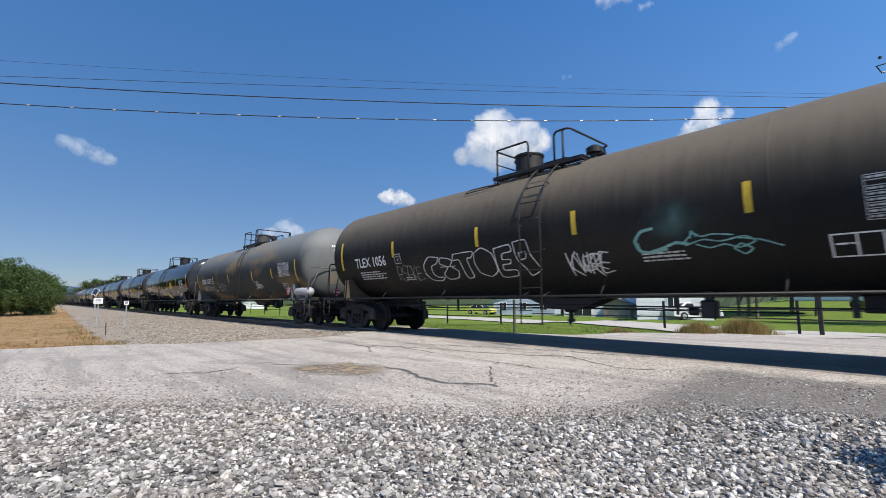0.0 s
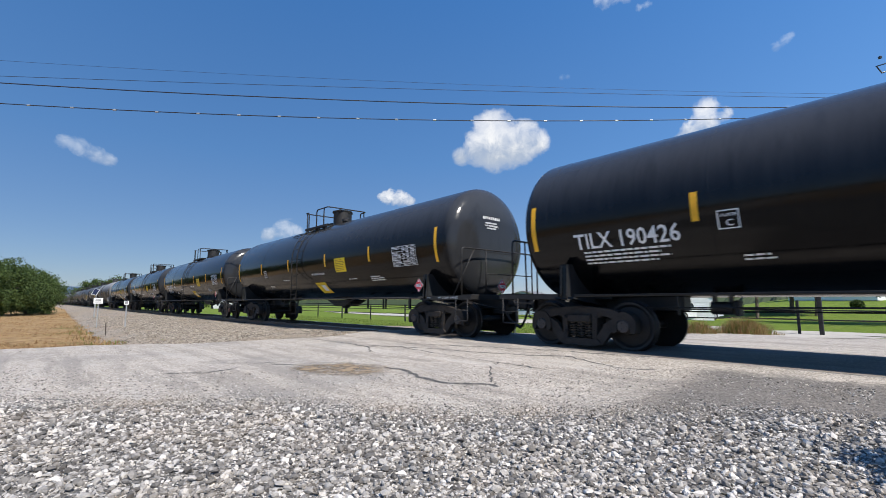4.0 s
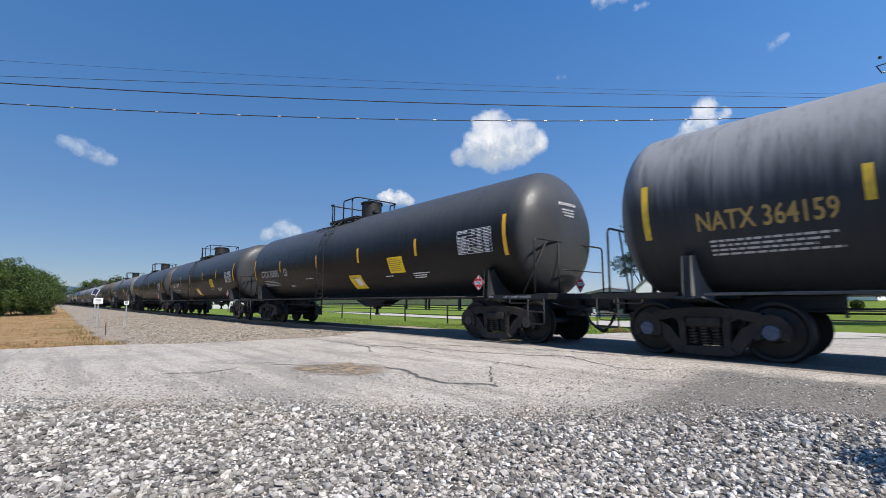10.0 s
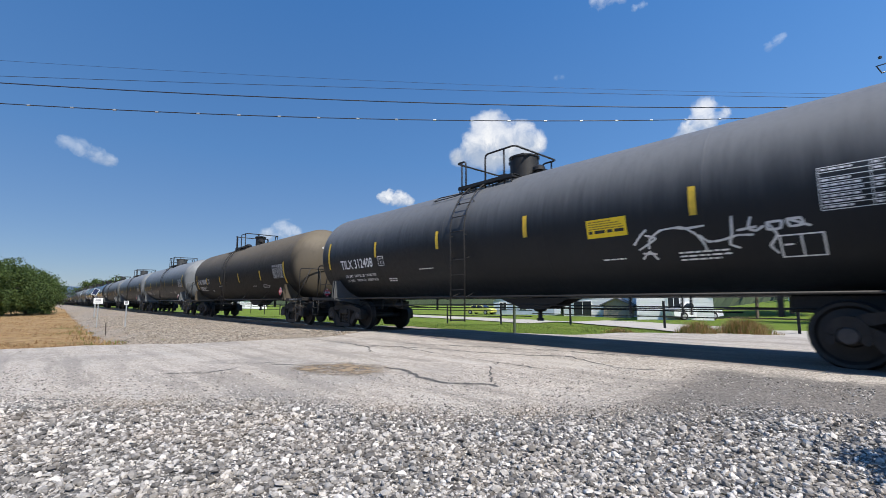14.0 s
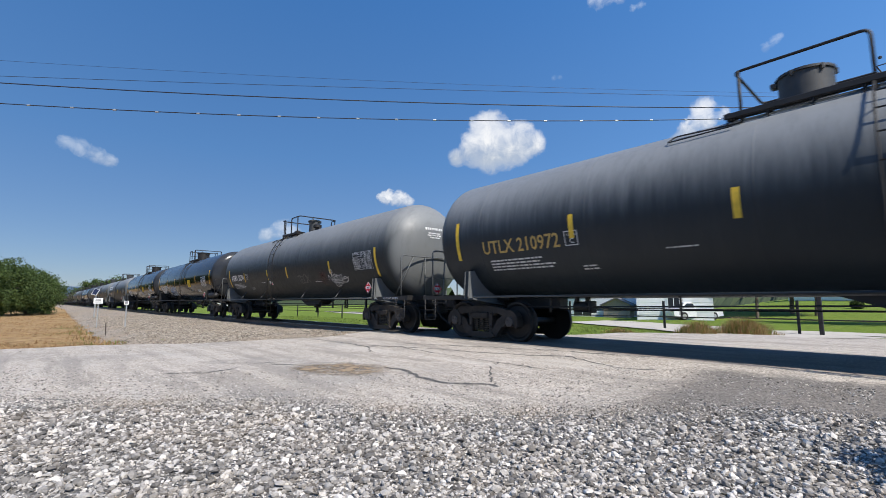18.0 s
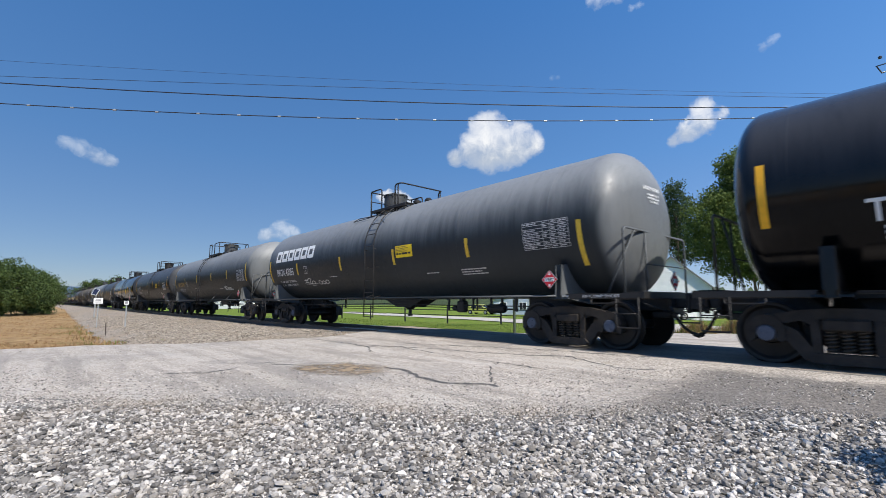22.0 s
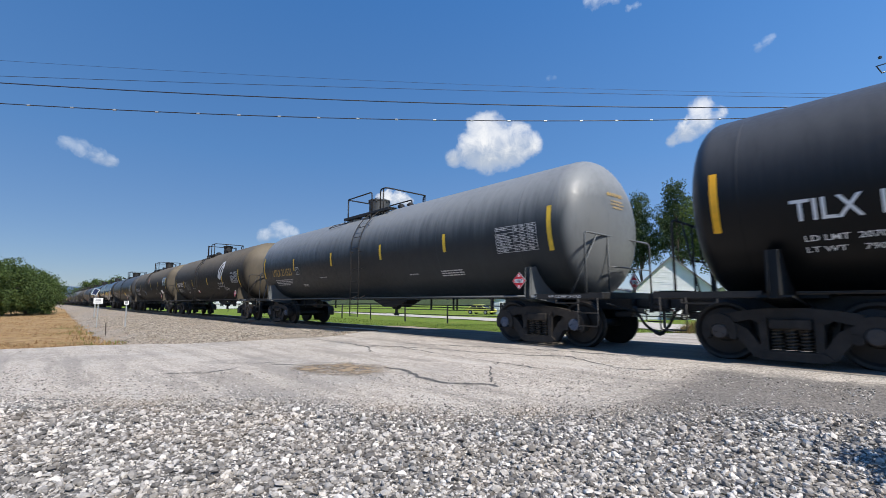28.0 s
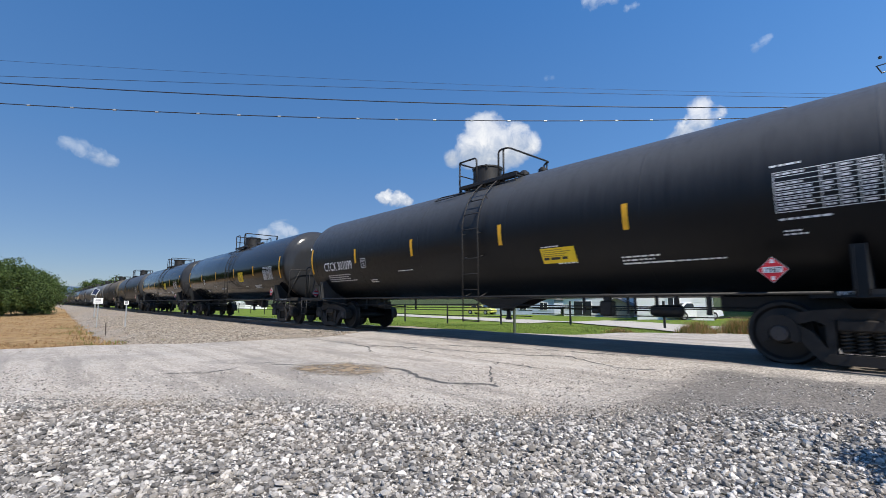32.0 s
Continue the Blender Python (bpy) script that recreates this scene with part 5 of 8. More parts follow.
spec(-298.5, "green", "A", "ADMX 30294", extra=each(
    small_label(-1.65, -0.88), tags(("TEOX", 1.35, -0.92, 0.95, 0.36, 0.04, 0, "faint_spray"), ),
    cloud_of_paint(3.10, -1.20, 0.75, 0.80, "red_haze"),
    scribble(3.80, -1.20, 1.45, 0.74, GW, 0.024, "0.0,4.6 0.8,7.4 1.6,4.0 2.4,7.8 2.8,3.6 2.2,2.0", "1.6,9.4 2.8,9.8 3.0,8.4 1.8,8.2 1.6,9.4", "2.6,6.6 4.0,7.6 4.4,4.8 3.4,3.6 3.2,6.0 5.0,6.8",
             "4.8,7.6 4.6,3.2 5.8,2.4 6.4,5.0 5.4,6.4 7.0,7.2", "6.8,6.8 6.4,3.4 8.0,3.0 9.4,4.6 8.2,6.0 7.0,4.6 9.8,5.6", "2.2,2.0 2.8,0.4 3.4,2.2", "4.0,3.0 3.8,0.8 4.6,1.6")),
    shell="tank_short", stripes=(-6.9, -4.64, -1.67, 0.43, 4.1, 7.05), level=-0.40, table=(5.75, -0.58), mark_x=-6.60, mark_w=1.83)
spec(-316.7, "gloss", "R", "CTCX 731075", extra=tags(("WNMX", -3.70, -1.26, 1.85, 0.82, 0.022, 0.16, GB)), stripes=(-7.55, -4.35, -1.72, 1.47, 4.15, 7.4), mark_x=-6.69, mark_w=2.0, reservoir="steel_dark")
spec(-334.85, "gloss", "R", "TILX 197798", extra=each(
    panel_box(5.96, -1.16, w=0.50, h=0.32), tags(("Po", 0.80, -0.66, 0.5, 0.40, 0.03, 0, GW), ("w", 1.05, -1.02, 0.35, 0.5, 0.03, 0, GW), ("bitty's", 1.43, -1.06, 0.85, 0.32, 0.026, 0, GW), ("w", 1.6, -1.40, 0.5, 0.4, 0.03, 0, GW))), caps="_blue",
    stripes=(-7.93, -4.40, -1.72, 1.48, 4.23, 7.45), mark_x=-6.75, reservoir="steel_dark")
spec(-353.0, "midgrey", "R", "PROX 47055", "white_paint", each(big_word, wide_label(1.58, -0.35), tags(("#20.000", -4.70, -1.00, 1.9, 0.28, 0.028, 0, GW))), "_blue",
     dx=-0.2, level=-0.31, end_level=-0.50, stripes=(-7.85, -5.03, -1.64, 1.44, 4.43, 7.45), mark_x=-7.04, mark_w=1.62, **SOFT)
spec(-371.5, "green", "G", "NATX 301140", "faded_yellow", each(
    scribble(-2.40, -1.05, 0.92, 0.36, GG, 0.011, "0,5.2 1.5,4.8 2.4,6 4,5.6 5.5,6.4 7.5,6 9.8,4.8", "1.5,1.8 1.6,8.6 2.2,9.2 2.5,4", "2.4,2.2 4,2.8 5.4,2 7,3 8.6,2.4 9.8,3.4",
             "2.6,7.4 3.2,8.6 3.6,7.2 4.2,8.4 4.6,7.4", "5.6,6.5 5.8,9.8 6.4,7.4 7,9.6 7.3,7 8.4,6.2", "4.4,1 5.4,0 6.4,0.8", "3.4,4.2 5,3.6 6.6,4.4 8,3.8", "1,3.4 2.2,3.6"),
    tags(("#20.00", 3.6, -1.00, 1.3, 0.25, 0.026, 0, GW))),
     stripes=(-7.60, -4.76, -1.74, 1.55, 4.5, 7.5), mark_x=-6.79, mark_w=1.72, **SOFT)
spec(-389.5, "satin", "S", "TILX 191413", extra=each(wide_label(2.45, -0.35), tags(("#20000", -6.15, -1.10, 1.2, 0.18, 0.022, 0, GW), )), stripes=(-7.85, -4.96, -1.54, 1.14, 4.1, 7.2), level=0.0, mark_x=-6.94, mark_w=1.81, mark_low=-0.40)
spec(-407.8, "gloss", "R", "CTCX #", extra=tags(("~", -5.6, -1.0, 3.2, 0.4, 0.022, 0, GG), ("@", 0.6, -1.05, 2.2, 0.75, 0.022, 0.15, GW), ("~", 4.4, -1.0, 2.0, 0.6, 0.03, 0, GW)), reservoir="steel_dark")
spec(-426.2, "satin", "F", "TILX 196988", extra=tags(("KESM", -2.4, -0.9, 1.0, 0.4, 0.02, 0, GW)))
spec(-444.5, "midgrey", "U", "UTLX 211523", "faded_yellow", None, "_blue", stripes=(-7.68, -4.58, -1.5, 1.55, 4.4, 7.55), mark_x=-6.78, mark_w=1.92, **SOFT)
spec(-462.75, "brown", "A", "ADMX 30151", extra=each(leaf_mark, small_label(-1.59, -1.05, w=0.27), tags(("DWKALE", -4.26, -0.80, 1.2, 0.42, 0.022, 0.09, "faint_spray"), ("TE", -3.95, -0.55, 0.5, 0.35, 0.022, 0, "faint_spray"))),
     shell="tank_short", stripes=(-7.0, -4.75, -2.39, 1.1, 4.1, 6.9), level=-0.39, table=(5.63, -0.60), mark_x=-6.73, mark_w=1.71)
spec(-481.15, "brown", "T", "TLEX 1168", extra=each(dark_panel, small_label(5.30, -1.15, "placard_white", "faded_yellow", 0.7, 0.55),
     tags(("WLL", -3.35, -0.62, 1.3, 0.42, 0.016, 0.1, GG), ("@", -2.45, -0.88, 0.62, 0.40, 0.028, 0, GB), ("~", -2.45, -0.98, 0.6, 0.3, 0.02, 0, GB),
          ("R", -0.45, 0.20, 0.34, 0.5, 0.032, 0, "graffiti_rust"), ("~", -0.3, 0.44, 0.7, 0.12, 0.014, 0.1, "graffiti_rust"), ("AB", 0.0, 0.06, 0.62, 0.58, 0.018, 0.1, GG),
          ("~", 1.08, -0.52, 0.30, 0.26, 0.013, 0, GB), ("@", 3.55, -0.62, 0.6, 0.3, 0.014, 0, GG))),
     stripes=(-7.2, -4.39, -1.59, 1.21, 4.5, 7.45), table=(6.29, -0.24))
spec(-499.6, "satin", "R", "CTCX 301099", front=7.22, placard_x=6.31, table=(6.39, -0.38), stripes=(*STRIPES_AT[:5], 7.69),
     extra=each(wide_label(2.39, -0.86, 0.78, 0.33), small_print((2.42, -0.49, 0.52, 0.05, 1), (4.15, -0.97, 1.95, 0.06, 1), (6.41, -0.46, 0.65, 0.06, 1),
                                                                 (6.44, -0.63, 0.32, 0.10, 2), (6.36, 0.30, 0.55, 0.06, 1))))
rest = ("gloss", "gloss", "satin", "brown", "dark", "midgrey", "satin", "gloss", "dark", "brown", "satin", "grey", "dark")
for k in range(21):
    x = -517.9 - 18.3 * k
    CARS.append((tank_car(x, rest[k % len(rest)], "RF"[k % 3 == 2], "", "white_paint", None, 60 + k, "", k < 3), x))
# ---------------------------------------------------------------- ground
def smooth(a, b, x):
    t = np.clip((x - a) / (b - a), 0, 1)
    return t * t * (3 - 2 * t)


def ground_z(x, y):
    """Height of the natural ground: level by the track, falling away beyond it."""
    x, y = np.asarray(x, float), np.asarray(y, float)
    near = -0.10 - 0.16 * smooth(-1.6, -6.0, y)
    far = -0.10 - 0.10 * smooth(1.6, 5.0, y) - 0.0125 * np.clip(y - 5, 0, 34)
    far = far + 0.045 * np.clip(y - 42, 0, 60) * smooth(-34.0, -18.0, x)
    z = np.where(y < 0, near, far)
    left = smooth(-15.5, -20.0, x)
    z = z - left * 0.14 * smooth(2.2, 6.0, np.abs(y)) - left * 0.10
    z = z - 0.07 * (1 - left) * smooth(-4.5, -1.5, x) * smooth(-3.0, -5.0, y)
    z = z + 0.015 * np.sin(x * 0.9 + 1.3 * y) * np.sin(0.7 * y - 0.4 * x)
    flat = smooth(-14.0, -12.0, x) * (1 - smooth(1.3, 2.4, np.abs(y)))
    return z * (1 - flat) + flat * -0.015


def grid_sheet(name, xs, ys, mat, dz=0.0, left=None, right=None, taper=0.0):
    """A sheet over the ground; left and right bound each row where they are given."""
    nx, ny = len(xs), len(ys)
    X, Y = np.meshgrid(xs, ys)
    if left is not None:
        u = (X - xs[0]) / (xs[-1] - xs[0])
        lo, hi = left(Y), right(Y)
        X = lo + (hi - lo) * u
    Z = ground_z(X, Y) + dz
    if taper:
        Z = Z - taper * (smooth(0.93, 1.0, u) + smooth(0.03, 0.0, u))
    v = np.stack([X, Y, Z], -1).reshape(-1, 3)
    i = np.arange(nx * ny).reshape(ny, nx)
    f = np.stack([i[:-1, :-1], i[:-1, 1:], i[1:, 1:], i[1:, :-1]], -1).reshape(-1, 4)
    return arrays_mesh(name, v, f, mat, True)


def graded(lo, hi, fine_lo, fine_hi, step, grow=1.25):
    out = list(np.arange(fine_lo, fine_hi, step))
    d, x = step, fine_hi
    while x < hi:
        out.append(x)
        d *= grow
        x += d
    out.append(hi)
    d, x = step * grow, fine_lo - step
    while x > lo:
        out.insert(0, x)
        d *= grow
        x -= d
    out.insert(0, lo)
    return np.array(out)


def ground_material():
    """Mown lawn beyond the track, dry weeds and soil on the near side."""
    m, nt, bs = nodes_of("ground_grass_and_soil")
    pos = nt.nodes.new("ShaderNodeNewGeometry").outputs["Position"]
    big = noise_tex(nt, pos, 0.35, 4)
    mid = noise_tex(nt, pos, 2.5, 5, 0.65)
    fine = noise_tex(nt, pos, 40, 3, 0.7)
    lawn = mix(nt, ramp(nt, [(0.3, (0, 0, 0)), (0.7, (1, 1, 1))], mid), (0.115, 0.190, 0.028), (0.205, 0.270, 0.055))
    lawn = mix(nt, ramp(nt, [(0.55, (0, 0, 0)), (0.75, (0.6, 0.6, 0.6))], big), lawn, (0.25, 0.25, 0.08))
    dry = mix(nt, ramp(nt, [(0.35, (0, 0, 0)), (0.68, (1, 1, 1))], mid), (0.30, 0.185, 0.095), (0.52, 0.365, 0.205))
    dry = mix(nt, ramp(nt, [(0.58, (0, 0, 0)), (0.72, (0.7, 0.7, 0.7))], big), dry, (0.17, 0.16, 0.05))
    sep = nt.nodes.new("ShaderNodeSeparateXYZ")
    nt.links.new(pos, sep.inputs[0])
    side = nt.nodes.new("ShaderNodeMapRange")
    side.inputs["From Min"].default_value, side.inputs["From Max"].default_value = -1.0, 1.0
    nt.links.new(sep.outputs["Y"], side.inputs["Value"])
    col = mix(nt, side.outputs[0], dry, lawn)
    col = mix(nt, 0.3, col, mix(nt, fine, (0.02, 0.02, 0.01), (0.6, 0.55, 0.3)), "OVERLAY")
    nt.links.new(col, bs.inputs["Base Color"])
    bs.inputs["Roughness"].default_value = 0.95
    bs.inputs["Specular IOR Level"].default_value = 0.1
    bump(nt, fine, bs, 0.8, 0.05)
    return m


def half(nt, src):
    n2 = nt.nodes.new("ShaderNodeMath")
    n2.operation = "MULTIPLY"
    n2.inputs[1].default_value = 0.5
    nt.links.new(src, n2.inputs[0])
    return n2.outputs[0]


def road_material():
    """Worn chip seal over concrete: pale, pitted, with darker patches and fine cracks."""
    m, nt, bs = nodes_of("worn_chip_seal")
    pos = nt.nodes.new("ShaderNodeNewGeometry").outputs["Position"]
    big = noise_tex(nt, pos, 0.45, 4, 0.6)
    mid = noise_tex(nt, pos, 3.2, 5, 0.65)
    fine = noise_tex(nt, pos, 60, 4, 0.75)
    vor = node(nt, "ShaderNodeTexVoronoi", Scale=48.0)
    nt.links.new(pos, vor.inputs["Vector"])
    chips = ramp(nt, [(0.0, (0.06, 0.055, 0.05)), (0.28, (0.276, 0.25, 0.214)), (0.7, (0.552, 0.495, 0.424)), (1.0, (0.86, 0.79, 0.708))], vor.outputs["Color"])
    col = mix(nt, ramp(nt, [(0.35, (0, 0, 0)), (0.65, (1, 1, 1))], mid), (0.398, 0.338, 0.277), (0.57, 0.500, 0.419))
    col = mix(nt, 0.62, col, chips)
    mp = nt.nodes.new("ShaderNodeMapping")
    mp.inputs["Scale"].default_value = (0.16, 1.5, 1.0)
    mp.inputs["Rotation"].default_value = (0, 0, 0.12)
    nt.links.new(pos, mp.inputs["Vector"])
    lane = noise_tex(nt, mp.outputs[0], 1.6, 5, 0.62)
    col = mix(nt, ramp(nt, [(0.40, (0.55, 0.55, 0.55)), (0.50, (0, 0, 0))], lane), col, (0.25, 0.225, 0.195))
    col = mix(nt, ramp(nt, [(0.56, (0, 0, 0)), (0.66, (0.5, 0.5, 0.5))], lane), col, (0.56, 0.52, 0.46))
    # the rough brown-grey asphalt patch beside the crossing, feathering out into the road
    sep = nt.nodes.new("ShaderNodeSeparateXYZ")
    nt.links.new(pos, sep.inputs[0])
    masks = []
    for axis, lo, hi, wob in (("X", -2.75, -2.0, 1.0), ("Y", -1.72, -1.98, 0.45), ("Y", -5.6, -4.6, 1.4)):
        ad = nt.nodes.new("ShaderNodeMath")
        ad.operation = "MULTIPLY_ADD"
        nt.links.new(mid, ad.inputs[0])
        ad.inputs[1].default_value = wob
        nt.links.new(sep.outputs[axis], ad.inputs[2])
        mr = nt.nodes.new("ShaderNodeMapRange")
        mr.interpolation_type = "SMOOTHSTEP"
        mr.inputs["From Min"].default_value, mr.inputs["From Max"].default_value = lo + wob / 2, hi + wob / 2
        nt.links.new(ad.outputs[0], mr.inputs["Value"])
        masks.append(mr.outputs[0])
    both = masks[0]
    for k in masks[1:]:
        mu = nt.nodes.new("ShaderNodeMath")
        mu.operation = "MULTIPLY"
        nt.links.new(both, mu.inputs[0])
        nt.links.new(k, mu.inputs[1])
        both = mu.outputs[0]
    rough = mix(nt, fine, (0.055, 0.050, 0.048), (0.165, 0.150, 0.138))
    col = mix(nt, both, col, mix(nt, 0.25, rough, chips))
    # dark strip along the rails: crossing asphalt, with the train's shade painted in
    dist = nt.nodes.new("ShaderNodeMath")
    dist.operation = "ABSOLUTE"
    nt.links.new(sep.outputs["Y"], dist.inputs[0])
    col = mix(nt, ramp(nt, [(0.60, (0.75, 0.75, 0.75)), (0.72, (0, 0, 0))], half(nt, dist.outputs[0])), col, mix(nt, fine, (0.060, 0.047, 0.036), (0.170, 0.138, 0.108)))
    col = mix(nt, ramp(nt, [(0.52, (0, 0, 0)), (0.70, (0.55, 0.55, 0.55))], big), col, (0.27, 0.25, 0.225))
    col = mix(nt, ramp(nt, [(0.36, (0.5, 0.5, 0.5)), (0.45, (0, 0, 0))], fine), col, (0.10, 0.095, 0.09))
    crk = node(nt, "ShaderNodeTexVoronoi", Scale=0.55, feature="DISTANCE_TO_EDGE")
    warp = nt.nodes.new("ShaderNodeVectorMath")
    warp.operation = "ADD"
    wn2 = node(nt, "ShaderNodeTexNoise", Scale=1.7, Detail=4.0)
    nt.links.new(pos, wn2.inputs["Vector"])
    nt.links.new(wn2.outputs["Color"], warp.inputs[0])
    nt.links.new(pos, warp.inputs[1])
    nt.links.new(warp.outputs[0], crk.inputs["Vector"])
    line = ramp(nt, [(0.0, (0.55, 0.55, 0.55)), (0.006, (0.0, 0.0, 0.0))], crk.outputs["Distance"])
    gate = nt.nodes.new("ShaderNodeMath")
    gate.operation = "MULTIPLY"
    nt.links.new(line, gate.inputs[0])
    nt.links.new(ramp(nt, [(0.5, (0, 0, 0)), (0.6, (1, 1, 1))], noise_tex(nt, pos, 0.8, 3)), gate.inputs[1])
    col = mix(nt, gate.outputs[0], col, (0.09, 0.085, 0.08))
    nt.links.new(col, bs.inputs["Base Color"])
    bs.inputs["Roughness"].default_value = 0.9
    bs.inputs["Specular IOR Level"].default_value = 0.25
    b1 = bump(nt, vor.outputs["Distance"], bs, 0.7, 0.012)
    bump(nt, fine, bs, 0.5, 0.006, b1)
    return m


def stone_material(name, c0, c1, c2):
    m, nt, bs = nodes_of(name)
    geo = nt.nodes.new("ShaderNodeNewGeometry")
    rnd = geo.outputs["Random Per Island"]
    col = ramp(nt, [(0.0, c0), (0.45, c1), (0.85, c2), (1.0, tuple(min(1, x * 1.25) for x in c2))], rnd)
    fine = noise_tex(nt, geo.outputs["Position"], 90, 4, 0.7)
    dust = noise_tex(nt, geo.outputs["Position"], 1.1, 4, 0.6)
    col = mix(nt, ramp(nt, [(0.45, (0, 0, 0)), (0.75, (0.5, 0.5, 0.5))], dust), col, (0.36, 0.29, 0.215))
    col = mix(nt, 0.5, col, mix(nt, fine, (0.05, 0.05, 0.05), (0.75, 0.74, 0.72)), "OVERLAY")
    nt.links.new(col, bs.inputs["Base Color"])
    bs.inputs["Roughness"].default_value = 0.85
    bs.inputs["Specular IOR Level"].default_value = 0.3
    bump(nt, fine, bs, 0.5, 0.004)
    return m


def gravel_bed_material(name, tint):
    """Packed stone bed under the loose stones."""
    m, nt, bs = nodes_of(name)
    pos = nt.nodes.new("ShaderNodeNewGeometry").outputs["Position"]
    vor = node(nt, "ShaderNodeTexVoronoi", Scale=26.0)
    nt.links.new(pos, vor.inputs["Vector"])
    col = ramp(nt, [(0.0, (0.09, 0.085, 0.08)), (0.4, (0.20, 0.195, 0.185)), (0.8, (0.36, 0.35, 0.335)), (1.0, (0.55, 0.54, 0.525))], vor.outputs["Color"])
    big = noise_tex(nt, pos, 0.7, 4)
    inv = nt.nodes.new("ShaderNodeInvert")
    nt.links.new(vor.outputs["Distance"], inv.inputs["Color"])
    col = mix(nt, ramp(nt, [(0.45, (0, 0, 0)), (0.7, (0.45, 0.45, 0.45))], big), col, (0.34, 0.27, 0.20))
    col = mix(nt, 1.0, col, tint, "MULTIPLY")
    nt.links.new(col, bs.inputs["Base Color"])
    bs.inputs["Roughness"].default_value = 0.9
    bump(nt, inv.outputs[0], bs, 0.9, 0.03)
    return m


M["ground"] = ground_material()
M["road"] = road_material()
# tinted darker than the stones: shade of the gaps put into the colour
M["bed"] = gravel_bed_material("packed_gravel", (0.62, 0.60, 0.58))
M["ballast_bed"] = gravel_bed_material("dusty_track_ballast", (1.20, 1.05, 0.87))
M["stones"] = stone_material("grey_limestone", (0.078, 0.073, 0.069), (0.325, 0.304, 0.280), (0.592, 0.558, 0.518))
M["ballast"] = stone_material("ballast_stone", (0.115, 0.096, 0.077), (0.30, 0.258, 0.208), (0.46, 0.412, 0.348))
M["patch"] = simple("dirt_filled_pothole", (0.33, 0.255, 0.175), 0.95, 0, 0.4, 7, 0.8, (0.47, 0.40, 0.31), True)
M["tar"] = simple("old_asphalt_seam", (0.07, 0.066, 0.062), 0.9, 0, 0.3, 9, 0.5, (0.15, 0.14, 0.13), True)

tagged(new("ground", grid_sheet("ground", graded(-1800, 1800, -40, 12, 0.7), graded(-1800, 1800, -14, 30, 0.7), M["ground"], -0.035)),
       "mown green lawn beyond the track and dry brown weeds on the near side", "ground", kind="structure")


def edge_noise(y, k, amp):
    return amp * (np.sin(1.7 * y + k) + 0.6 * np.sin(4.3 * y + 2 * k) + 0.4 * np.sin(9.1 * y + 3 * k))


def road_left(y):
    return np.interp(y, [-60, -9.5, -8.0, -6.3, -4.5, -2.5, 1.6, 3.8, 8, 11], [-17.5, -15.3, -15.2, -14.6, -13.3, -12.1, -11.4, -8.4, -7.4, -3.6]) + edge_noise(y, 1.0, 0.07)


def road_right(y):
    return np.interp(y, [-60, -9.24, -8.28, -7.05, -6.37, -5.6, -4.75, -4.0, -3.6, -3.2, -2.8, 11], [-9.0, -7.4, -6.4, -5.4, -4.45, -3.65, -2.8, -1.9, -1.2, -0.3, 9.0, 12.0]) + edge_noise(y, 4.0, 0.09) * smooth(-2.8, -3.4, y)


def road_edge(y):
    return road_right(y) + 0.9


tagged(new("road", grid_sheet("road", np.linspace(0, 1, 90), np.concatenate([np.linspace(-60, -14, 20)[:-1], np.linspace(-14, 11, 140)]), M["road"], 0.02, road_left, road_edge)),
       "pale worn chip-seal road crossing the track, cracked and patched", "road", kind="structure")


def shoulder_lo(y):
    return road_right(y) + 0.25


def shoulder_hi(y):
    return road_right(y) * 0 + 9.0


tagged(new("gravel_shoulder", grid_sheet("gravel_shoulder", np.linspace(0, 1, 60), np.concatenate([np.linspace(-16, -3.9, 70)[:-1], np.linspace(-3.9, -2.85, 60)]), M["bed"], 0.034, shoulder_lo, shoulder_hi)),
       "bed of packed grey gravel beside the road", "gravel", kind="structure")


def ballast_near(x):
    return np.interp(x, [-420, -114, -50, -17, -12], [-4.4, -5.1, -6.7, -7.2, -7.4])


xs = np.concatenate([np.linspace(-420, -70, 40)[:-1], np.linspace(-70, -10.8, 120)])
for name, lo, hi in (("ballast_bed", None, 3.4),):
    us = np.linspace(0, 1, 24)
    X, U = np.meshgrid(xs, us)
    Y = ballast_near(X) + edge_noise(X, 2.0, 0.10) * (1 - U) + (hi - ballast_near(X)) * U
    crown = -0.16 - 0.10 * smooth(1.9, 6.5, np.abs(Y))
    edge = smooth(0.0, 0.12, U) * smooth(1.0, 0.9, U) * smooth(-10.8, -11.8, X)
    Z = np.maximum(ground_z(X, Y) * (1 - edge) + crown * edge, ground_z(X, Y)) - 0.012
    vv = np.stack([X, Y, Z], -1).reshape(-1, 3)
    ii = np.arange(X.size).reshape(X.shape)
    ff = np.stack([ii[:-1, :-1], ii[:-1, 1:], ii[1:, 1:], ii[1:, :-1]], -1).reshape(-1, 4)
    tagged(new(name, arrays_mesh(name, vv, ff, M["ballast_bed"], True)), "sloping bed of grey track ballast", "ballast", kind="structure")


def ballast_z(x, y):
    u = (y - ballast_near(x)) / (3.4 - ballast_near(x))
    edge = smooth(0.0, 0.12, u) * smooth(1.0, 0.9, u) * smooth(-10.8, -11.8, x)
    return np.maximum(ground_z(x, y) * (1 - edge) + (-0.16 - 0.10 * smooth(1.9, 6.5, np.abs(y))) * edge, ground_z(x, y)) - 0.012


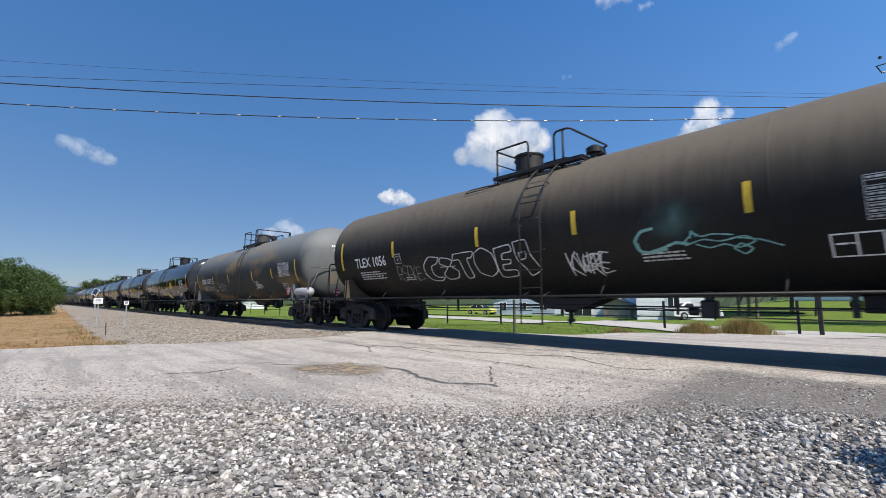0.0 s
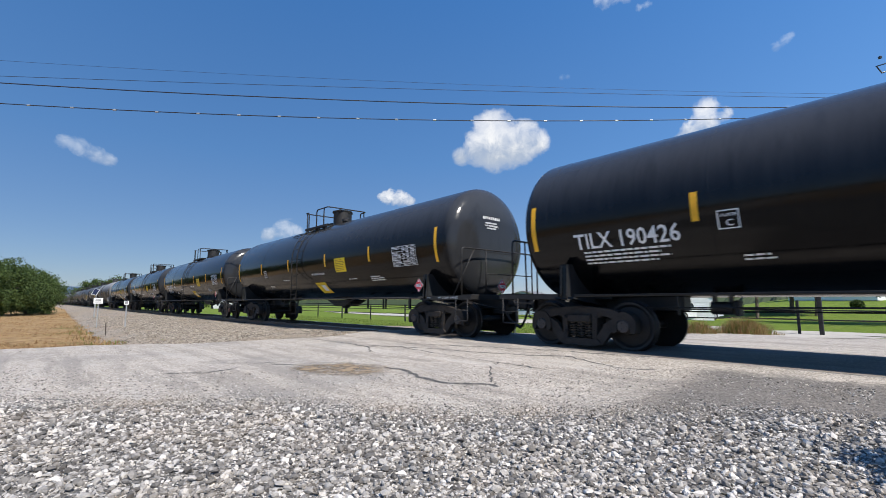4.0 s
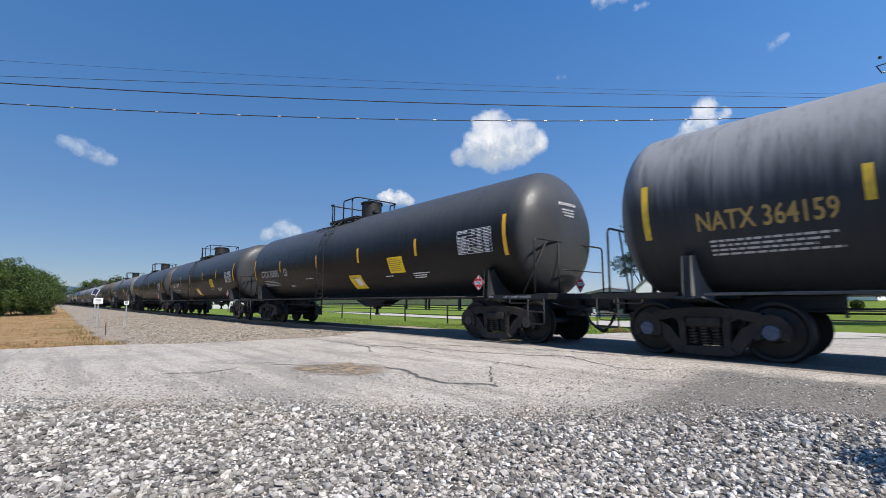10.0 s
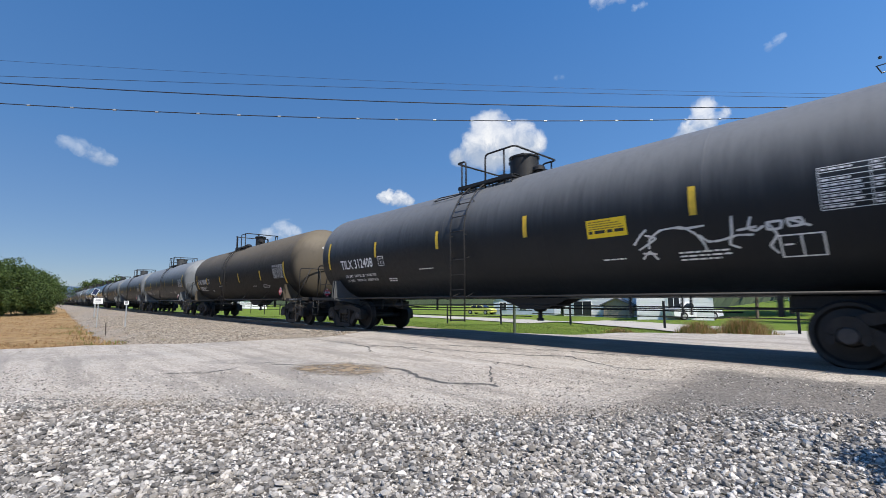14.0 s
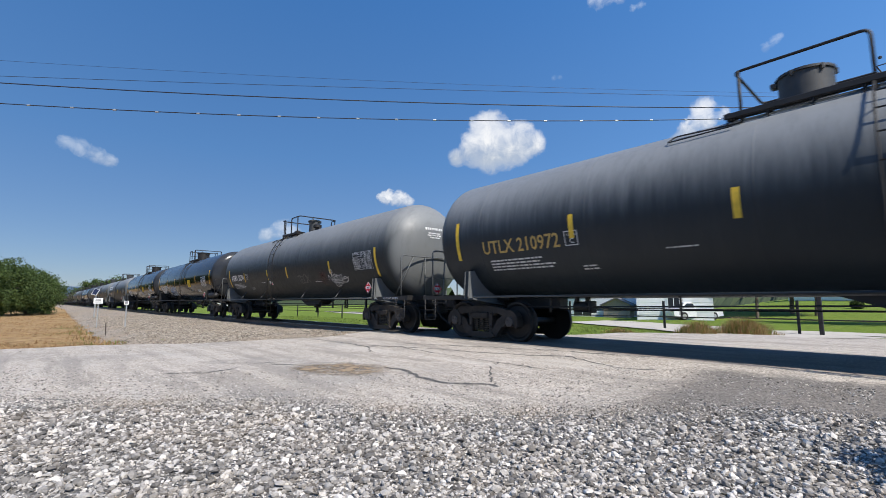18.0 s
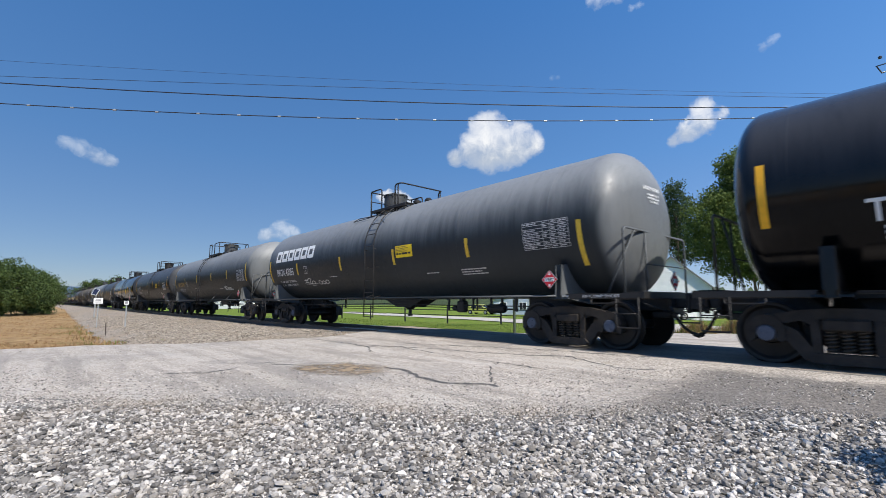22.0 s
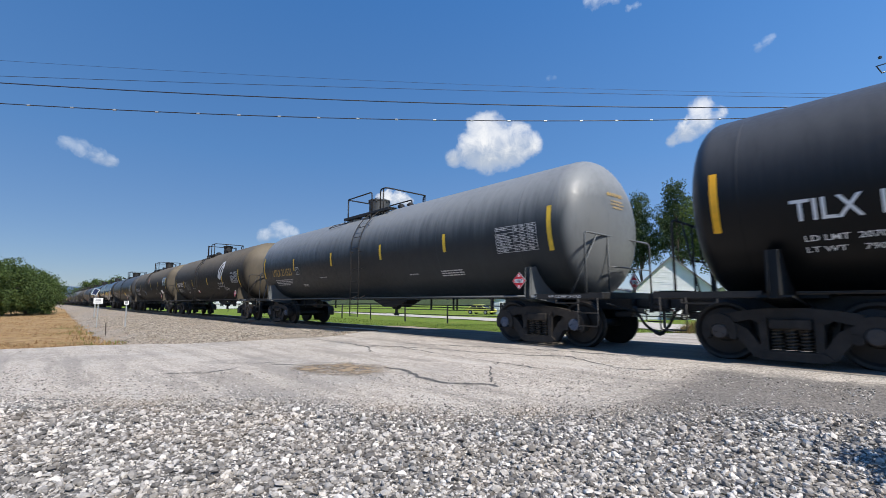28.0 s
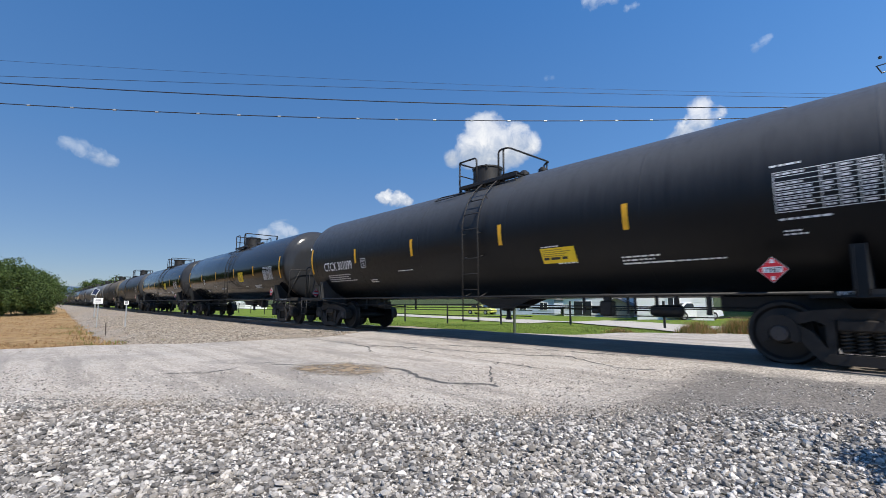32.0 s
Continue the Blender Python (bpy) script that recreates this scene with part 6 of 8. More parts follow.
# ---- loose stones
PHI = (1 + 5 ** 0.5) / 2
ICO_V = np.array([(-1, PHI, 0), (1, PHI, 0), (-1, -PHI, 0), (1, -PHI, 0), (0, -1, PHI), (0, 1, PHI), (0, -1, -PHI), (0, 1, -PHI),
                  (PHI, 0, -1), (PHI, 0, 1), (-PHI, 0, -1), (-PHI, 0, 1)]) / 1.902
ICO_F = np.array([(0, 11, 5), (0, 5, 1), (0, 1, 7), (0, 7, 10), (0, 10, 11), (1, 5, 9), (5, 11, 4), (11, 10, 2), (10, 7, 6), (7, 1, 8),
                  (3, 9, 4), (3, 4, 2), (3, 2, 6), (3, 6, 8), (3, 8, 9), (4, 9, 5), (2, 4, 11), (6, 2, 10), (8, 6, 7), (9, 8, 1)])
OCT_V = np.array([(1, 1, 0.7), (-1, 1, 0.6), (-1, -1, 0.7), (1, -1, 0.6), (1.1, 1, -0.6), (-1, 1.1, -0.7), (-1.1, -1, -0.6), (1, -1.1, -0.7)]) * 0.62
OCT_F = np.array([(0, 1, 2), (0, 2, 3), (4, 7, 6), (4, 6, 5), (0, 4, 5), (0, 5, 1), (1, 5, 6), (1, 6, 2), (2, 6, 7), (2, 7, 3), (3, 7, 4), (3, 4, 0)])


def stones_mesh(name, x, y, z, r, mat, seed, base=(ICO_V, ICO_F)):
    """Many angular stones in one mesh, each squashed, turned and knocked out of shape."""
    rng = np.random.default_rng(seed)
    n, (bv, bf) = len(x), base
    v = np.repeat(bv[None], n, 0) * (1 + rng.uniform(-0.32, 0.32, (n, len(bv), 1)))
    v = v * rng.uniform(0.62, 1.25, (n, 1, 3)) * np.array([1.15, 0.92, 0.76])
    a, t = rng.uniform(0, 2 * np.pi, n), rng.normal(0, 0.6, n)
    ca, sa, ct, st = np.cos(a), np.sin(a), np.cos(t), np.sin(t)
    vy, vz = v[:, :, 1] * ct[:, None] - v[:, :, 2] * st[:, None], v[:, :, 1] * st[:, None] + v[:, :, 2] * ct[:, None]
    vx = v[:, :, 0] * ca[:, None] - vy * sa[:, None]
    vy = v[:, :, 0] * sa[:, None] + vy * ca[:, None]
    v = np.stack([vx * r[:, None] + x[:, None], vy * r[:, None] + y[:, None], vz * r[:, None] + z[:, None]], -1)
    f = bf[None] + (np.arange(n) * len(bv))[:, None, None]
    return arrays_mesh(name, v.reshape(-1, 3), f.reshape(-1, 3), mat)


rng = np.random.default_rng(5)
n = 142000
y = rng.uniform(-9.9, -2.9, n)
x = road_right(y) - 1.1 + rng.uniform(0, 1, n) * 7.0
inside = x - road_right(y)
# full density is kept to the part that the camera sees
keep = (x < 0.15) & (rng.uniform(0, 1, n) < np.clip((inside + 0.75) / 1.1, 0.04, 1)) & (np.hypot(x, y + 9) > 0.9)
x, y, inside = x[keep], y[keep], inside[keep]
r = np.clip(rng.lognormal(-4.40, 0.40, len(x)), 0.006, 0.030)
r *= np.clip((inside + 1.1) / 1.9, 0.38, 1.0)
z = ground_z(x, y) + 0.030 + r * rng.uniform(-0.3, 1.1, len(x))
for name, pick, base in (("gravel", r > 0.021, (ICO_V, ICO_F)), ("fine_gravel", r <= 0.021, (OCT_V, OCT_F))):
    tagged(new(name, stones_mesh(name, x[pick], y[pick], z[pick], r[pick], M["stones"], 6, base)),
           "loose angular grey limestone gravel beside the road", "gravel", kind="stuff")
# sparser stones outside the camera's view, fading out from the dense part
rng3 = np.random.default_rng(55)
n = 70000
x, y = rng3.uniform(-8.5, 4.5, n), rng3.uniform(-13.5, -3.4, n)
gone = np.maximum(np.maximum(x - 0.15, -9.9 - y), 0)
keep = ((gone > 0) | (np.hypot(x, y + 9) <= 0.9)) & (x > road_right(y) - 0.3) & (rng3.uniform(0, 1, n) < np.clip(1.15 - gone / 3.2, 0.0, 1)) & (np.hypot(x - 0.77, y + 4.70) > 0.12)
x, y = x[keep], y[keep]
r = np.clip(rng3.lognormal(-4.30, 0.36, len(x)), 0.007, 0.028)
tagged(new("gravel", stones_mesh("gravel", x, y, ground_z(x, y) + 0.030 + r * rng3.uniform(-0.3, 0.9, len(x)), r, M["stones"], 56, (OCT_V, OCT_F))),
       "loose grey gravel thinning out past the camera view", "gravel", kind="stuff")
n = 8000
y = rng.uniform(-9.5, -2.0, n)
x = road_right(np.minimum(y, -3.3)) - 3.2 * rng.uniform(0, 1, n) ** 1.6
r = np.clip(rng.lognormal(-4.85, 0.35, n), 0.004, 0.016)
tagged(new("apron_chippings", stones_mesh("apron_chippings", x, y, ground_z(x, y) + 0.022 + r * 0.2, r, M["stones"], 17, (OCT_V, OCT_F))),
       "small loose stones thinning out across the road edge", "gravel", kind="stuff")
n = 6000
y = rng.uniform(-11.0, -2.0, n)
x = road_left(y) + rng.uniform(0, 1, n) * (road_right(y) - road_left(y) + 0.8)
r = np.clip(rng.lognormal(-5.1, 0.4, n), 0.003, 0.014)
tagged(new("road_chippings", stones_mesh("road_chippings", x, y, ground_z(x, y) + 0.02 + r * 0.2, r, M["stones"], 7, (OCT_V, OCT_F))),
       "loose stone chippings scattered on the road", "gravel", kind="stuff")
n = 36000
x = -11.2 - 33 * rng.uniform(0, 1, n) ** 1.6
y = ballast_near(x) - 0.3 + rng.uniform(0, 1, n) * (-0.9 - ballast_near(x))
keep = (rng.uniform(0, 1, n) < smooth(-0.2, 1.4, y - ballast_near(x)) + 0.12) & (x < road_left(y) + 0.15)
x, y = x[keep], y[keep]
r = np.clip(rng.lognormal(-3.92, 0.3, len(x)), 0.012, 0.042)
tagged(new("ballast", stones_mesh("ballast", x, y, ballast_z(x, y) + r * 0.3, r, M["ballast"], 8, (OCT_V, OCT_F))),
       "loose grey-tan track ballast on the shoulder", "ballast", kind="stuff")

# ---- pothole and seams in the road
M["patch"] = haze_paint("dirt_filled_pothole", (0.34, 0.25, 0.155), 1.9, (2, 2, 0), 3.6)
M["patch_pale"] = haze_paint("dark_worn_rim", (0.24, 0.20, 0.155), 1.3, (2, 2, 0), 2.6)
rng2 = random.Random(3)
for cx, cy, rx, ry, tilt, pm, dz in ((-6.95, -5.15, 1.35, 0.68, 0.5, "patch_pale", 0.025), (-6.85, -5.10, 1.25, 0.60, 0.52, "patch", 0.029), (-7.25, -5.45, 0.65, 0.38, 0.4, "patch", 0.032)):
    b = Builder()
    ring = []
    for k in range(26):
        w = k * 2 * math.pi / 26
        rr = 1.0 + 0.10 * math.sin(3 * w + 1) + rng2.uniform(-0.06, 0.06)
        px, py = rx * rr * math.cos(w), ry * rr * math.sin(w)
        px, py = cx + px * math.cos(tilt) - py * math.sin(tilt), cy + px * math.sin(tilt) + py * math.cos(tilt)
        ring.append((px, py, float(ground_z(px, py)) + dz))
    c = (cx, cy, float(ground_z(cx, cy)) + dz)
    b.add([c] + ring, [(0, i + 1, (i + 1) % 26 + 1) for i in range(26)])
    tagged(new("road_patch", b.mesh("road_patch", [M[pm]], 0)), "shallow brown dirt-filled pothole in the road", "pothole", kind="structure")


def seam(points, width, seed):
    """A ragged crack in the road surface, as a thin dark ribbon just above it."""
    r3 = random.Random(seed)
    b = Builder()
    line = []
    for i in range(len(points) - 1):
        p, q = Vector(points[i]), Vector(points[i + 1])
        m = max(2, int((q - p).length / 0.12))
        for k in range(m):
            line.append(p.lerp(q, k / m) + Vector((r3.uniform(-1, 1), r3.uniform(-1, 1))) * 0.035)
    for i in range(len(line) - 1):
        d = line[i + 1] - line[i]
        nn = Vector((-d.y, d.x)).normalized() * width * r3.uniform(0.3, 0.9)
        q = [line[i] - nn, line[i + 1] - nn, line[i + 1] + nn, line[i] + nn]
        b.add([(p.x, p.y, float(ground_z(p.x, p.y)) + 0.0245) for p in q], [[0, 1, 2, 3]])
    tagged(new("road_crack", b.mesh("road_crack", [M["tar"]], 0)), "dark ragged crack across the road surface", "crack", kind="structure")


seam([(-6.46, -4.53), (-5.95, -4.44), (-5.39, -4.66), (-4.71, -4.70), (-4.15, -4.39), (-3.86, -4.60)], 0.055, 1)
seam([(-9.13, -3.10), (-7.35, -2.61), (-5.65, -2.23), (-4.53, -1.96), (-3.34, -2.38), (-2.74, -2.23)], 0.028, 2)
seam([(-8.96, -2.48), (-7.03, -1.95), (-5.32, -1.65), (-3.94, -1.56), (-2.72, -1.30)], 0.022, 6)
seam([(-11.8, -3.14), (-10.57, -3.12), (-9.06, -3.22), (-8.09, -3.77)], 0.030, 3)
seam([(-8.55, -7.32), (-8.11, -6.84), (-8.44, -6.2)], 0.03, 4)
seam([(-8.36, -7.11), (-8.20, -6.70), (-8.22, -6.27)], 0.024, 10)
seam([(-7.27, -9.2), (-7.30, -8.95), (-6.95, -8.70), (-6.60, -8.52), (-6.25, -8.6)], 0.05, 11)
seam([(-8.3, -5.75), (-7.75, -5.35), (-7.2, -4.95), (-6.46, -4.53)], 0.030, 13)
seam([(-7.6, -5.75), (-7.2, -5.45), (-6.75, -5.0)], 0.022, 14)
seam([(-9.6, -6.6), (-9.0, -6.15), (-8.6, -5.7), (-8.5, -5.2)], 0.020, 15)
seam([(-5.17, -3.1), (-4.9, -3.6), (-4.48, -4.02), (-4.15, -4.39)], 0.018, 5)
seam([(-9.06, -3.22), (-8.2, -2.9), (-6.9, -3.0), (-5.17, -3.1), (-3.9, -3.2)], 0.014, 7)

# ---------------------------------------------------------------- the track
def rail_mesh(x0, x1):
    b = Builder()
    prof = [(-0.070, -0.18), (0.070, -0.18), (0.070, -0.165), (0.012, -0.14), (0.010, -0.045), (0.036, -0.035), (0.036, -0.006), (0.028, 0.0), (-0.028, 0.0), (-0.036, -0.006), (-0.036, -0.035), (-0.010, -0.045), (-0.012, -0.14), (-0.070, -0.165)]
    k = len(prof)
    v = [(x0, y, z) for y, z in prof] + [(x1, y, z) for y, z in prof]
    for i in range(k):
        b.add([v[i], v[(i + 1) % k], v[k + (i + 1) % k], v[k + i]], [[0, 1, 2, 3]], 1 if i in (6, 7, 8) else 0)
    return b.mesh("rail", [M["rail"], M["rail_top"]], 0)


track = thing("railway_track", "straight standard-gauge railway track on wooden ties", "railway track", kind="structure")
me = rail_mesh(-900, 160)
for y in (-0.755, 0.755):
    part("rail", me, track, m=pose(0, y, 0))
b = Builder()
b.box((0, 0, -0.235), (0.23, 2.6, 0.14), 0, None, 0.012)
for y in (-0.755, 0.755):
    b.box((0, y, -0.166), (0.20, 0.34, 0.018))
tie = b.mesh("tie", [M["tie"]], 0)
rt = random.Random(9)
for k in range(150):
    part("tie", tie, track, m=pose(-11.9 - 0.53 * k, rt.uniform(-0.03, 0.03), rt.uniform(-0.01, 0.006), 0, 0, rt.uniform(-1.2, 1.2)))

# flange ways beside the rails in the crossing, filled with dark rubber
M["rubber"] = simple("rubber_crossing_strip", (0.035, 0.034, 0.033), 0.8, 0, 0.3, 8, 0.3)
for y in (-0.845, -0.665, 0.665, 0.845):
    b = Builder()
    b.box((-3.5, y, -0.02), (15.6, 0.10, 0.03), 0, None, 0.006)
    tagged(new("crossing_strip", b.mesh("crossing_strip", [M["rubber"]], 0)), "dark rubber strip beside the rail in the crossing", "crossing strip", "rubber strips of the crossing", "structure")
# ---------------------------------------------------------------- grass and weeds
def blades(name, x, y, z, h, w, mats, label, seed, lean=0.35, category="grass"):
    """Single grass blades, each a bent strip of two quads."""
    rng = np.random.default_rng(seed)
    n = len(x)
    a = rng.uniform(0, 2 * np.pi, n)
    dx, dy = np.cos(a), np.sin(a)
    lx, ly = rng.normal(0, lean, n) * h, rng.normal(0, lean, n) * h
    v = np.zeros((n, 5, 3))
    for i, (s, k) in enumerate(((1, 0), (-1, 0), (0.7, 0.55), (-0.7, 0.55))):
        v[:, i, 0] = x + s * dx * w / 2 + lx * k * 0.45
        v[:, i, 1] = y + s * dy * w / 2 + ly * k * 0.45
        v[:, i, 2] = z + h * k
    v[:, 4] = np.stack([x + lx, y + ly, z + h * (1 - 0.2 * rng.uniform(0, 1, n))], -1)
    base = (np.arange(n) * 5)[:, None]
    f = np.concatenate([base + np.array([[0, 1, 3]]), base + np.array([[0, 3, 2]]), base + np.array([[2, 3, 4]])])
    mi = np.tile(rng.integers(0, len(mats), n), 3)
    return tagged(new(name, arrays_mesh(name, v.reshape(-1, 3), f, mats, False, mi)), label, category, kind="stuff")


def leaf_mat(name, c, c2):
    m, nt, bs = nodes_of(name)
    rnd = nt.nodes.new("ShaderNodeNewGeometry")
    col = ramp(nt, [(0.0, tuple(x * 0.6 for x in c)), (0.5, c), (1.0, c2)], rnd.outputs["Random Per Island"])
    col = mix(nt, 0.4, col, mix(nt, noise_tex(nt, rnd.outputs["Position"], 0.8, 3), tuple(x * 0.6 for x in c), c2))
    nt.links.new(col, bs.inputs["Base Color"])
    bs.inputs["Roughness"].default_value = 0.6
    bs.inputs["Specular IOR Level"].default_value = 0.25
    tr = nt.nodes.new("ShaderNodeBsdfTranslucent")
    nt.links.new(col, tr.inputs["Color"])
    ms = nt.nodes.new("ShaderNodeMixShader")
    ms.inputs[0].default_value = 0.38
    nt.links.new(bs.outputs[0], ms.inputs[1])
    nt.links.new(tr.outputs[0], ms.inputs[2])
    nt.links.new(ms.outputs[0], nt.nodes["Material Output"].inputs["Surface"])
    return m


M["dry1"] = leaf_mat("dry_straw", (0.44, 0.27, 0.125), (0.60, 0.42, 0.22))
M["dry2"] = leaf_mat("rust_brown_weed", (0.24, 0.12, 0.05), (0.36, 0.20, 0.08))
M["greenblade"] = leaf_mat("green_blade", (0.125, 0.185, 0.035), (0.24, 0.29, 0.065))
M["leaf1"] = leaf_mat("broad_leaf_green", (0.085, 0.130, 0.030), (0.195, 0.255, 0.060))
M["leaf2"] = leaf_mat("pine_needle_green", (0.05, 0.085, 0.032), (0.10, 0.15, 0.055))
M["leaf3"] = leaf_mat("hedge_leaf_green", (0.058, 0.095, 0.026), (0.135, 0.19, 0.055))
M["bark"] = simple("grey_brown_bark", (0.13, 0.10, 0.075), 0.9, 0, 0.4, 6, 0.8)

rng = np.random.default_rng(21)
n = 42000
x = -14.0 - 60 * rng.uniform(0, 1, n) ** 1.4
y = ballast_near(x) + 0.25 - rng.uniform(0, 1, n) ** 1.1 * np.clip(-x * 0.55, 4, 26)
keep = x < road_left(y) - 0.15
clump = np.sin(x * 1.1 + 0.7 * y) + np.sin(0.6 * x - 1.4 * y) + rng.normal(0, 0.8, n)
keep &= clump > -0.1
x, y = x[keep], y[keep]
blades("dry_weeds", x, y, ground_z(x, y) - 0.05, rng.uniform(0.02, 0.085, len(x)) * np.where(rng.uniform(0, 1, len(x)) < 0.04, 3.0, 1.0), rng.uniform(0.010, 0.024, len(x)) * (1 - x / 25), [M["dry1"], M["dry1"], M["dry1"], M["dry2"]],
       "field of dry straw-brown weeds and grass", 22, 0.6)
n = 5000
x = -12.5 - 22 * rng.uniform(0, 1, n)
y = ballast_near(x) + rng.normal(0.3, 0.5, n)
keep = (np.sin(1.9 * x) + np.sin(3.1 * y) > 0.9) & (x < road_left(y) - 0.3)
x, y = x[keep], y[keep]
blades("edge_weeds", x, y, ground_z(x, y) - 0.05, rng.uniform(0.06, 0.22, len(x)), rng.uniform(0.012, 0.03, len(x)), [M["dry2"], M["greenblade"], M["dry1"]],
       "straggling weeds along the foot of the ballast", 23, 0.5)
n = 26000
x = -46 + 50 * rng.uniform(0, 1, n)
y = 3.2 + 9 * rng.uniform(0, 1, n) ** 1.3
keep = x < road_left(np.clip(y, -60, 11)) - 0.1
x, y = x[keep], y[keep]
blades("lawn_grass", x, y, ground_z(x, y) - 0.06, rng.uniform(0.05, 0.12, len(x)), rng.uniform(0.015, 0.035, len(x)), [M["greenblade"]],
       "short mown green grass beside the track", 24, 0.4)
for k, (cx, cy, sx, sy, hh, cnt) in enumerate(((-6.2, 9.3, 0.55, 0.5, 0.55, 1500), (-5.0, 10.4, 0.75, 0.6, 0.70, 2600), (-8.3, 7.5, 0.5, 0.4, 0.25, 500))):
    x, y = rng.normal(cx, sx * 0.55, cnt), rng.normal(cy, sy * 0.55, cnt)
    d = np.clip(1.25 - np.hypot((x - cx) / sx, (y - cy) / sy) * 0.55, 0.25, 1.2)
    blades("dry_bush", x, y, ground_z(x, y) - 0.06, hh * d * rng.uniform(0.5, 1.1, cnt), rng.uniform(0.012, 0.028, cnt), [M["dry2"], M["dry1"], M["greenblade"]],
           "clump of tall dry brown weeds by the fence", 30 + k, 0.35, "weeds")


# ---------------------------------------------------------------- trees
def tree(name, label, x, y, height, crowns, leaves, mat, leaf, seed, trunk_r=0.22, leafy=2):
    """A tapered trunk with limbs, and a crown of many small leaves in uneven clumps."""
    rng = np.random.default_rng(seed)
    z0 = float(ground_z(x, y)) - 0.1
    root = thing(name, label, "tree", pose(x, y, z0))
    b = Builder()
    top = Vector((rng.normal(0, 0.2), rng.normal(0, 0.2), height * 0.82))
    pts = [Vector((0, 0, 0)).lerp(top, k / 7) + Vector((rng.normal(0, 0.06), rng.normal(0, 0.06), 0)) * (k > 0) for k in range(8)]
    for k in range(7):
        b.cyl(pts[k], pts[k + 1], trunk_r * (1 - k / 8), 9, 0, trunk_r * (1 - (k + 1) / 8), False)
    for (cx, cy, cz, rx, ry, rz) in crowns:
        f = min(0.95, max(0.25, cz / height * 0.85))
        s = pts[int(f * 7)]
        e = Vector((cx, cy, cz))
        mid = s.lerp(e, 0.5) + Vector((0, 0, 0.1 * height * rng.uniform(0, 0.6)))
        b.cyl(s, mid, trunk_r * 0.42, 6, 0, trunk_r * 0.28, False)
        b.cyl(mid, e, trunk_r * 0.28, 6, 0, trunk_r * 0.08, False)
    part("trunk", b.mesh("trunk", [M["bark"]], 0), root)
    vol = np.array([c[3] * c[4] * c[5] for c in crowns]) ** 0.75
    pick = rng.choice(len(crowns), leaves // 14, p=vol / vol.sum())
    c = np.array(crowns)[pick]
    d = rng.normal(0, 1, (len(pick), 3))
    d /= np.linalg.norm(d, axis=1)[:, None]
    rad = rng.uniform(0.25, 1.0, len(pick)) ** 0.45 * rng.uniform(0.80, 1.22, len(pick))
    clumps = c[:, :3] + d * c[:, 3:] * rad[:, None]
    k = 14
    p = np.repeat(clumps, k, 0) + rng.normal(0, 1, (len(clumps) * k, 3)) * leaf * np.array([2.0, 2.0, 1.3])
    n = len(p)
    u = rng.normal(0, 1, (n, 3))
    u /= np.linalg.norm(u, axis=1)[:, None]
    w = np.cross(u, rng.normal(0, 1, (n, 3)))
    w /= np.linalg.norm(w, axis=1)[:, None]
    s = leaf * rng.uniform(0.6, 1.3, n)[:, None]
    v = np.stack([p - u * s, p - w * s * 0.55, p + u * s, p + w * s * 0.55], 1).reshape(-1, 3)
    part("crown", arrays_mesh("crown", v, np.arange(4 * n).reshape(n, 4), mat), root)
    return root


def crown_ball(h, r, n, seed, low=0.35, squash=0.8):
    rng = np.random.default_rng(seed)
    out = []
    for k in range(n):
        f = low + (1 - low) * (k + 0.5) / n
        rr = r * (1.0 - abs(f - 0.55) * 1.1) * rng.uniform(0.5, 0.8)
        w = rng.uniform(0, 2 * np.pi)
        o = r * (1.0 - max(0, f - 0.45) * 1.5) * rng.uniform(0.1, 0.7)
        out.append((o * np.cos(w), o * np.sin(w), h * f, rr, rr, rr * squash))
    return out


# broadleaf trees and pines behind the houses
tree("tree", "tall leafy green broadleaf tree behind the houses", -12.2, 43.2, 17.0, crown_ball(16.2, 5.2, 26, 1, 0.33), 90000, M["leaf1"], 0.135, 1, 0.15)
tree("tree", "leafy green broadleaf tree with drooping branches", -8.25, 47.3, 13.3, crown_ball(12.6, 4.2, 20, 2, 0.38), 60000, M["leaf1"], 0.135, 2)
tree("tree", "dense dark green broadleaf tree behind the gap", -10.6, 49.5, 14.2, crown_ball(13.6, 4.4, 22, 12, 0.36), 56000, M["leaf1"], 0.14, 12)
tree("pine_tree", "slender pine with a high sparse crown", -21.7, 50.0, 16.6, crown_ball(16.6, 3.3, 15, 3, 0.42), 18000, M["leaf2"], 0.12, 3, 0.20)
tree("pine_tree", "tall dark pine with an open crown", -26.4, 50.5, 16.0, crown_ball(16.2, 2.8, 13, 4, 0.4), 15000, M["leaf2"], 0.12, 4, 0.20)
tree("pine_tree", "tall dark pine beside the drive", -2.2, 31.0, 10.4, crown_ball(10.2, 2.6, 12, 5, 0.25), 18000, M["leaf2"], 0.14, 5, 0.22)
tree("tree", "dense green tree at the yard's edge", 3.5, 34.0, 12.0, crown_ball(11.0, 4.0, 14, 6, 0.2), 20000, M["leaf1"], 0.15, 6)
# unseen stand-in out of view, added to throw a shadow across the gravel
tree("sapling", "leafy stand-in out of view that shades the gravel", 0.77, -4.70, 1.9, [(0.0, 0.0, 1.25, 0.30, 0.34, 0.22), (0.05, -0.15, 1.0, 0.28, 0.26, 0.2), (0.05, 0.12, 1.45, 0.16, 0.16, 0.25), (0.02, 0.2, 1.85, 0.04, 0.05, 0.25)], 1900, M["leaf3"], 0.035, 90, 0.02)
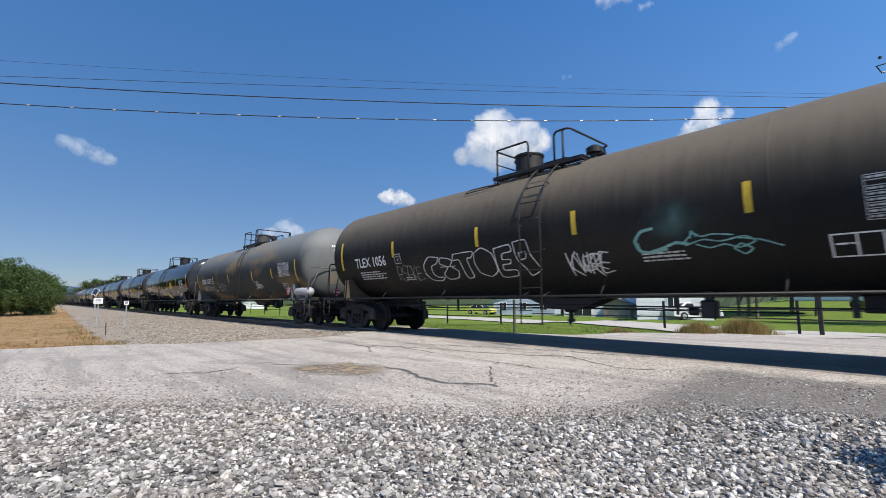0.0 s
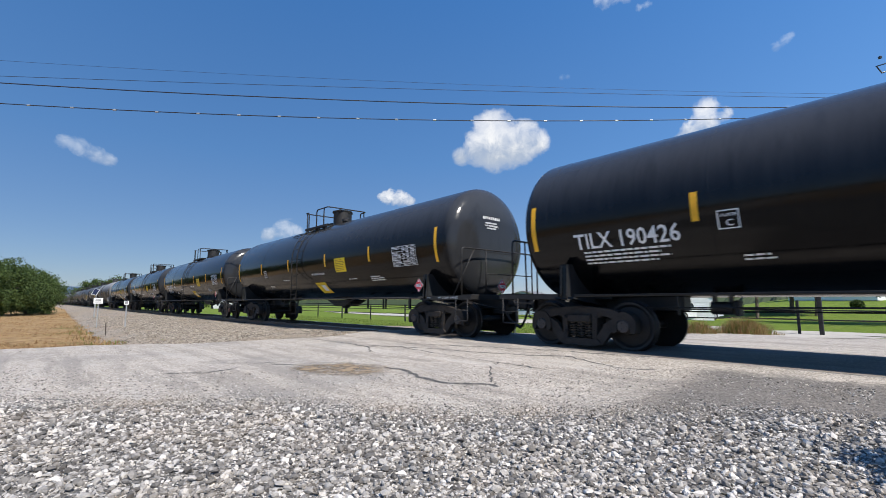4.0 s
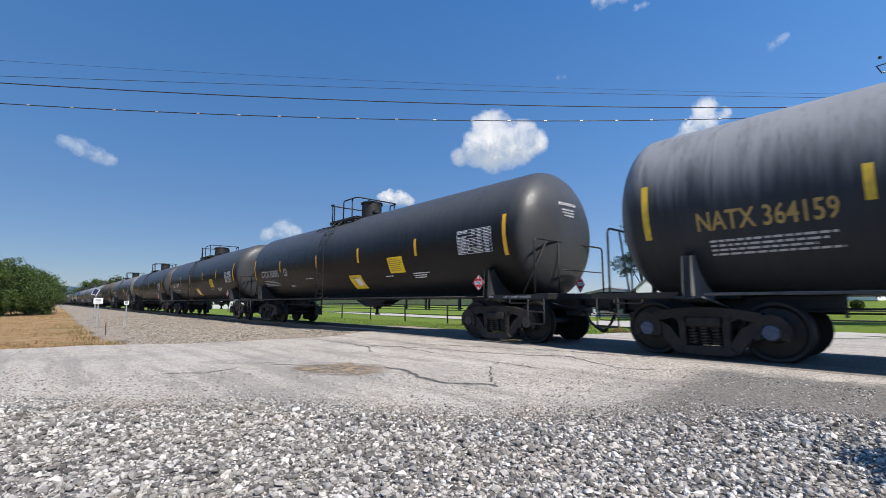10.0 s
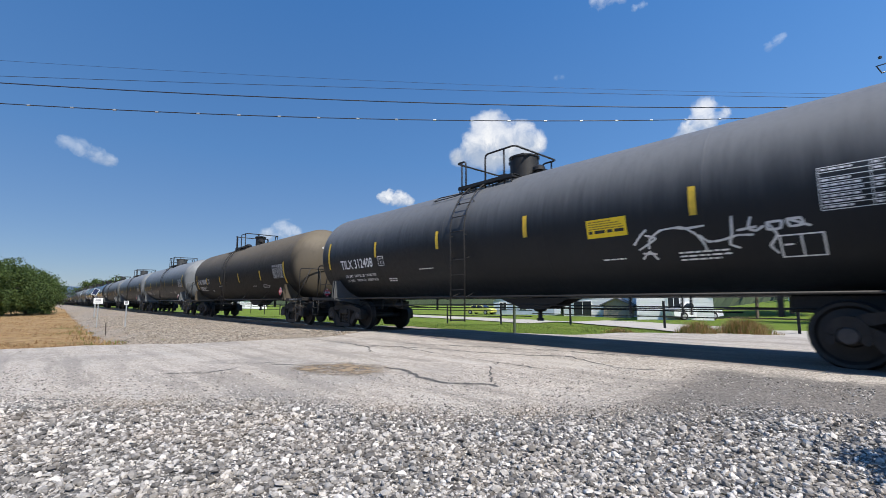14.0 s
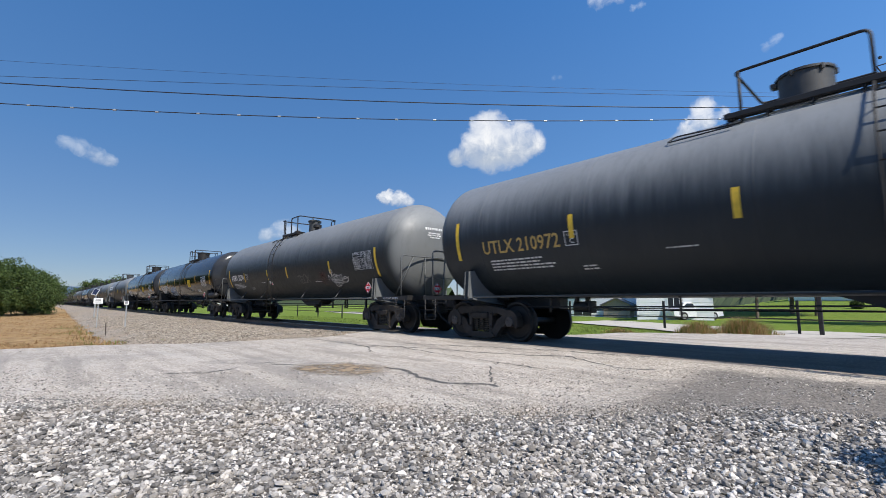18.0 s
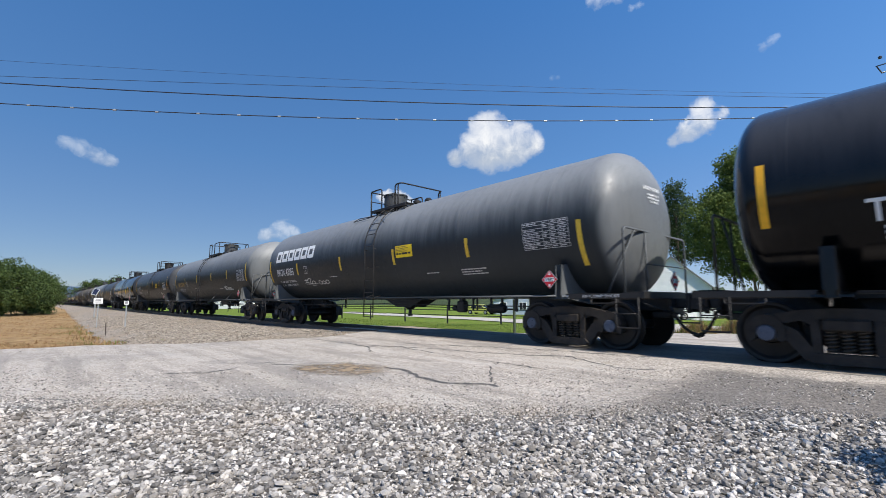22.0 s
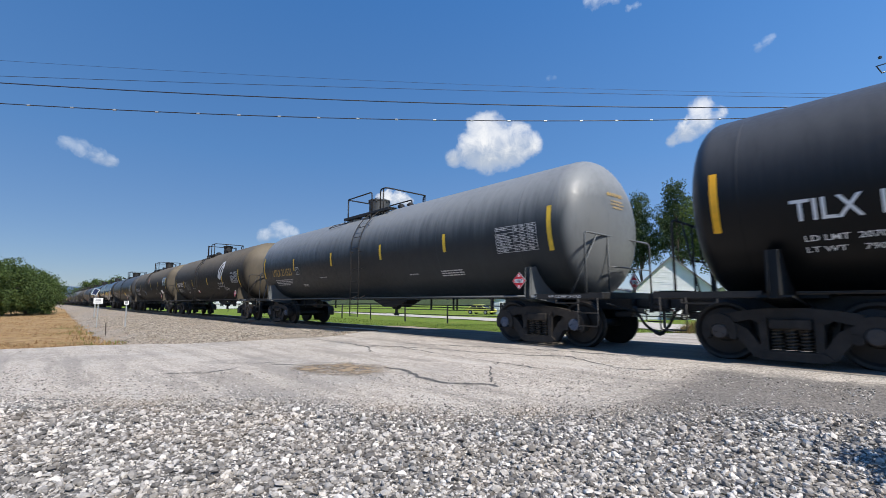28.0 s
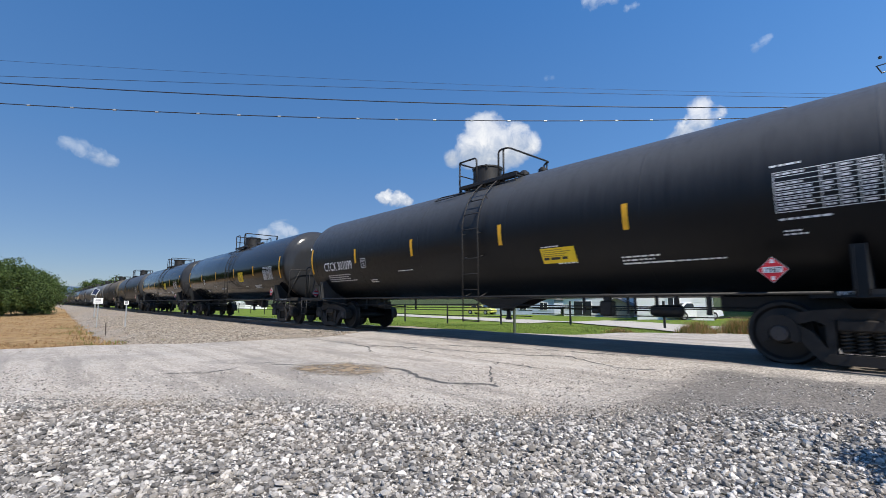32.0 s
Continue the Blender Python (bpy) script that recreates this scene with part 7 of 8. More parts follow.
# thicket on the near side, along the field
for k, (tx, ty, th, tr) in enumerate(((-62, -14.5, 6.0, 4.2), (-66, -12.0, 6.0, 3.8), (-72, -10.0, 5.4, 3.2), (-60, -18.5, 6.4, 4.4), (-58, -23, 6.4, 4.4), (-84, -8.6, 5.2, 3.0))):
    tree("tree", "broad leafy green tree in the thicket by the field", tx, ty, th, crown_ball(th * 0.92, tr, 20, 40 + k, 0.08, 0.75), 22000, M["leaf3"], 0.10, 40 + k, 0.18)
for k, (tx, ty, th, tr) in enumerate(((-190, 6, 9.5, 5.0), (-176, 14, 8, 5.0), (-215, 2.5, 9.5, 5), (-160, 26, 10, 6), (-236, 8.0, 10, 6))):
    tree("tree", "distant green tree beside the line", tx, ty + 4, th, crown_ball(th * 0.92, tr, 12, 60 + k, 0.1, 0.8), 6000, M["leaf3"], 0.36, 60 + k, 0.3)

# ---------------------------------------------------------------- hills and far woods
def hill_mat(name, c, c2):
    return simple(name, c, 0.95, 0, 0.2, 0.02, 0.0, c2, True)


M["far_hill"] = hill_mat("hazy_blue_hill", (0.055, 0.10, 0.17), (0.065, 0.115, 0.185))
M["far_wood"] = hill_mat("far_woods", (0.026, 0.044, 0.019), (0.055, 0.078, 0.032))


def ridge(name, label, a, b2, n, hh, amp, mat, seed, thick):
    rng = np.random.default_rng(seed)
    bb = Builder()
    t = np.linspace(0, 1, n)
    prof = hh * (0.75 + 0.25 * np.sin(t * 5.0 + seed)) + amp * np.convolve(rng.normal(0, 1, n + 8), np.ones(3) / 3, "same")[4:-4]
    A, B = Vector(a), Vector(b2)
    side = Vector((-(B - A).y, (B - A).x, 0)).normalized() * thick
    v = []
    for k in range(n):
        p = A.lerp(B, t[k])
        v += [p - side, p - side * 0.4 + Vector((0, 0, prof[k] * 0.75)), p + Vector((0, 0, prof[k])), p + side]
    f = [(4 * k + j, 4 * k + j + 1, 4 * k + j + 5, 4 * k + j + 4) for k in range(n - 1) for j in range(3)]
    bb.add(v, f, 0, False)
    return tagged(new(name, bb.mesh(name, [mat], 0)), label, "hill", kind="structure")


ridge("backdrop", "hazy blue wooded ridge on the horizon", (-1600, -700, -2), (-1500, 620, -2), 120, 88, 1.5, M["far_hill"], 2, 160)
ridge("backdrop", "far dark green woods beyond the fields", (-420, 40, -1), (-180, 160, -1), 420, 9, 2.2, M["far_wood"], 3, 12)
ridge("backdrop", "far dark green woods beyond the houses", (-180, 160, -1), (220, 150, -1), 520, 8, 2.2, M["far_wood"], 4, 12)
ridge("backdrop", "far dark green woods along the field", (-420, -10, -1), (-330, -220, -1), 140, 11, 1.5, M["far_wood"], 5, 12)
ridge("backdrop", "low woods across the field behind the road", (-330, -220, -1), (260, -240, -1), 160, 9, 1.5, M["far_wood"], 6, 12)
ridge("backdrop", "low woods on the horizon", (260, -240, -1), (220, 150, -1), 120, 9, 1.5, M["far_wood"], 7, 12)

# ---------------------------------------------------------------- fence, post, signs
M["fence"] = simple("black_painted_fence_rail", (0.018, 0.017, 0.017), 0.7, 0, 0.4, 6, 0.3)
fence = thing("fence", "black-painted two-rail timber fence along the lawn", "fence")
FY = 12.3
b = Builder()
b.box((0, 0, 0), (0.09, 0.09, 1.32), 0, None, 0.01)
post_me = b.mesh("post", [M["fence"]], 0)
b = Builder()
b.box((0, -0.075, 0), (2.44, 0.035, 0.05), 0, None, 0.006)
slat_me = b.mesh("rail", [M["fence"]], 0)
for k in range(34):
    fx = -72 + 2.44 * k
    z = float(ground_z(fx, FY))
    if k % 2 == 0:
        part("post", post_me, fence, m=pose(fx, FY, z + 0.60))
    for h in (0.54, 0.89):
        part("rail", slat_me, fence, m=pose(fx + 1.22, FY, z + h, 0, rt.uniform(-0.4, 0.4), 0))
gate = thing("gate_post", "thick dark gate post in the fence", "gate post")
b = Builder()
b.box((0, 0, 0), (0.13, 0.13, 1.45), 0, None, 0.012)
part("post", b.mesh("post", [M["fence"]], 0), gate, m=pose(-3.0, FY - 0.2, float(ground_z(-3.0, FY)) + 0.68))
b = Builder()
b.cyl((0, 0, 0), (0, 0, 1.15), 0.045, 10)
b.cyl((0, 0, 1.15), (0, 0, 1.17), 0.05, 10)
M["post_green"] = simple("dull_green_steel", (0.05, 0.07, 0.04), 0.6, 0, 0.3, 8, 0.2)
marker = thing("marker_post", "slim dull green steel post beside the track", "post", pose(-9.5, 2.72, float(ground_z(-9.5, 2.72)) - 0.05))
part("post", b.mesh("post", [M["post_green"]], 0), marker)

M["sign_white"] = simple("white_sign_board", (0.80, 0.80, 0.78), 0.5, 0, 0.08, 6, 0.05)
M["galv"] = simple("galvanised_steel", (0.45, 0.45, 0.44), 0.45, 0.6, 0.2, 10, 0.1)
M["panel"] = simple("solar_cell_glass", (0.02, 0.025, 0.05), 0.12, 0.0, 0.3, 12, 0.0)


def board_sign(x, y, ph, w, h, label, yaw, rows):
    z = float(ground_z(x, y)) - 0.05
    s = thing("trackside_sign", label, "sign", pose(x, y, z, 0, 0, yaw), "small signs beside the track")
    b = Builder()
    b.box((0, 0, ph / 2), (0.05, 0.03, ph))
    part("post", b.mesh("post", [M["galv"]], 0), s)
    b = Builder()
    b.box((0, -0.03, ph), (w, 0.012, h), 0, None, 0.004)
    board = part("board", b.mesh("board", [M["sign_white"]], 0), s, "white sign board")
    b = Builder()
    for r in range(rows):
        zz = ph + h * (0.30 - 0.25 * r)
        b.add([(-w * 0.3, -0.0375, zz - 0.02), (w * 0.3, -0.0375, zz - 0.02), (w * 0.3, -0.0375, zz + 0.02), (-w * 0.3, -0.0375, zz + 0.02)], [[0, 1, 2, 3]])
    part("print", b.mesh("print", [M["graffiti_grey"]], 0), board)


board_sign(-26.1, -5.85, 1.42, 0.20, 0.18, "small square white trackside sign on a steel post", 58, 3)
board_sign(-30.3, -6.6, 1.50, 0.44, 0.29, "wide white trackside sign board on a steel post", 62, 3)
b = Builder()
b.box((0, 0, 0.25), (0.03, 0.025, 0.5))
stake = thing("stake", "short weathered wooden stake in the ballast", "stake", pose(-22.5, -6.9, -0.42, 4, 3, 20))
part("stake", b.mesh("stake", [M["tie"]], 0), stake)
sol = thing("solar_panel_post", "tilted dark solar panel on a steel mast beside the track", "solar panel", pose(-43.5, -5.75, -0.45, 0, 0, 62))
b = Builder()
b.cyl((0, 0, 0), (0, 0, 1.9), 0.05, 10)
part("mast", b.mesh("mast", [M["galv"]], 0), sol)
b = Builder()
b.box((0, 0, 0), (0.36, 0.05, 0.52), 0, None, 0.01)
pn = part("panel_frame", b.mesh("panel_frame", [M["sign_white"]], 0), sol, "pale panel frame", pose(0, -0.1, 2.12, -28, 12, 0))
b = Builder()
b.box((0, -0.03, 0), (0.31, 0.012, 0.47))
part("solar_cells", b.mesh("solar_cells", [M["panel"]], 0), pn)
# ---------------------------------------------------------------- houses and yard
M["siding"] = simple("white_lap_siding", (0.76, 0.76, 0.75), 0.55, 0, 0.06, 3, 0.05)
M["siding_blue"] = simple("pale_blue_grey_siding", (0.42, 0.48, 0.55), 0.6, 0, 0.1, 3, 0.05)
M["shingle"] = simple("grey_shingle_roof", (0.17, 0.17, 0.175), 0.9, 0, 0.3, 5, 0.3)
M["glass"] = simple("dark_window_glass", (0.02, 0.025, 0.03), 0.08, 0, 0.1, 4, 0.0)
M["trim"] = simple("white_trim", (0.8, 0.8, 0.79), 0.5, 0, 0.05, 5, 0.0)
M["tan"] = simple("tan_block_wall", (0.42, 0.34, 0.25), 0.85, 0, 0.2, 4, 0.2)
M["dirt"] = simple("pale_gravel_drive", (0.46, 0.42, 0.36), 0.95, 0, 0.2, 3, 0.3, None, True)


def house(x, y, yaw, w, d, eave, ridge_h, wall_mat, label, windows, sink=0.0):
    z = float(ground_z(x, y)) - 0.1 - sink
    hs = thing("house", label, "house", pose(x, y, z, 0, 0, yaw))
    b = Builder()
    hw, hd = w / 2, d / 2
    b.prism([(-hw, 0), (hw, 0), (hw, eave), (0, ridge_h), (-hw, eave)], -hd, hd)
    wall = part("wall", b.mesh("wall", [wall_mat], 0), hs)
    b = Builder()
    b.box((0, -hd - 0.008, 0), (w - 0.02, 0.014, 0.022))
    lap = b.mesh("siding_board", [wall_mat], 0)
    for k in range(int(eave / 0.2)):
        part("siding_board", lap, wall, m=pose(0, 0, 0.2 * k + 0.17))
    gab = int((ridge_h - eave) / 0.2)
    for k in range(gab):
        b = Builder()
        b.box((0, -hd - 0.008, eave + 0.2 * k + 0.1), (w * (1 - (0.2 * k + 0.1) / (ridge_h - eave)) * 0.96, 0.014, 0.022))
        part("siding_board", b.mesh("siding_board", [wall_mat], 0), wall)
    b = Builder()
    for s in (-1, 1):
        o = 0.35
        e = (ridge_h - eave) / hw
        pts = [(0, ridge_h + 0.10), (s * (hw + o), eave - e * o + 0.10), (s * (hw + o), eave - e * o - 0.02), (0, ridge_h - 0.02)]
        b.prism(pts[::s], -hd - 0.3, hd + 0.3)
    part("roof", b.mesh("roof", [M["shingle"]], 0), hs, "grey shingle roof")
    for wx, wz, ww, wh, on in windows:
        b = Builder()
        if on == "gable":
            b.box((wx, -hd - 0.03, wz), (ww + 0.16, 0.06, wh + 0.16), 0, None, 0.008)
            win = part("window", b.mesh("window", [M["trim"]], 0), hs)
            b = Builder()
            b.box((wx, -hd - 0.055, wz), (ww, 0.025, wh))
            b.box((wx, -hd - 0.072, wz), (0.05, 0.02, wh), 1)
            part("pane", b.mesh("pane", [M["glass"], M["trim"]], 0), win)
        else:
            s = -1 if on == "left" else 1
            b.box((s * (hw + 0.03), wx, wz), (0.06, ww + 0.16, wh + 0.16), 0, None, 0.008)
            win = part("window", b.mesh("window", [M["trim"]], 0), hs)
            b = Builder()
            b.box((s * (hw + 0.055), wx, wz), (0.025, ww, wh))
            b.box((s * (hw + 0.072), wx, wz), (0.02, 0.05, wh), 1)
            part("pane", b.mesh("pane", [M["glass"], M["trim"]], 0), win)
    return hs


house(-16.4, 34.0, 21, 5.6, 9.0, 2.75, 5.3, M["siding"], "white lap-sided house with a gable end and grey roof", [(0, 1.4, 0.8, 1.1, "gable"), (-2.0, 1.3, 0.9, 1.1, "right")])
house(-10.9, 83.5, 83, 7.0, 10.5, 2.5, 4.7, M["siding"], "white ranch house with a long grey shingle roof", [(-3, 1.4, 1.2, 1.1, "left"), (1, 1.4, 1.2, 1.1, "left"), (0, 1.4, 1.0, 1.1, "gable")])
house(-28.0, 47.0, 12, 12.0, 8.0, 2.3, 3.5, M["siding"], "long low white garage with dark doorways", [(-3.5, 1.0, 2.2, 1.8, "gable"), (1.0, 1.2, 1.0, 1.0, "gable"), (4, 1.2, 1.0, 1.0, "gable")])
house(-41.5, 46.0, 20, 9.0, 7.0, 2.3, 3.4, M["siding_blue"], "low pale blue-grey house behind the fence", [(-3, 1.3, 1.0, 1.0, "gable"), (0, 1.3, 1.0, 1.0, "gable"), (3, 1.3, 1.0, 1.0, "gable")])
house(-122, 30.0, 30, 10.0, 8.0, 2.3, 3.6, M["siding"], "distant white bungalow beyond the lawn", [(-2, 1.3, 1.0, 1.0, "gable"), (2, 1.3, 1.0, 1.0, "gable")])
house(-26.0, 43.0, 12, 3.0, 3.0, 1.6, 2.3, M["tan"], "small tan block shed", [])


def flat_strip(name, label, pts, w, dz, mat):
    b = Builder()
    line = [Vector(p) for p in pts]
    for i in range(len(line) - 1):
        d = (line[i + 1] - line[i]).normalized()
        nn = Vector((-d.y, d.x)) * w / 2
        m = max(2, int((line[i + 1] - line[i]).length / 1.5))
        for k in range(m):
            p, q = line[i].lerp(line[i + 1], k / m), line[i].lerp(line[i + 1], (k + 1) / m)
            b.add([(c.x, c.y, float(ground_z(c.x, c.y)) + dz) for c in (p - nn, p + nn, q + nn, q - nn)], [[0, 3, 2, 1]])
    tagged(new(name, b.mesh(name, [mat], 0)), label, "drive", kind="structure")


flat_strip("drive", "pale gravel drive across the lawn", [(-70, 30), (-42, 23.5), (-26, 21.5), (-14, 17.5), (-6.5, 12.8), (-3.0, 9.5)], 5.6, 0.02, M["dirt"])
flat_strip("drive", "pale gravel drive along the fence", [(-4.5, 13.8), (10, 15.0), (40, 17)], 2.6, 0.02, M["dirt"])

# parked vehicles
M["car_silver"] = simple("silver_car_paint", (0.72, 0.73, 0.75), 0.3, 0.2, 0.05, 4, 0.0)
M["car_yellow"] = simple("pale_yellow_green_paint", (0.55, 0.55, 0.12), 0.35, 0, 0.1, 4, 0.0)
M["car_red"] = simple("dark_red_car_paint", (0.30, 0.03, 0.03), 0.3, 0, 0.1, 4, 0.0)
M["tyre"] = simple("tyre_rubber", (0.02, 0.02, 0.02), 0.8, 0, 0.2, 10, 0.2)
M["lamp"] = simple("lamp_lens", (0.5, 0.1, 0.06), 0.2, 0, 0.1, 10, 0.0)


def parked_car(x, y, yaw, paint, label, tall=1.45):
    z = float(ground_z(x, y)) - 0.02
    c = thing("car", label, "car", pose(x, y, z, 0, 0, yaw))
    k = tall / 1.45
    b = Builder()
    low = [(-2.2, 0.35), (-2.25, 0.70), (-2.1, 0.92 * k), (-1.3, 0.98 * k), (1.0, 0.98 * k), (1.9, 0.86 * k), (2.2, 0.70), (2.25, 0.35), (1.8, 0.28), (-1.8, 0.28)]
    b.prism(low, -0.86, 0.86)
    part("body", b.mesh("body", [paint], 0), c)
    b = Builder()
    top = [(-1.75, 0.95 * k), (-1.05, 1.38 * k), (-0.70, 1.44 * k), (0.15, 1.44 * k), (0.45, 1.38 * k), (1.25, 0.95 * k)]
    n = len(top)
    inset = [0.0, 0.15, 0.17, 0.17, 0.15, 0.0]
    v = [(px, -0.83 + inset[i], pz) for i, (px, pz) in enumerate(top)] + [(px, 0.83 - inset[i], pz) for i, (px, pz) in enumerate(top)]
    b.add(v, [list(range(n)), list(range(n, 2 * n))[::-1]] + [(i, n + i, n + i + 1, i + 1) for i in range(n - 1)])
    cabin = part("cabin", b.mesh("cabin", [paint], 0), c)
    for sgn in (-1, 1):
        for lo0, lo1, hi1, hi0 in ((-1.42, -0.36, -0.36, -0.93), (-0.26, 0.95, 0.36, -0.26)):
            b = Builder()
            quad = [(lo0, sgn * 0.825, 1.00 * k), (lo1, sgn * 0.825, 1.00 * k), (hi1, sgn * 0.695, 1.34 * k), (hi0, sgn * 0.695, 1.34 * k)]
            b.add(quad if sgn < 0 else quad[::-1], [[0, 1, 2, 3]])
            part("window", b.mesh("window", [M["glass"]], 0), cabin)
    for x_lo, x_hi in ((1.20, 0.52), (-1.70, -1.12)):
        b = Builder()
        e = 0.012 if x_lo > 0 else -0.012
        quad = [(x_lo + e, -0.74, 0.985 * k), (x_lo + e, 0.74, 0.985 * k), (x_hi + e, 0.62, 1.352 * k), (x_hi + e, -0.62, 1.352 * k)]
        b.add(quad if x_lo > 0 else quad[::-1], [[0, 1, 2, 3]])
        part("windscreen", b.mesh("windscreen", [M["glass"]], 0), cabin)
    b = Builder()
    b.lathe([(0.0, -0.1), (0.20, -0.1), (0.22, -0.12), (0.32, -0.11), (0.33, 0.0), (0.32, 0.1), (0.0, 0.1)], 18, "Y", 0)
    b.lathe([(0.0, -0.115), (0.19, -0.125)], 12, "Y", 1)
    tyre = b.mesh("wheel", [M["tyre"], M["galv"]], 0)
    for wx in (-1.35, 1.35):
        for wy in (-0.80, 0.80):
            part("wheel", tyre, c, m=pose(wx, wy, 0.33, 0, 0, 0 if wy < 0 else 180))
    for s in (-1, 1):
        b = Builder()
        b.box((s * 2.2, -0.62, 0.74), (0.10, 0.3, 0.12), 0, None, 0.02)
        b.box((s * 2.2, 0.62, 0.74), (0.10, 0.3, 0.12), 0, None, 0.02)
        part("headlight" if s > 0 else "tail_light", b.mesh("light", [M["trim"] if s > 0 else M["lamp"]], 0), c)
    return c


parked_car(-13.9, 31.0, 58, M["car_silver"], "silver saloon car parked on the drive")
parked_car(-46.0, 40.0, 10, M["car_yellow"], "pale yellow-green car parked by the drive")
parked_car(0.5, 60.0, 5, M["car_red"], "dark red car parked far behind the lawn")

for k, (hx, hy, hr) in enumerate(((-3.0, 58, 0.6), (0.4, 60, 0.55), (3.0, 61, 0.6), (-6.5, 60, 0.55), (-34, 44, 0.7))):
    rng3 = np.random.default_rng(80 + k)
    z = float(ground_z(hx, hy))
    nb = 2200
    d = rng3.normal(0, 1, (nb, 3))
    d /= np.linalg.norm(d, axis=1)[:, None]
    p = np.array([hx, hy, z + hr * 0.75]) + d * np.array([hr, hr, hr * 0.85]) * rng3.uniform(0.7, 1.08, (nb, 1))
    u = rng3.normal(0, 1, (nb, 3)) * 0.09
    w = rng3.normal(0, 1, (nb, 3)) * 0.06
    v = np.stack([p - u, p - w, p + u, p + w], 1).reshape(-1, 3)
    tagged(new("shrub", arrays_mesh("shrub", v, np.arange(4 * nb).reshape(nb, 4), M["leaf3"])), "round clipped green shrub on the lawn", "shrub", "shrubs on the far lawn")

# ---------------------------------------------------------------- overhead lines
M["wire"] = simple("dark_cable", (0.012, 0.014, 0.022), 0.6, 0, 0.2, 10, 0.0)
M["pole_wood"] = simple("weathered_pole_wood", (0.20, 0.16, 0.12), 0.9, 0, 0.3, 5, 0.6)
M["porcelain"] = simple("dark_insulator", (0.05, 0.05, 0.06), 0.3, 0, 0.2, 10, 0.0)
EYE = Vector((0, -9.0, 0.9))
RIGHT_POLE = Vector((0.45, 26.4, -0.5))


def cable(a, c, sag, r, label, lumps=0):
    a, c = Vector(a), Vector(c)
    b = Builder()
    pts = []
    for k in range(49):
        t = k / 48
        pts.append(a.lerp(c, t) - Vector((0, 0, sag * 4 * t * (1 - t))))
    b.tube(pts, r, 6)
    ob = tagged(new("overhead_cable", b.mesh("overhead_cable", [M["wire"]], 0)), label, "cable", "overhead cables")
    for k in range(lumps):
        t = (k + 0.5) / lumps
        p = a.lerp(c, t) - Vector((0, 0, sag * 4 * t * (1 - t)))
        bb = Builder()
        dd = (c - a).normalized()
        bb.cyl(p - dd * 0.07, p + dd * 0.07, r * 1.7, 8)
        part("cable_tie", bb.mesh("cable_tie", [M["galv"]], 0), ob, "bright metal lashing clip")
    return ob


for k, (lz, rz, sag, r, lumps) in enumerate(((11.81, 12.03, 0.38, 0.006, 0), (11.03, 11.78, 0.156, 0.011, 0), (10.75, 11.40, 0.528, 0.025, 0), (9.79, 11.11, 0.729, 0.023, 26))):
    cable((-28.4, -12.2, lz), (0.36, 25.7, rz), sag, r, "dark overhead cable with ties along it" if lumps else "thin dark overhead wire crossing the sky", lumps)
pole = thing("utility_pole", "weathered wooden utility pole with a crossarm and insulators", "utility pole", pose(*RIGHT_POLE))
b = Builder()
b.cyl((0, 0, 0), (0, 0, 16.0), 0.17, 14, 0, 0.12)
part("pole", b.mesh("pole", [M["pole_wood"]], 0), pole)
# a steel bracket and a bell insulator on a standoff, hung from the pole on its track side
b = Builder()
u = Vector((math.cos(0.4), math.sin(0.4), 0))
ARM = Vector((0, 0, 15.0))
b.tube([ARM, ARM - u * 0.6 + Vector((0, 0, -0.05)), ARM - u * 1.15 + Vector((0, 0, 0.02))], 0.05, 8)
part("bracket", b.mesh("bracket", [M["porcelain"]], 0), pole, "dark steel standoff bracket")
b = Builder()
q = [ARM - u * 1.45 + Vector((0, 0, -0.08)), ARM - u * 1.95 + Vector((0, 0, -0.18)), ARM - u * 1.75 + Vector((0, 0, -0.62)), ARM - u * 1.20 + Vector((0, 0, -0.48))]
b.tube(q, 0.045, 8, closed=True)
part("bracket_loop", b.mesh("bracket_loop", [M["porcelain"]], 0), pole)
b = Builder()
b.lathe([(0.03, 0), (0.10, 0.02), (0.06, 0.06), (0.10, 0.10), (0.05, 0.16), (0, 0.17)], 12, "Z", 0, tuple(ARM - u * 1.75 + Vector((0, 0, 0.24))))
part("insulator", b.mesh("insulator", [M["porcelain"]], 0), pole)

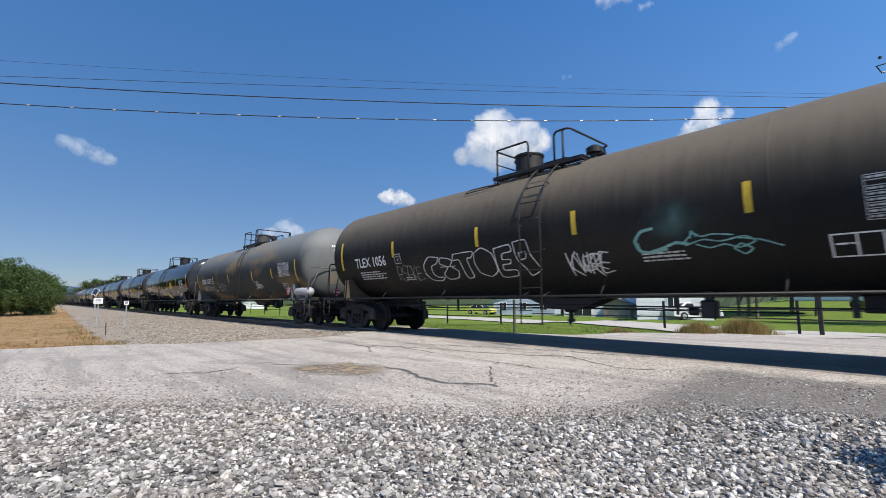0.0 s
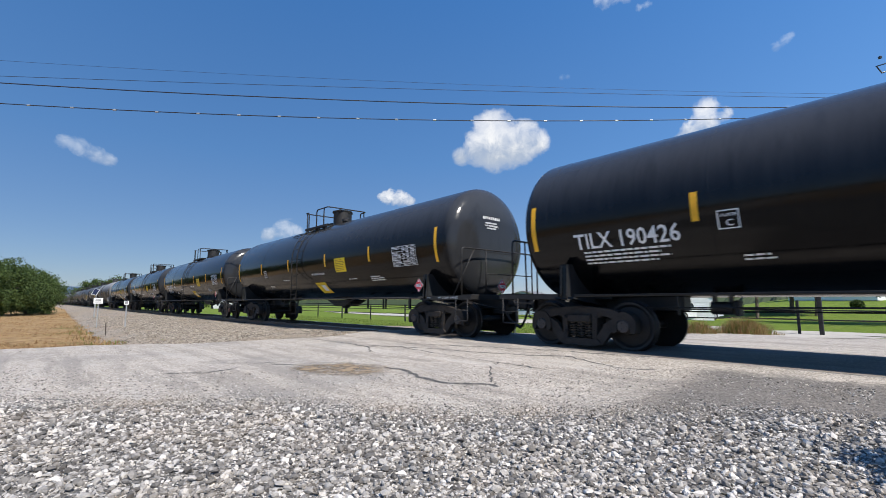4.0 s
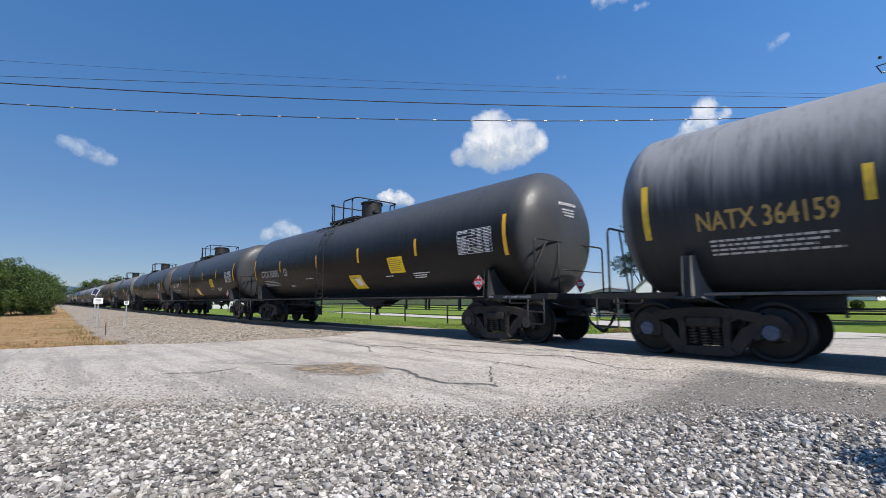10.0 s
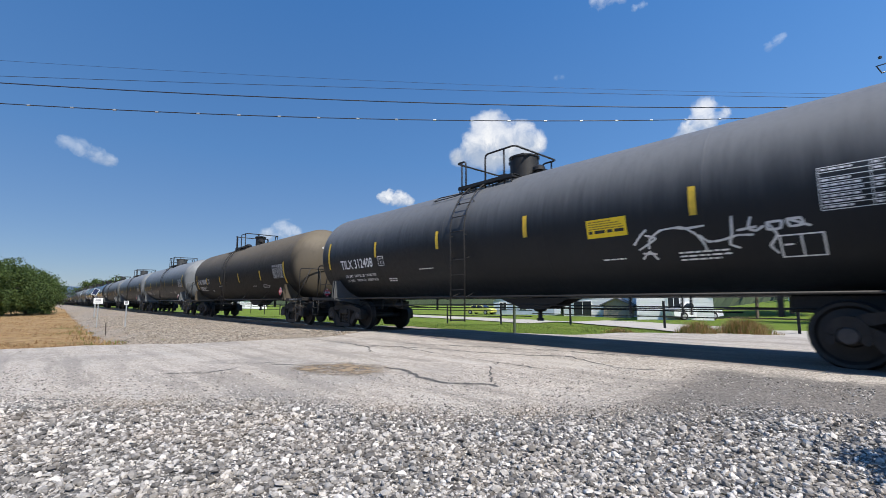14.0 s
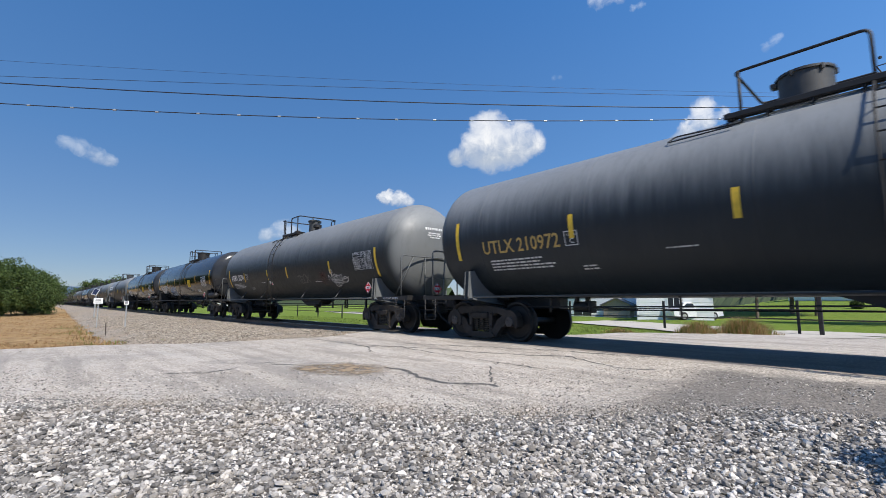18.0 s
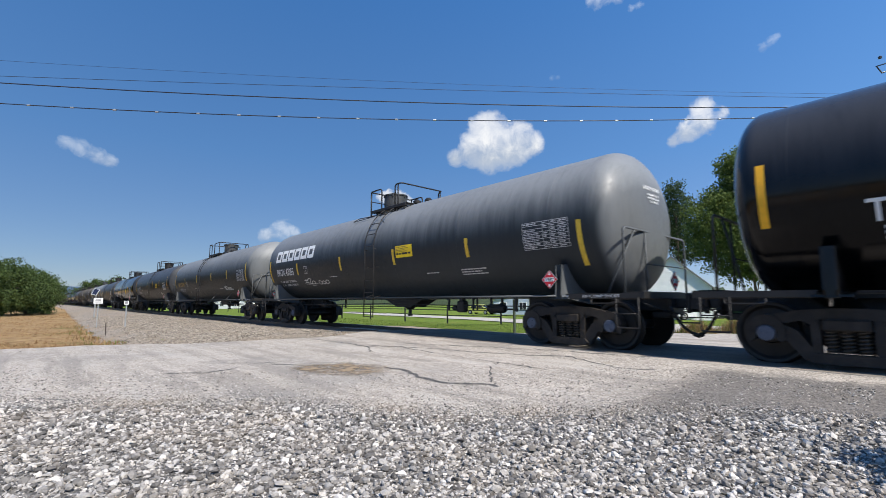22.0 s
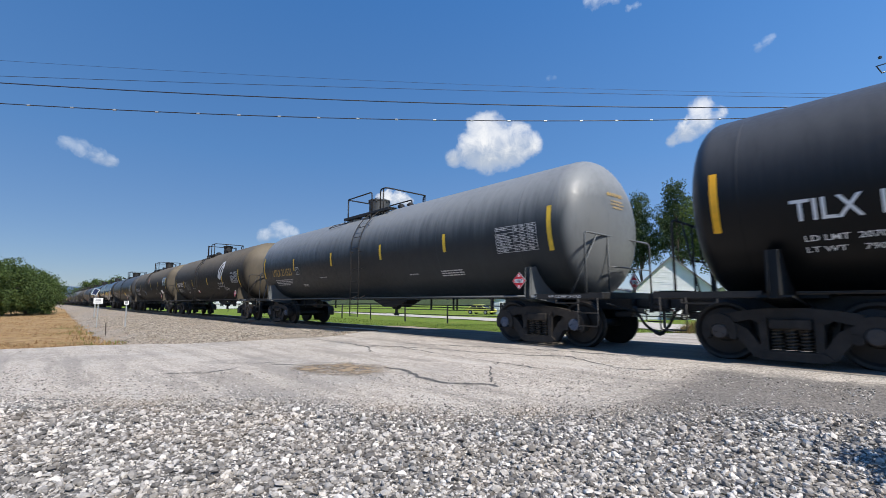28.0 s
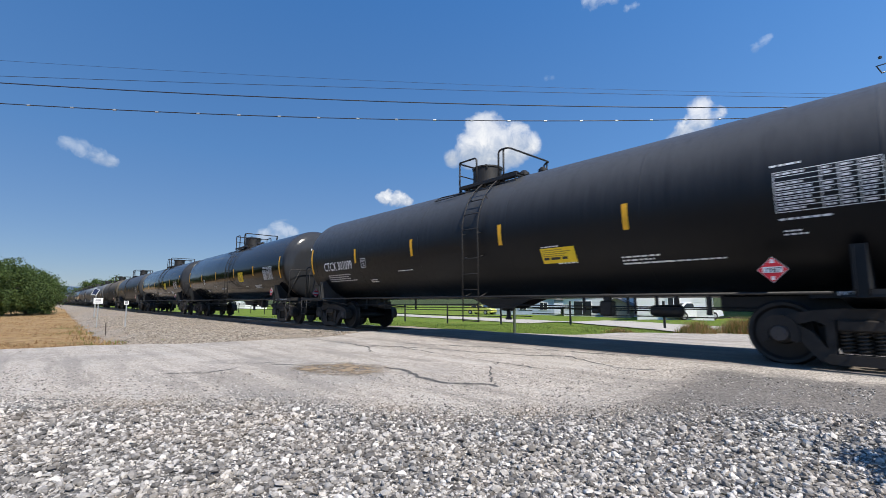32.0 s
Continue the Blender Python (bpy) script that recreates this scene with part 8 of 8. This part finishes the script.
# ---------------------------------------------------------------- clouds
def cloud_material(name, blobs, soft, seed, bright, grey, solid):
    """A drifting cloud far off: a field of soft round puffs, ragged by noise, on a thin sheet."""
    m, nt, bs = nodes_of(name)
    nt.nodes.remove(bs)
    obj = nt.nodes.new("ShaderNodeTexCoord").outputs["Object"]
    sh = nt.nodes.new("ShaderNodeMapping")
    sh.inputs["Location"].default_value = (seed * 3.7, seed * 1.3, seed)
    nt.links.new(obj, sh.inputs["Vector"])
    big = node(nt, "ShaderNodeTexNoise", Scale=5.5, Detail=9.0, Roughness=0.60, Distortion=0.35)
    nt.links.new(sh.outputs[0], big.inputs["Vector"])
    # soft round swellings that melt into one another
    total = None
    for cx, cy, r in blobs:
        d = nt.nodes.new("ShaderNodeVectorMath")
        d.operation = "DISTANCE"
        nt.links.new(obj, d.inputs[0])
        d.inputs[1].default_value = (cx, cy, 0)
        mr = nt.nodes.new("ShaderNodeMapRange")
        mr.interpolation_type = "SMOOTHSTEP"
        mr.inputs["From Min"].default_value, mr.inputs["From Max"].default_value = 0, r * 1.45
        mr.inputs["To Min"].default_value, mr.inputs["To Max"].default_value = 0.0, 1.0
        nt.links.new(d.outputs["Value"], mr.inputs["Value"])
        if total is None:
            total = mr.outputs[0]
        else:
            a = node(nt, "ShaderNodeMath", operation="MULTIPLY")
            nt.links.new(total, a.inputs[0])
            nt.links.new(mr.outputs[0], a.inputs[1])
            total = a.outputs[0]
    body = node(nt, "ShaderNodeMath", operation="SUBTRACT")
    body.inputs[0].default_value = 1.0
    nt.links.new(total, body.inputs[1])
    sub = node(nt, "ShaderNodeMath", operation="MULTIPLY_ADD")
    nt.links.new(big.outputs[0], sub.inputs[0])
    sub.inputs[1].default_value = 1.5
    nt.links.new(body.outputs[0], sub.inputs[2])
    alpha = ramp(nt, [(0.0, (0, 0, 0)), (soft * 0.45, (0.62, 0.62, 0.62)), (soft, (1, 1, 1))], shift(nt, sub.outputs[0], -1.12))
    gate = node(nt, "ShaderNodeMath", operation="MULTIPLY")
    nt.links.new(alpha, gate.inputs[0])
    nt.links.new(ramp(nt, [(0.05, (0, 0, 0)), (0.40, (solid,) * 3)], body.outputs[0]), gate.inputs[1])
    # shading is painted into the glow: the flat base and hollows are greyer
    up = nt.nodes.new("ShaderNodeSeparateXYZ")
    nt.links.new(obj, up.inputs[0])
    lit = node(nt, "ShaderNodeMath", operation="MULTIPLY_ADD")
    nt.links.new(up.outputs["Y"], lit.inputs[0])
    lit.inputs[1].default_value = 2.2
    nt.links.new(big.outputs[0], lit.inputs[2])
    shade = ramp(nt, [(0.16, grey), (0.62, bright)], lit.outputs[0])
    em = nt.nodes.new("ShaderNodeEmission")
    nt.links.new(shade, em.inputs["Color"])
    tr = nt.nodes.new("ShaderNodeBsdfTransparent")
    ms = nt.nodes.new("ShaderNodeMixShader")
    nt.links.new(gate.outputs[0], ms.inputs[0])
    nt.links.new(tr.outputs[0], ms.inputs[1])
    nt.links.new(em.outputs[0], ms.inputs[2])
    nt.links.new(ms.outputs[0], nt.nodes["Material Output"].inputs["Surface"])
    return m


def shift(nt, src, v):
    n2 = node(nt, "ShaderNodeMath", operation="ADD")
    nt.links.new(src, n2.inputs[0])
    n2.inputs[1].default_value = v
    return n2.outputs[0]


CLOUDS = []


def cloud(az, el, w, h, blobs, drift, seed, soft=0.85, bright=(0.83, 0.835, 0.84), grey=(0.46, 0.51, 0.58), solid=0.97):
    """A cloud by its bearing and height in degrees as seen from the crossing; drift in degrees over the clip."""
    def at(a, e):
        d = Vector((-math.cos(radians(a)) * math.cos(radians(e)), math.sin(radians(a)) * math.cos(radians(e)), math.sin(radians(e))))
        return Matrix.Translation(EYE + d * 3200) @ (-d).to_track_quat("Z", "Y").to_matrix().to_4x4()
    hw = math.tan(radians(w / 2)) * 3200
    k = h / w
    mesh = bpy.data.meshes.new("cloud")
    mesh.from_pydata([(-1.3 * hw, -1.5 * k * hw, 0), (1.3 * hw, -1.5 * k * hw, 0), (1.3 * hw, 1.5 * k * hw, 0), (-1.3 * hw, 1.5 * k * hw, 0)], [], [(0, 1, 2, 3)])
    mat = cloud_material("cloud_vapour", [(0.5 * x, 0.5 * y, 0.5 * r) for x, y, r in blobs], soft, seed, bright, grey, solid)
    mp = [nd for nd in mat.node_tree.nodes if nd.type == "TEX_COORD"][0]
    sc = mat.node_tree.nodes.new("ShaderNodeVectorMath")
    sc.operation = "SCALE"
    sc.inputs["Scale"].default_value = 0.5 / hw
    for ln in list(mp.outputs["Object"].links):
        mat.node_tree.links.new(sc.outputs[0], ln.to_socket)
    mat.node_tree.links.new(mp.outputs["Object"], sc.inputs[0])
    mesh.materials.append(mat)
    ob = tagged(new("cloud", mesh), "small bright white cumulus cloud drifting in the blue sky", "cloud", "fair-weather clouds")
    ob.visible_shadow = False
    CLOUDS.append((ob, at(az, el), at(az + drift[0], el + drift[1])))


cloud(49.6, 20.5, 12.2, 8.4, [(-0.20, 0.24, 0.42), (0.05, -0.02, 0.56), (0.55, -0.02, 0.42), (-0.45, -0.20, 0.38), (-0.80, -0.34, 0.20), (0.30, -0.28, 0.36), (-0.12, -0.34, 0.36), (0.78, -0.12, 0.24)], (-1.26, -0.29), 1)
cloud(36.0, 13.2, 5.0, 2.2, [(-0.35, 0.05, 0.5), (0.25, 0.0, 0.52), (-0.72, 0.05, 0.30), (0.7, -0.1, 0.28)], (-0.29, -0.08), 2)
cloud(73.2, 19.8, 7.6, 5.4, [(0.15, 0.30, 0.38), (0.1, -0.10, 0.50), (-0.35, -0.30, 0.36), (0.62, 0.08, 0.20), (-0.65, -0.48, 0.22)], (-0.65, 0.24), 3, 0.95)
cloud(80.5, 16.0, 9.5, 6.2, [(-0.55, -0.25, 0.42), (0.0, 0.15, 0.58), (0.5, 0.25, 0.55), (0.2, -0.3, 0.5), (-0.8, -0.45, 0.22)], (-0.24, 0.05), 4)
cloud(2.4, 15.0, 5.6, 2.0, [(-0.6, 0.18, 0.32), (-0.15, 0.10, 0.38), (0.3, -0.05, 0.36), (0.68, -0.18, 0.28)], (0.19, -0.13), 5, 1.2, (0.66, 0.72, 0.80), solid=0.55)
cloud(64.2, 33.9, 5.6, 3.0, [(-0.3, 0.1, 0.45), (0.25, 0.2, 0.5), (0.65, 0.0, 0.3)], (-1.69, 0.2), 6, 1.3, (0.66, 0.73, 0.82), solid=0.60)
cloud(81.2, 25.5, 3.0, 1.9, [(-0.3, -0.15, 0.4), (0.2, 0.1, 0.4), (0.5, 0.3, 0.25)], (-2.06, 0.5), 7, 1.5, (0.60, 0.68, 0.80), solid=0.42)
cloud(22.0, 8.5, 6.0, 2.6, [(-0.45, -0.1, 0.42), (0.15, 0.15, 0.48), (0.6, 0.05, 0.3)], (-0.64, -0.17), 8, 1.1, (0.68, 0.73, 0.80), solid=0.7)
cloud(58.3, 26.9, 2.0, 0.9, [(-0.3, 0, 0.4), (0.3, 0, 0.4)], (-2.22, 0.12), 9, 1.6, (0.45, 0.58, 0.76), solid=0.28)
cloud(68.0, 32.5, 2.6, 1.6, [(-0.3, 0, 0.4), (0.3, 0.1, 0.4)], (-1.6, 0.24), 10, 1.5, (0.58, 0.67, 0.80), solid=0.45)


# ---------------------------------------------------------------- what moves
def close_couplings():
    """Slides the draft gear in or out until each coupler and hose meets its neighbour's."""
    for (ahead, xa), (behind, xb) in zip(CARS[:-1], CARS[1:]):
        slack = (xa - xb - 18.26) / 2
        for car, s in ((ahead, -1), (behind, 1)):
            for p in car.children:
                if p.name.startswith(("coupler", "brake_hose")) and p.data in (CAR["coupler", s], CAR["hose", s]):
                    p.location.x += s * slack


close_couplings()


def motions():
    for car, x in CARS:
        walk(car, [(t, pose(x + run(t), 0, 0)) for t in range(0, 33)])
    # the wheels roll without slipping; all the wheelsets in one place of a bogie turn alike
    first = {}
    for car, x in CARS:
        for bogie in car.children:
            for w in bogie.children:
                if not w.name.startswith("wheelset"):
                    continue
                px = round(w.location.x, 3)
                if px not in first:
                    walk(w, [(k / 30, pose(px, 0, WHEEL_R) @ Matrix.Rotation(run(k / 30) / WHEEL_R, 4, "Y")) for k in range(0, 961)])
                    first[px] = w
                else:
                    w.rotation_mode = "QUATERNION"
                    keys = w.animation_data_create()
                    keys.action = first[px].animation_data.action
                    keys.action_slot = first[px].animation_data.action_slot
    for cloud, a, b in CLOUDS:
        walk(cloud, [(0, a), (16, a.lerp(b, 0.5)), (32, b)])


motions()
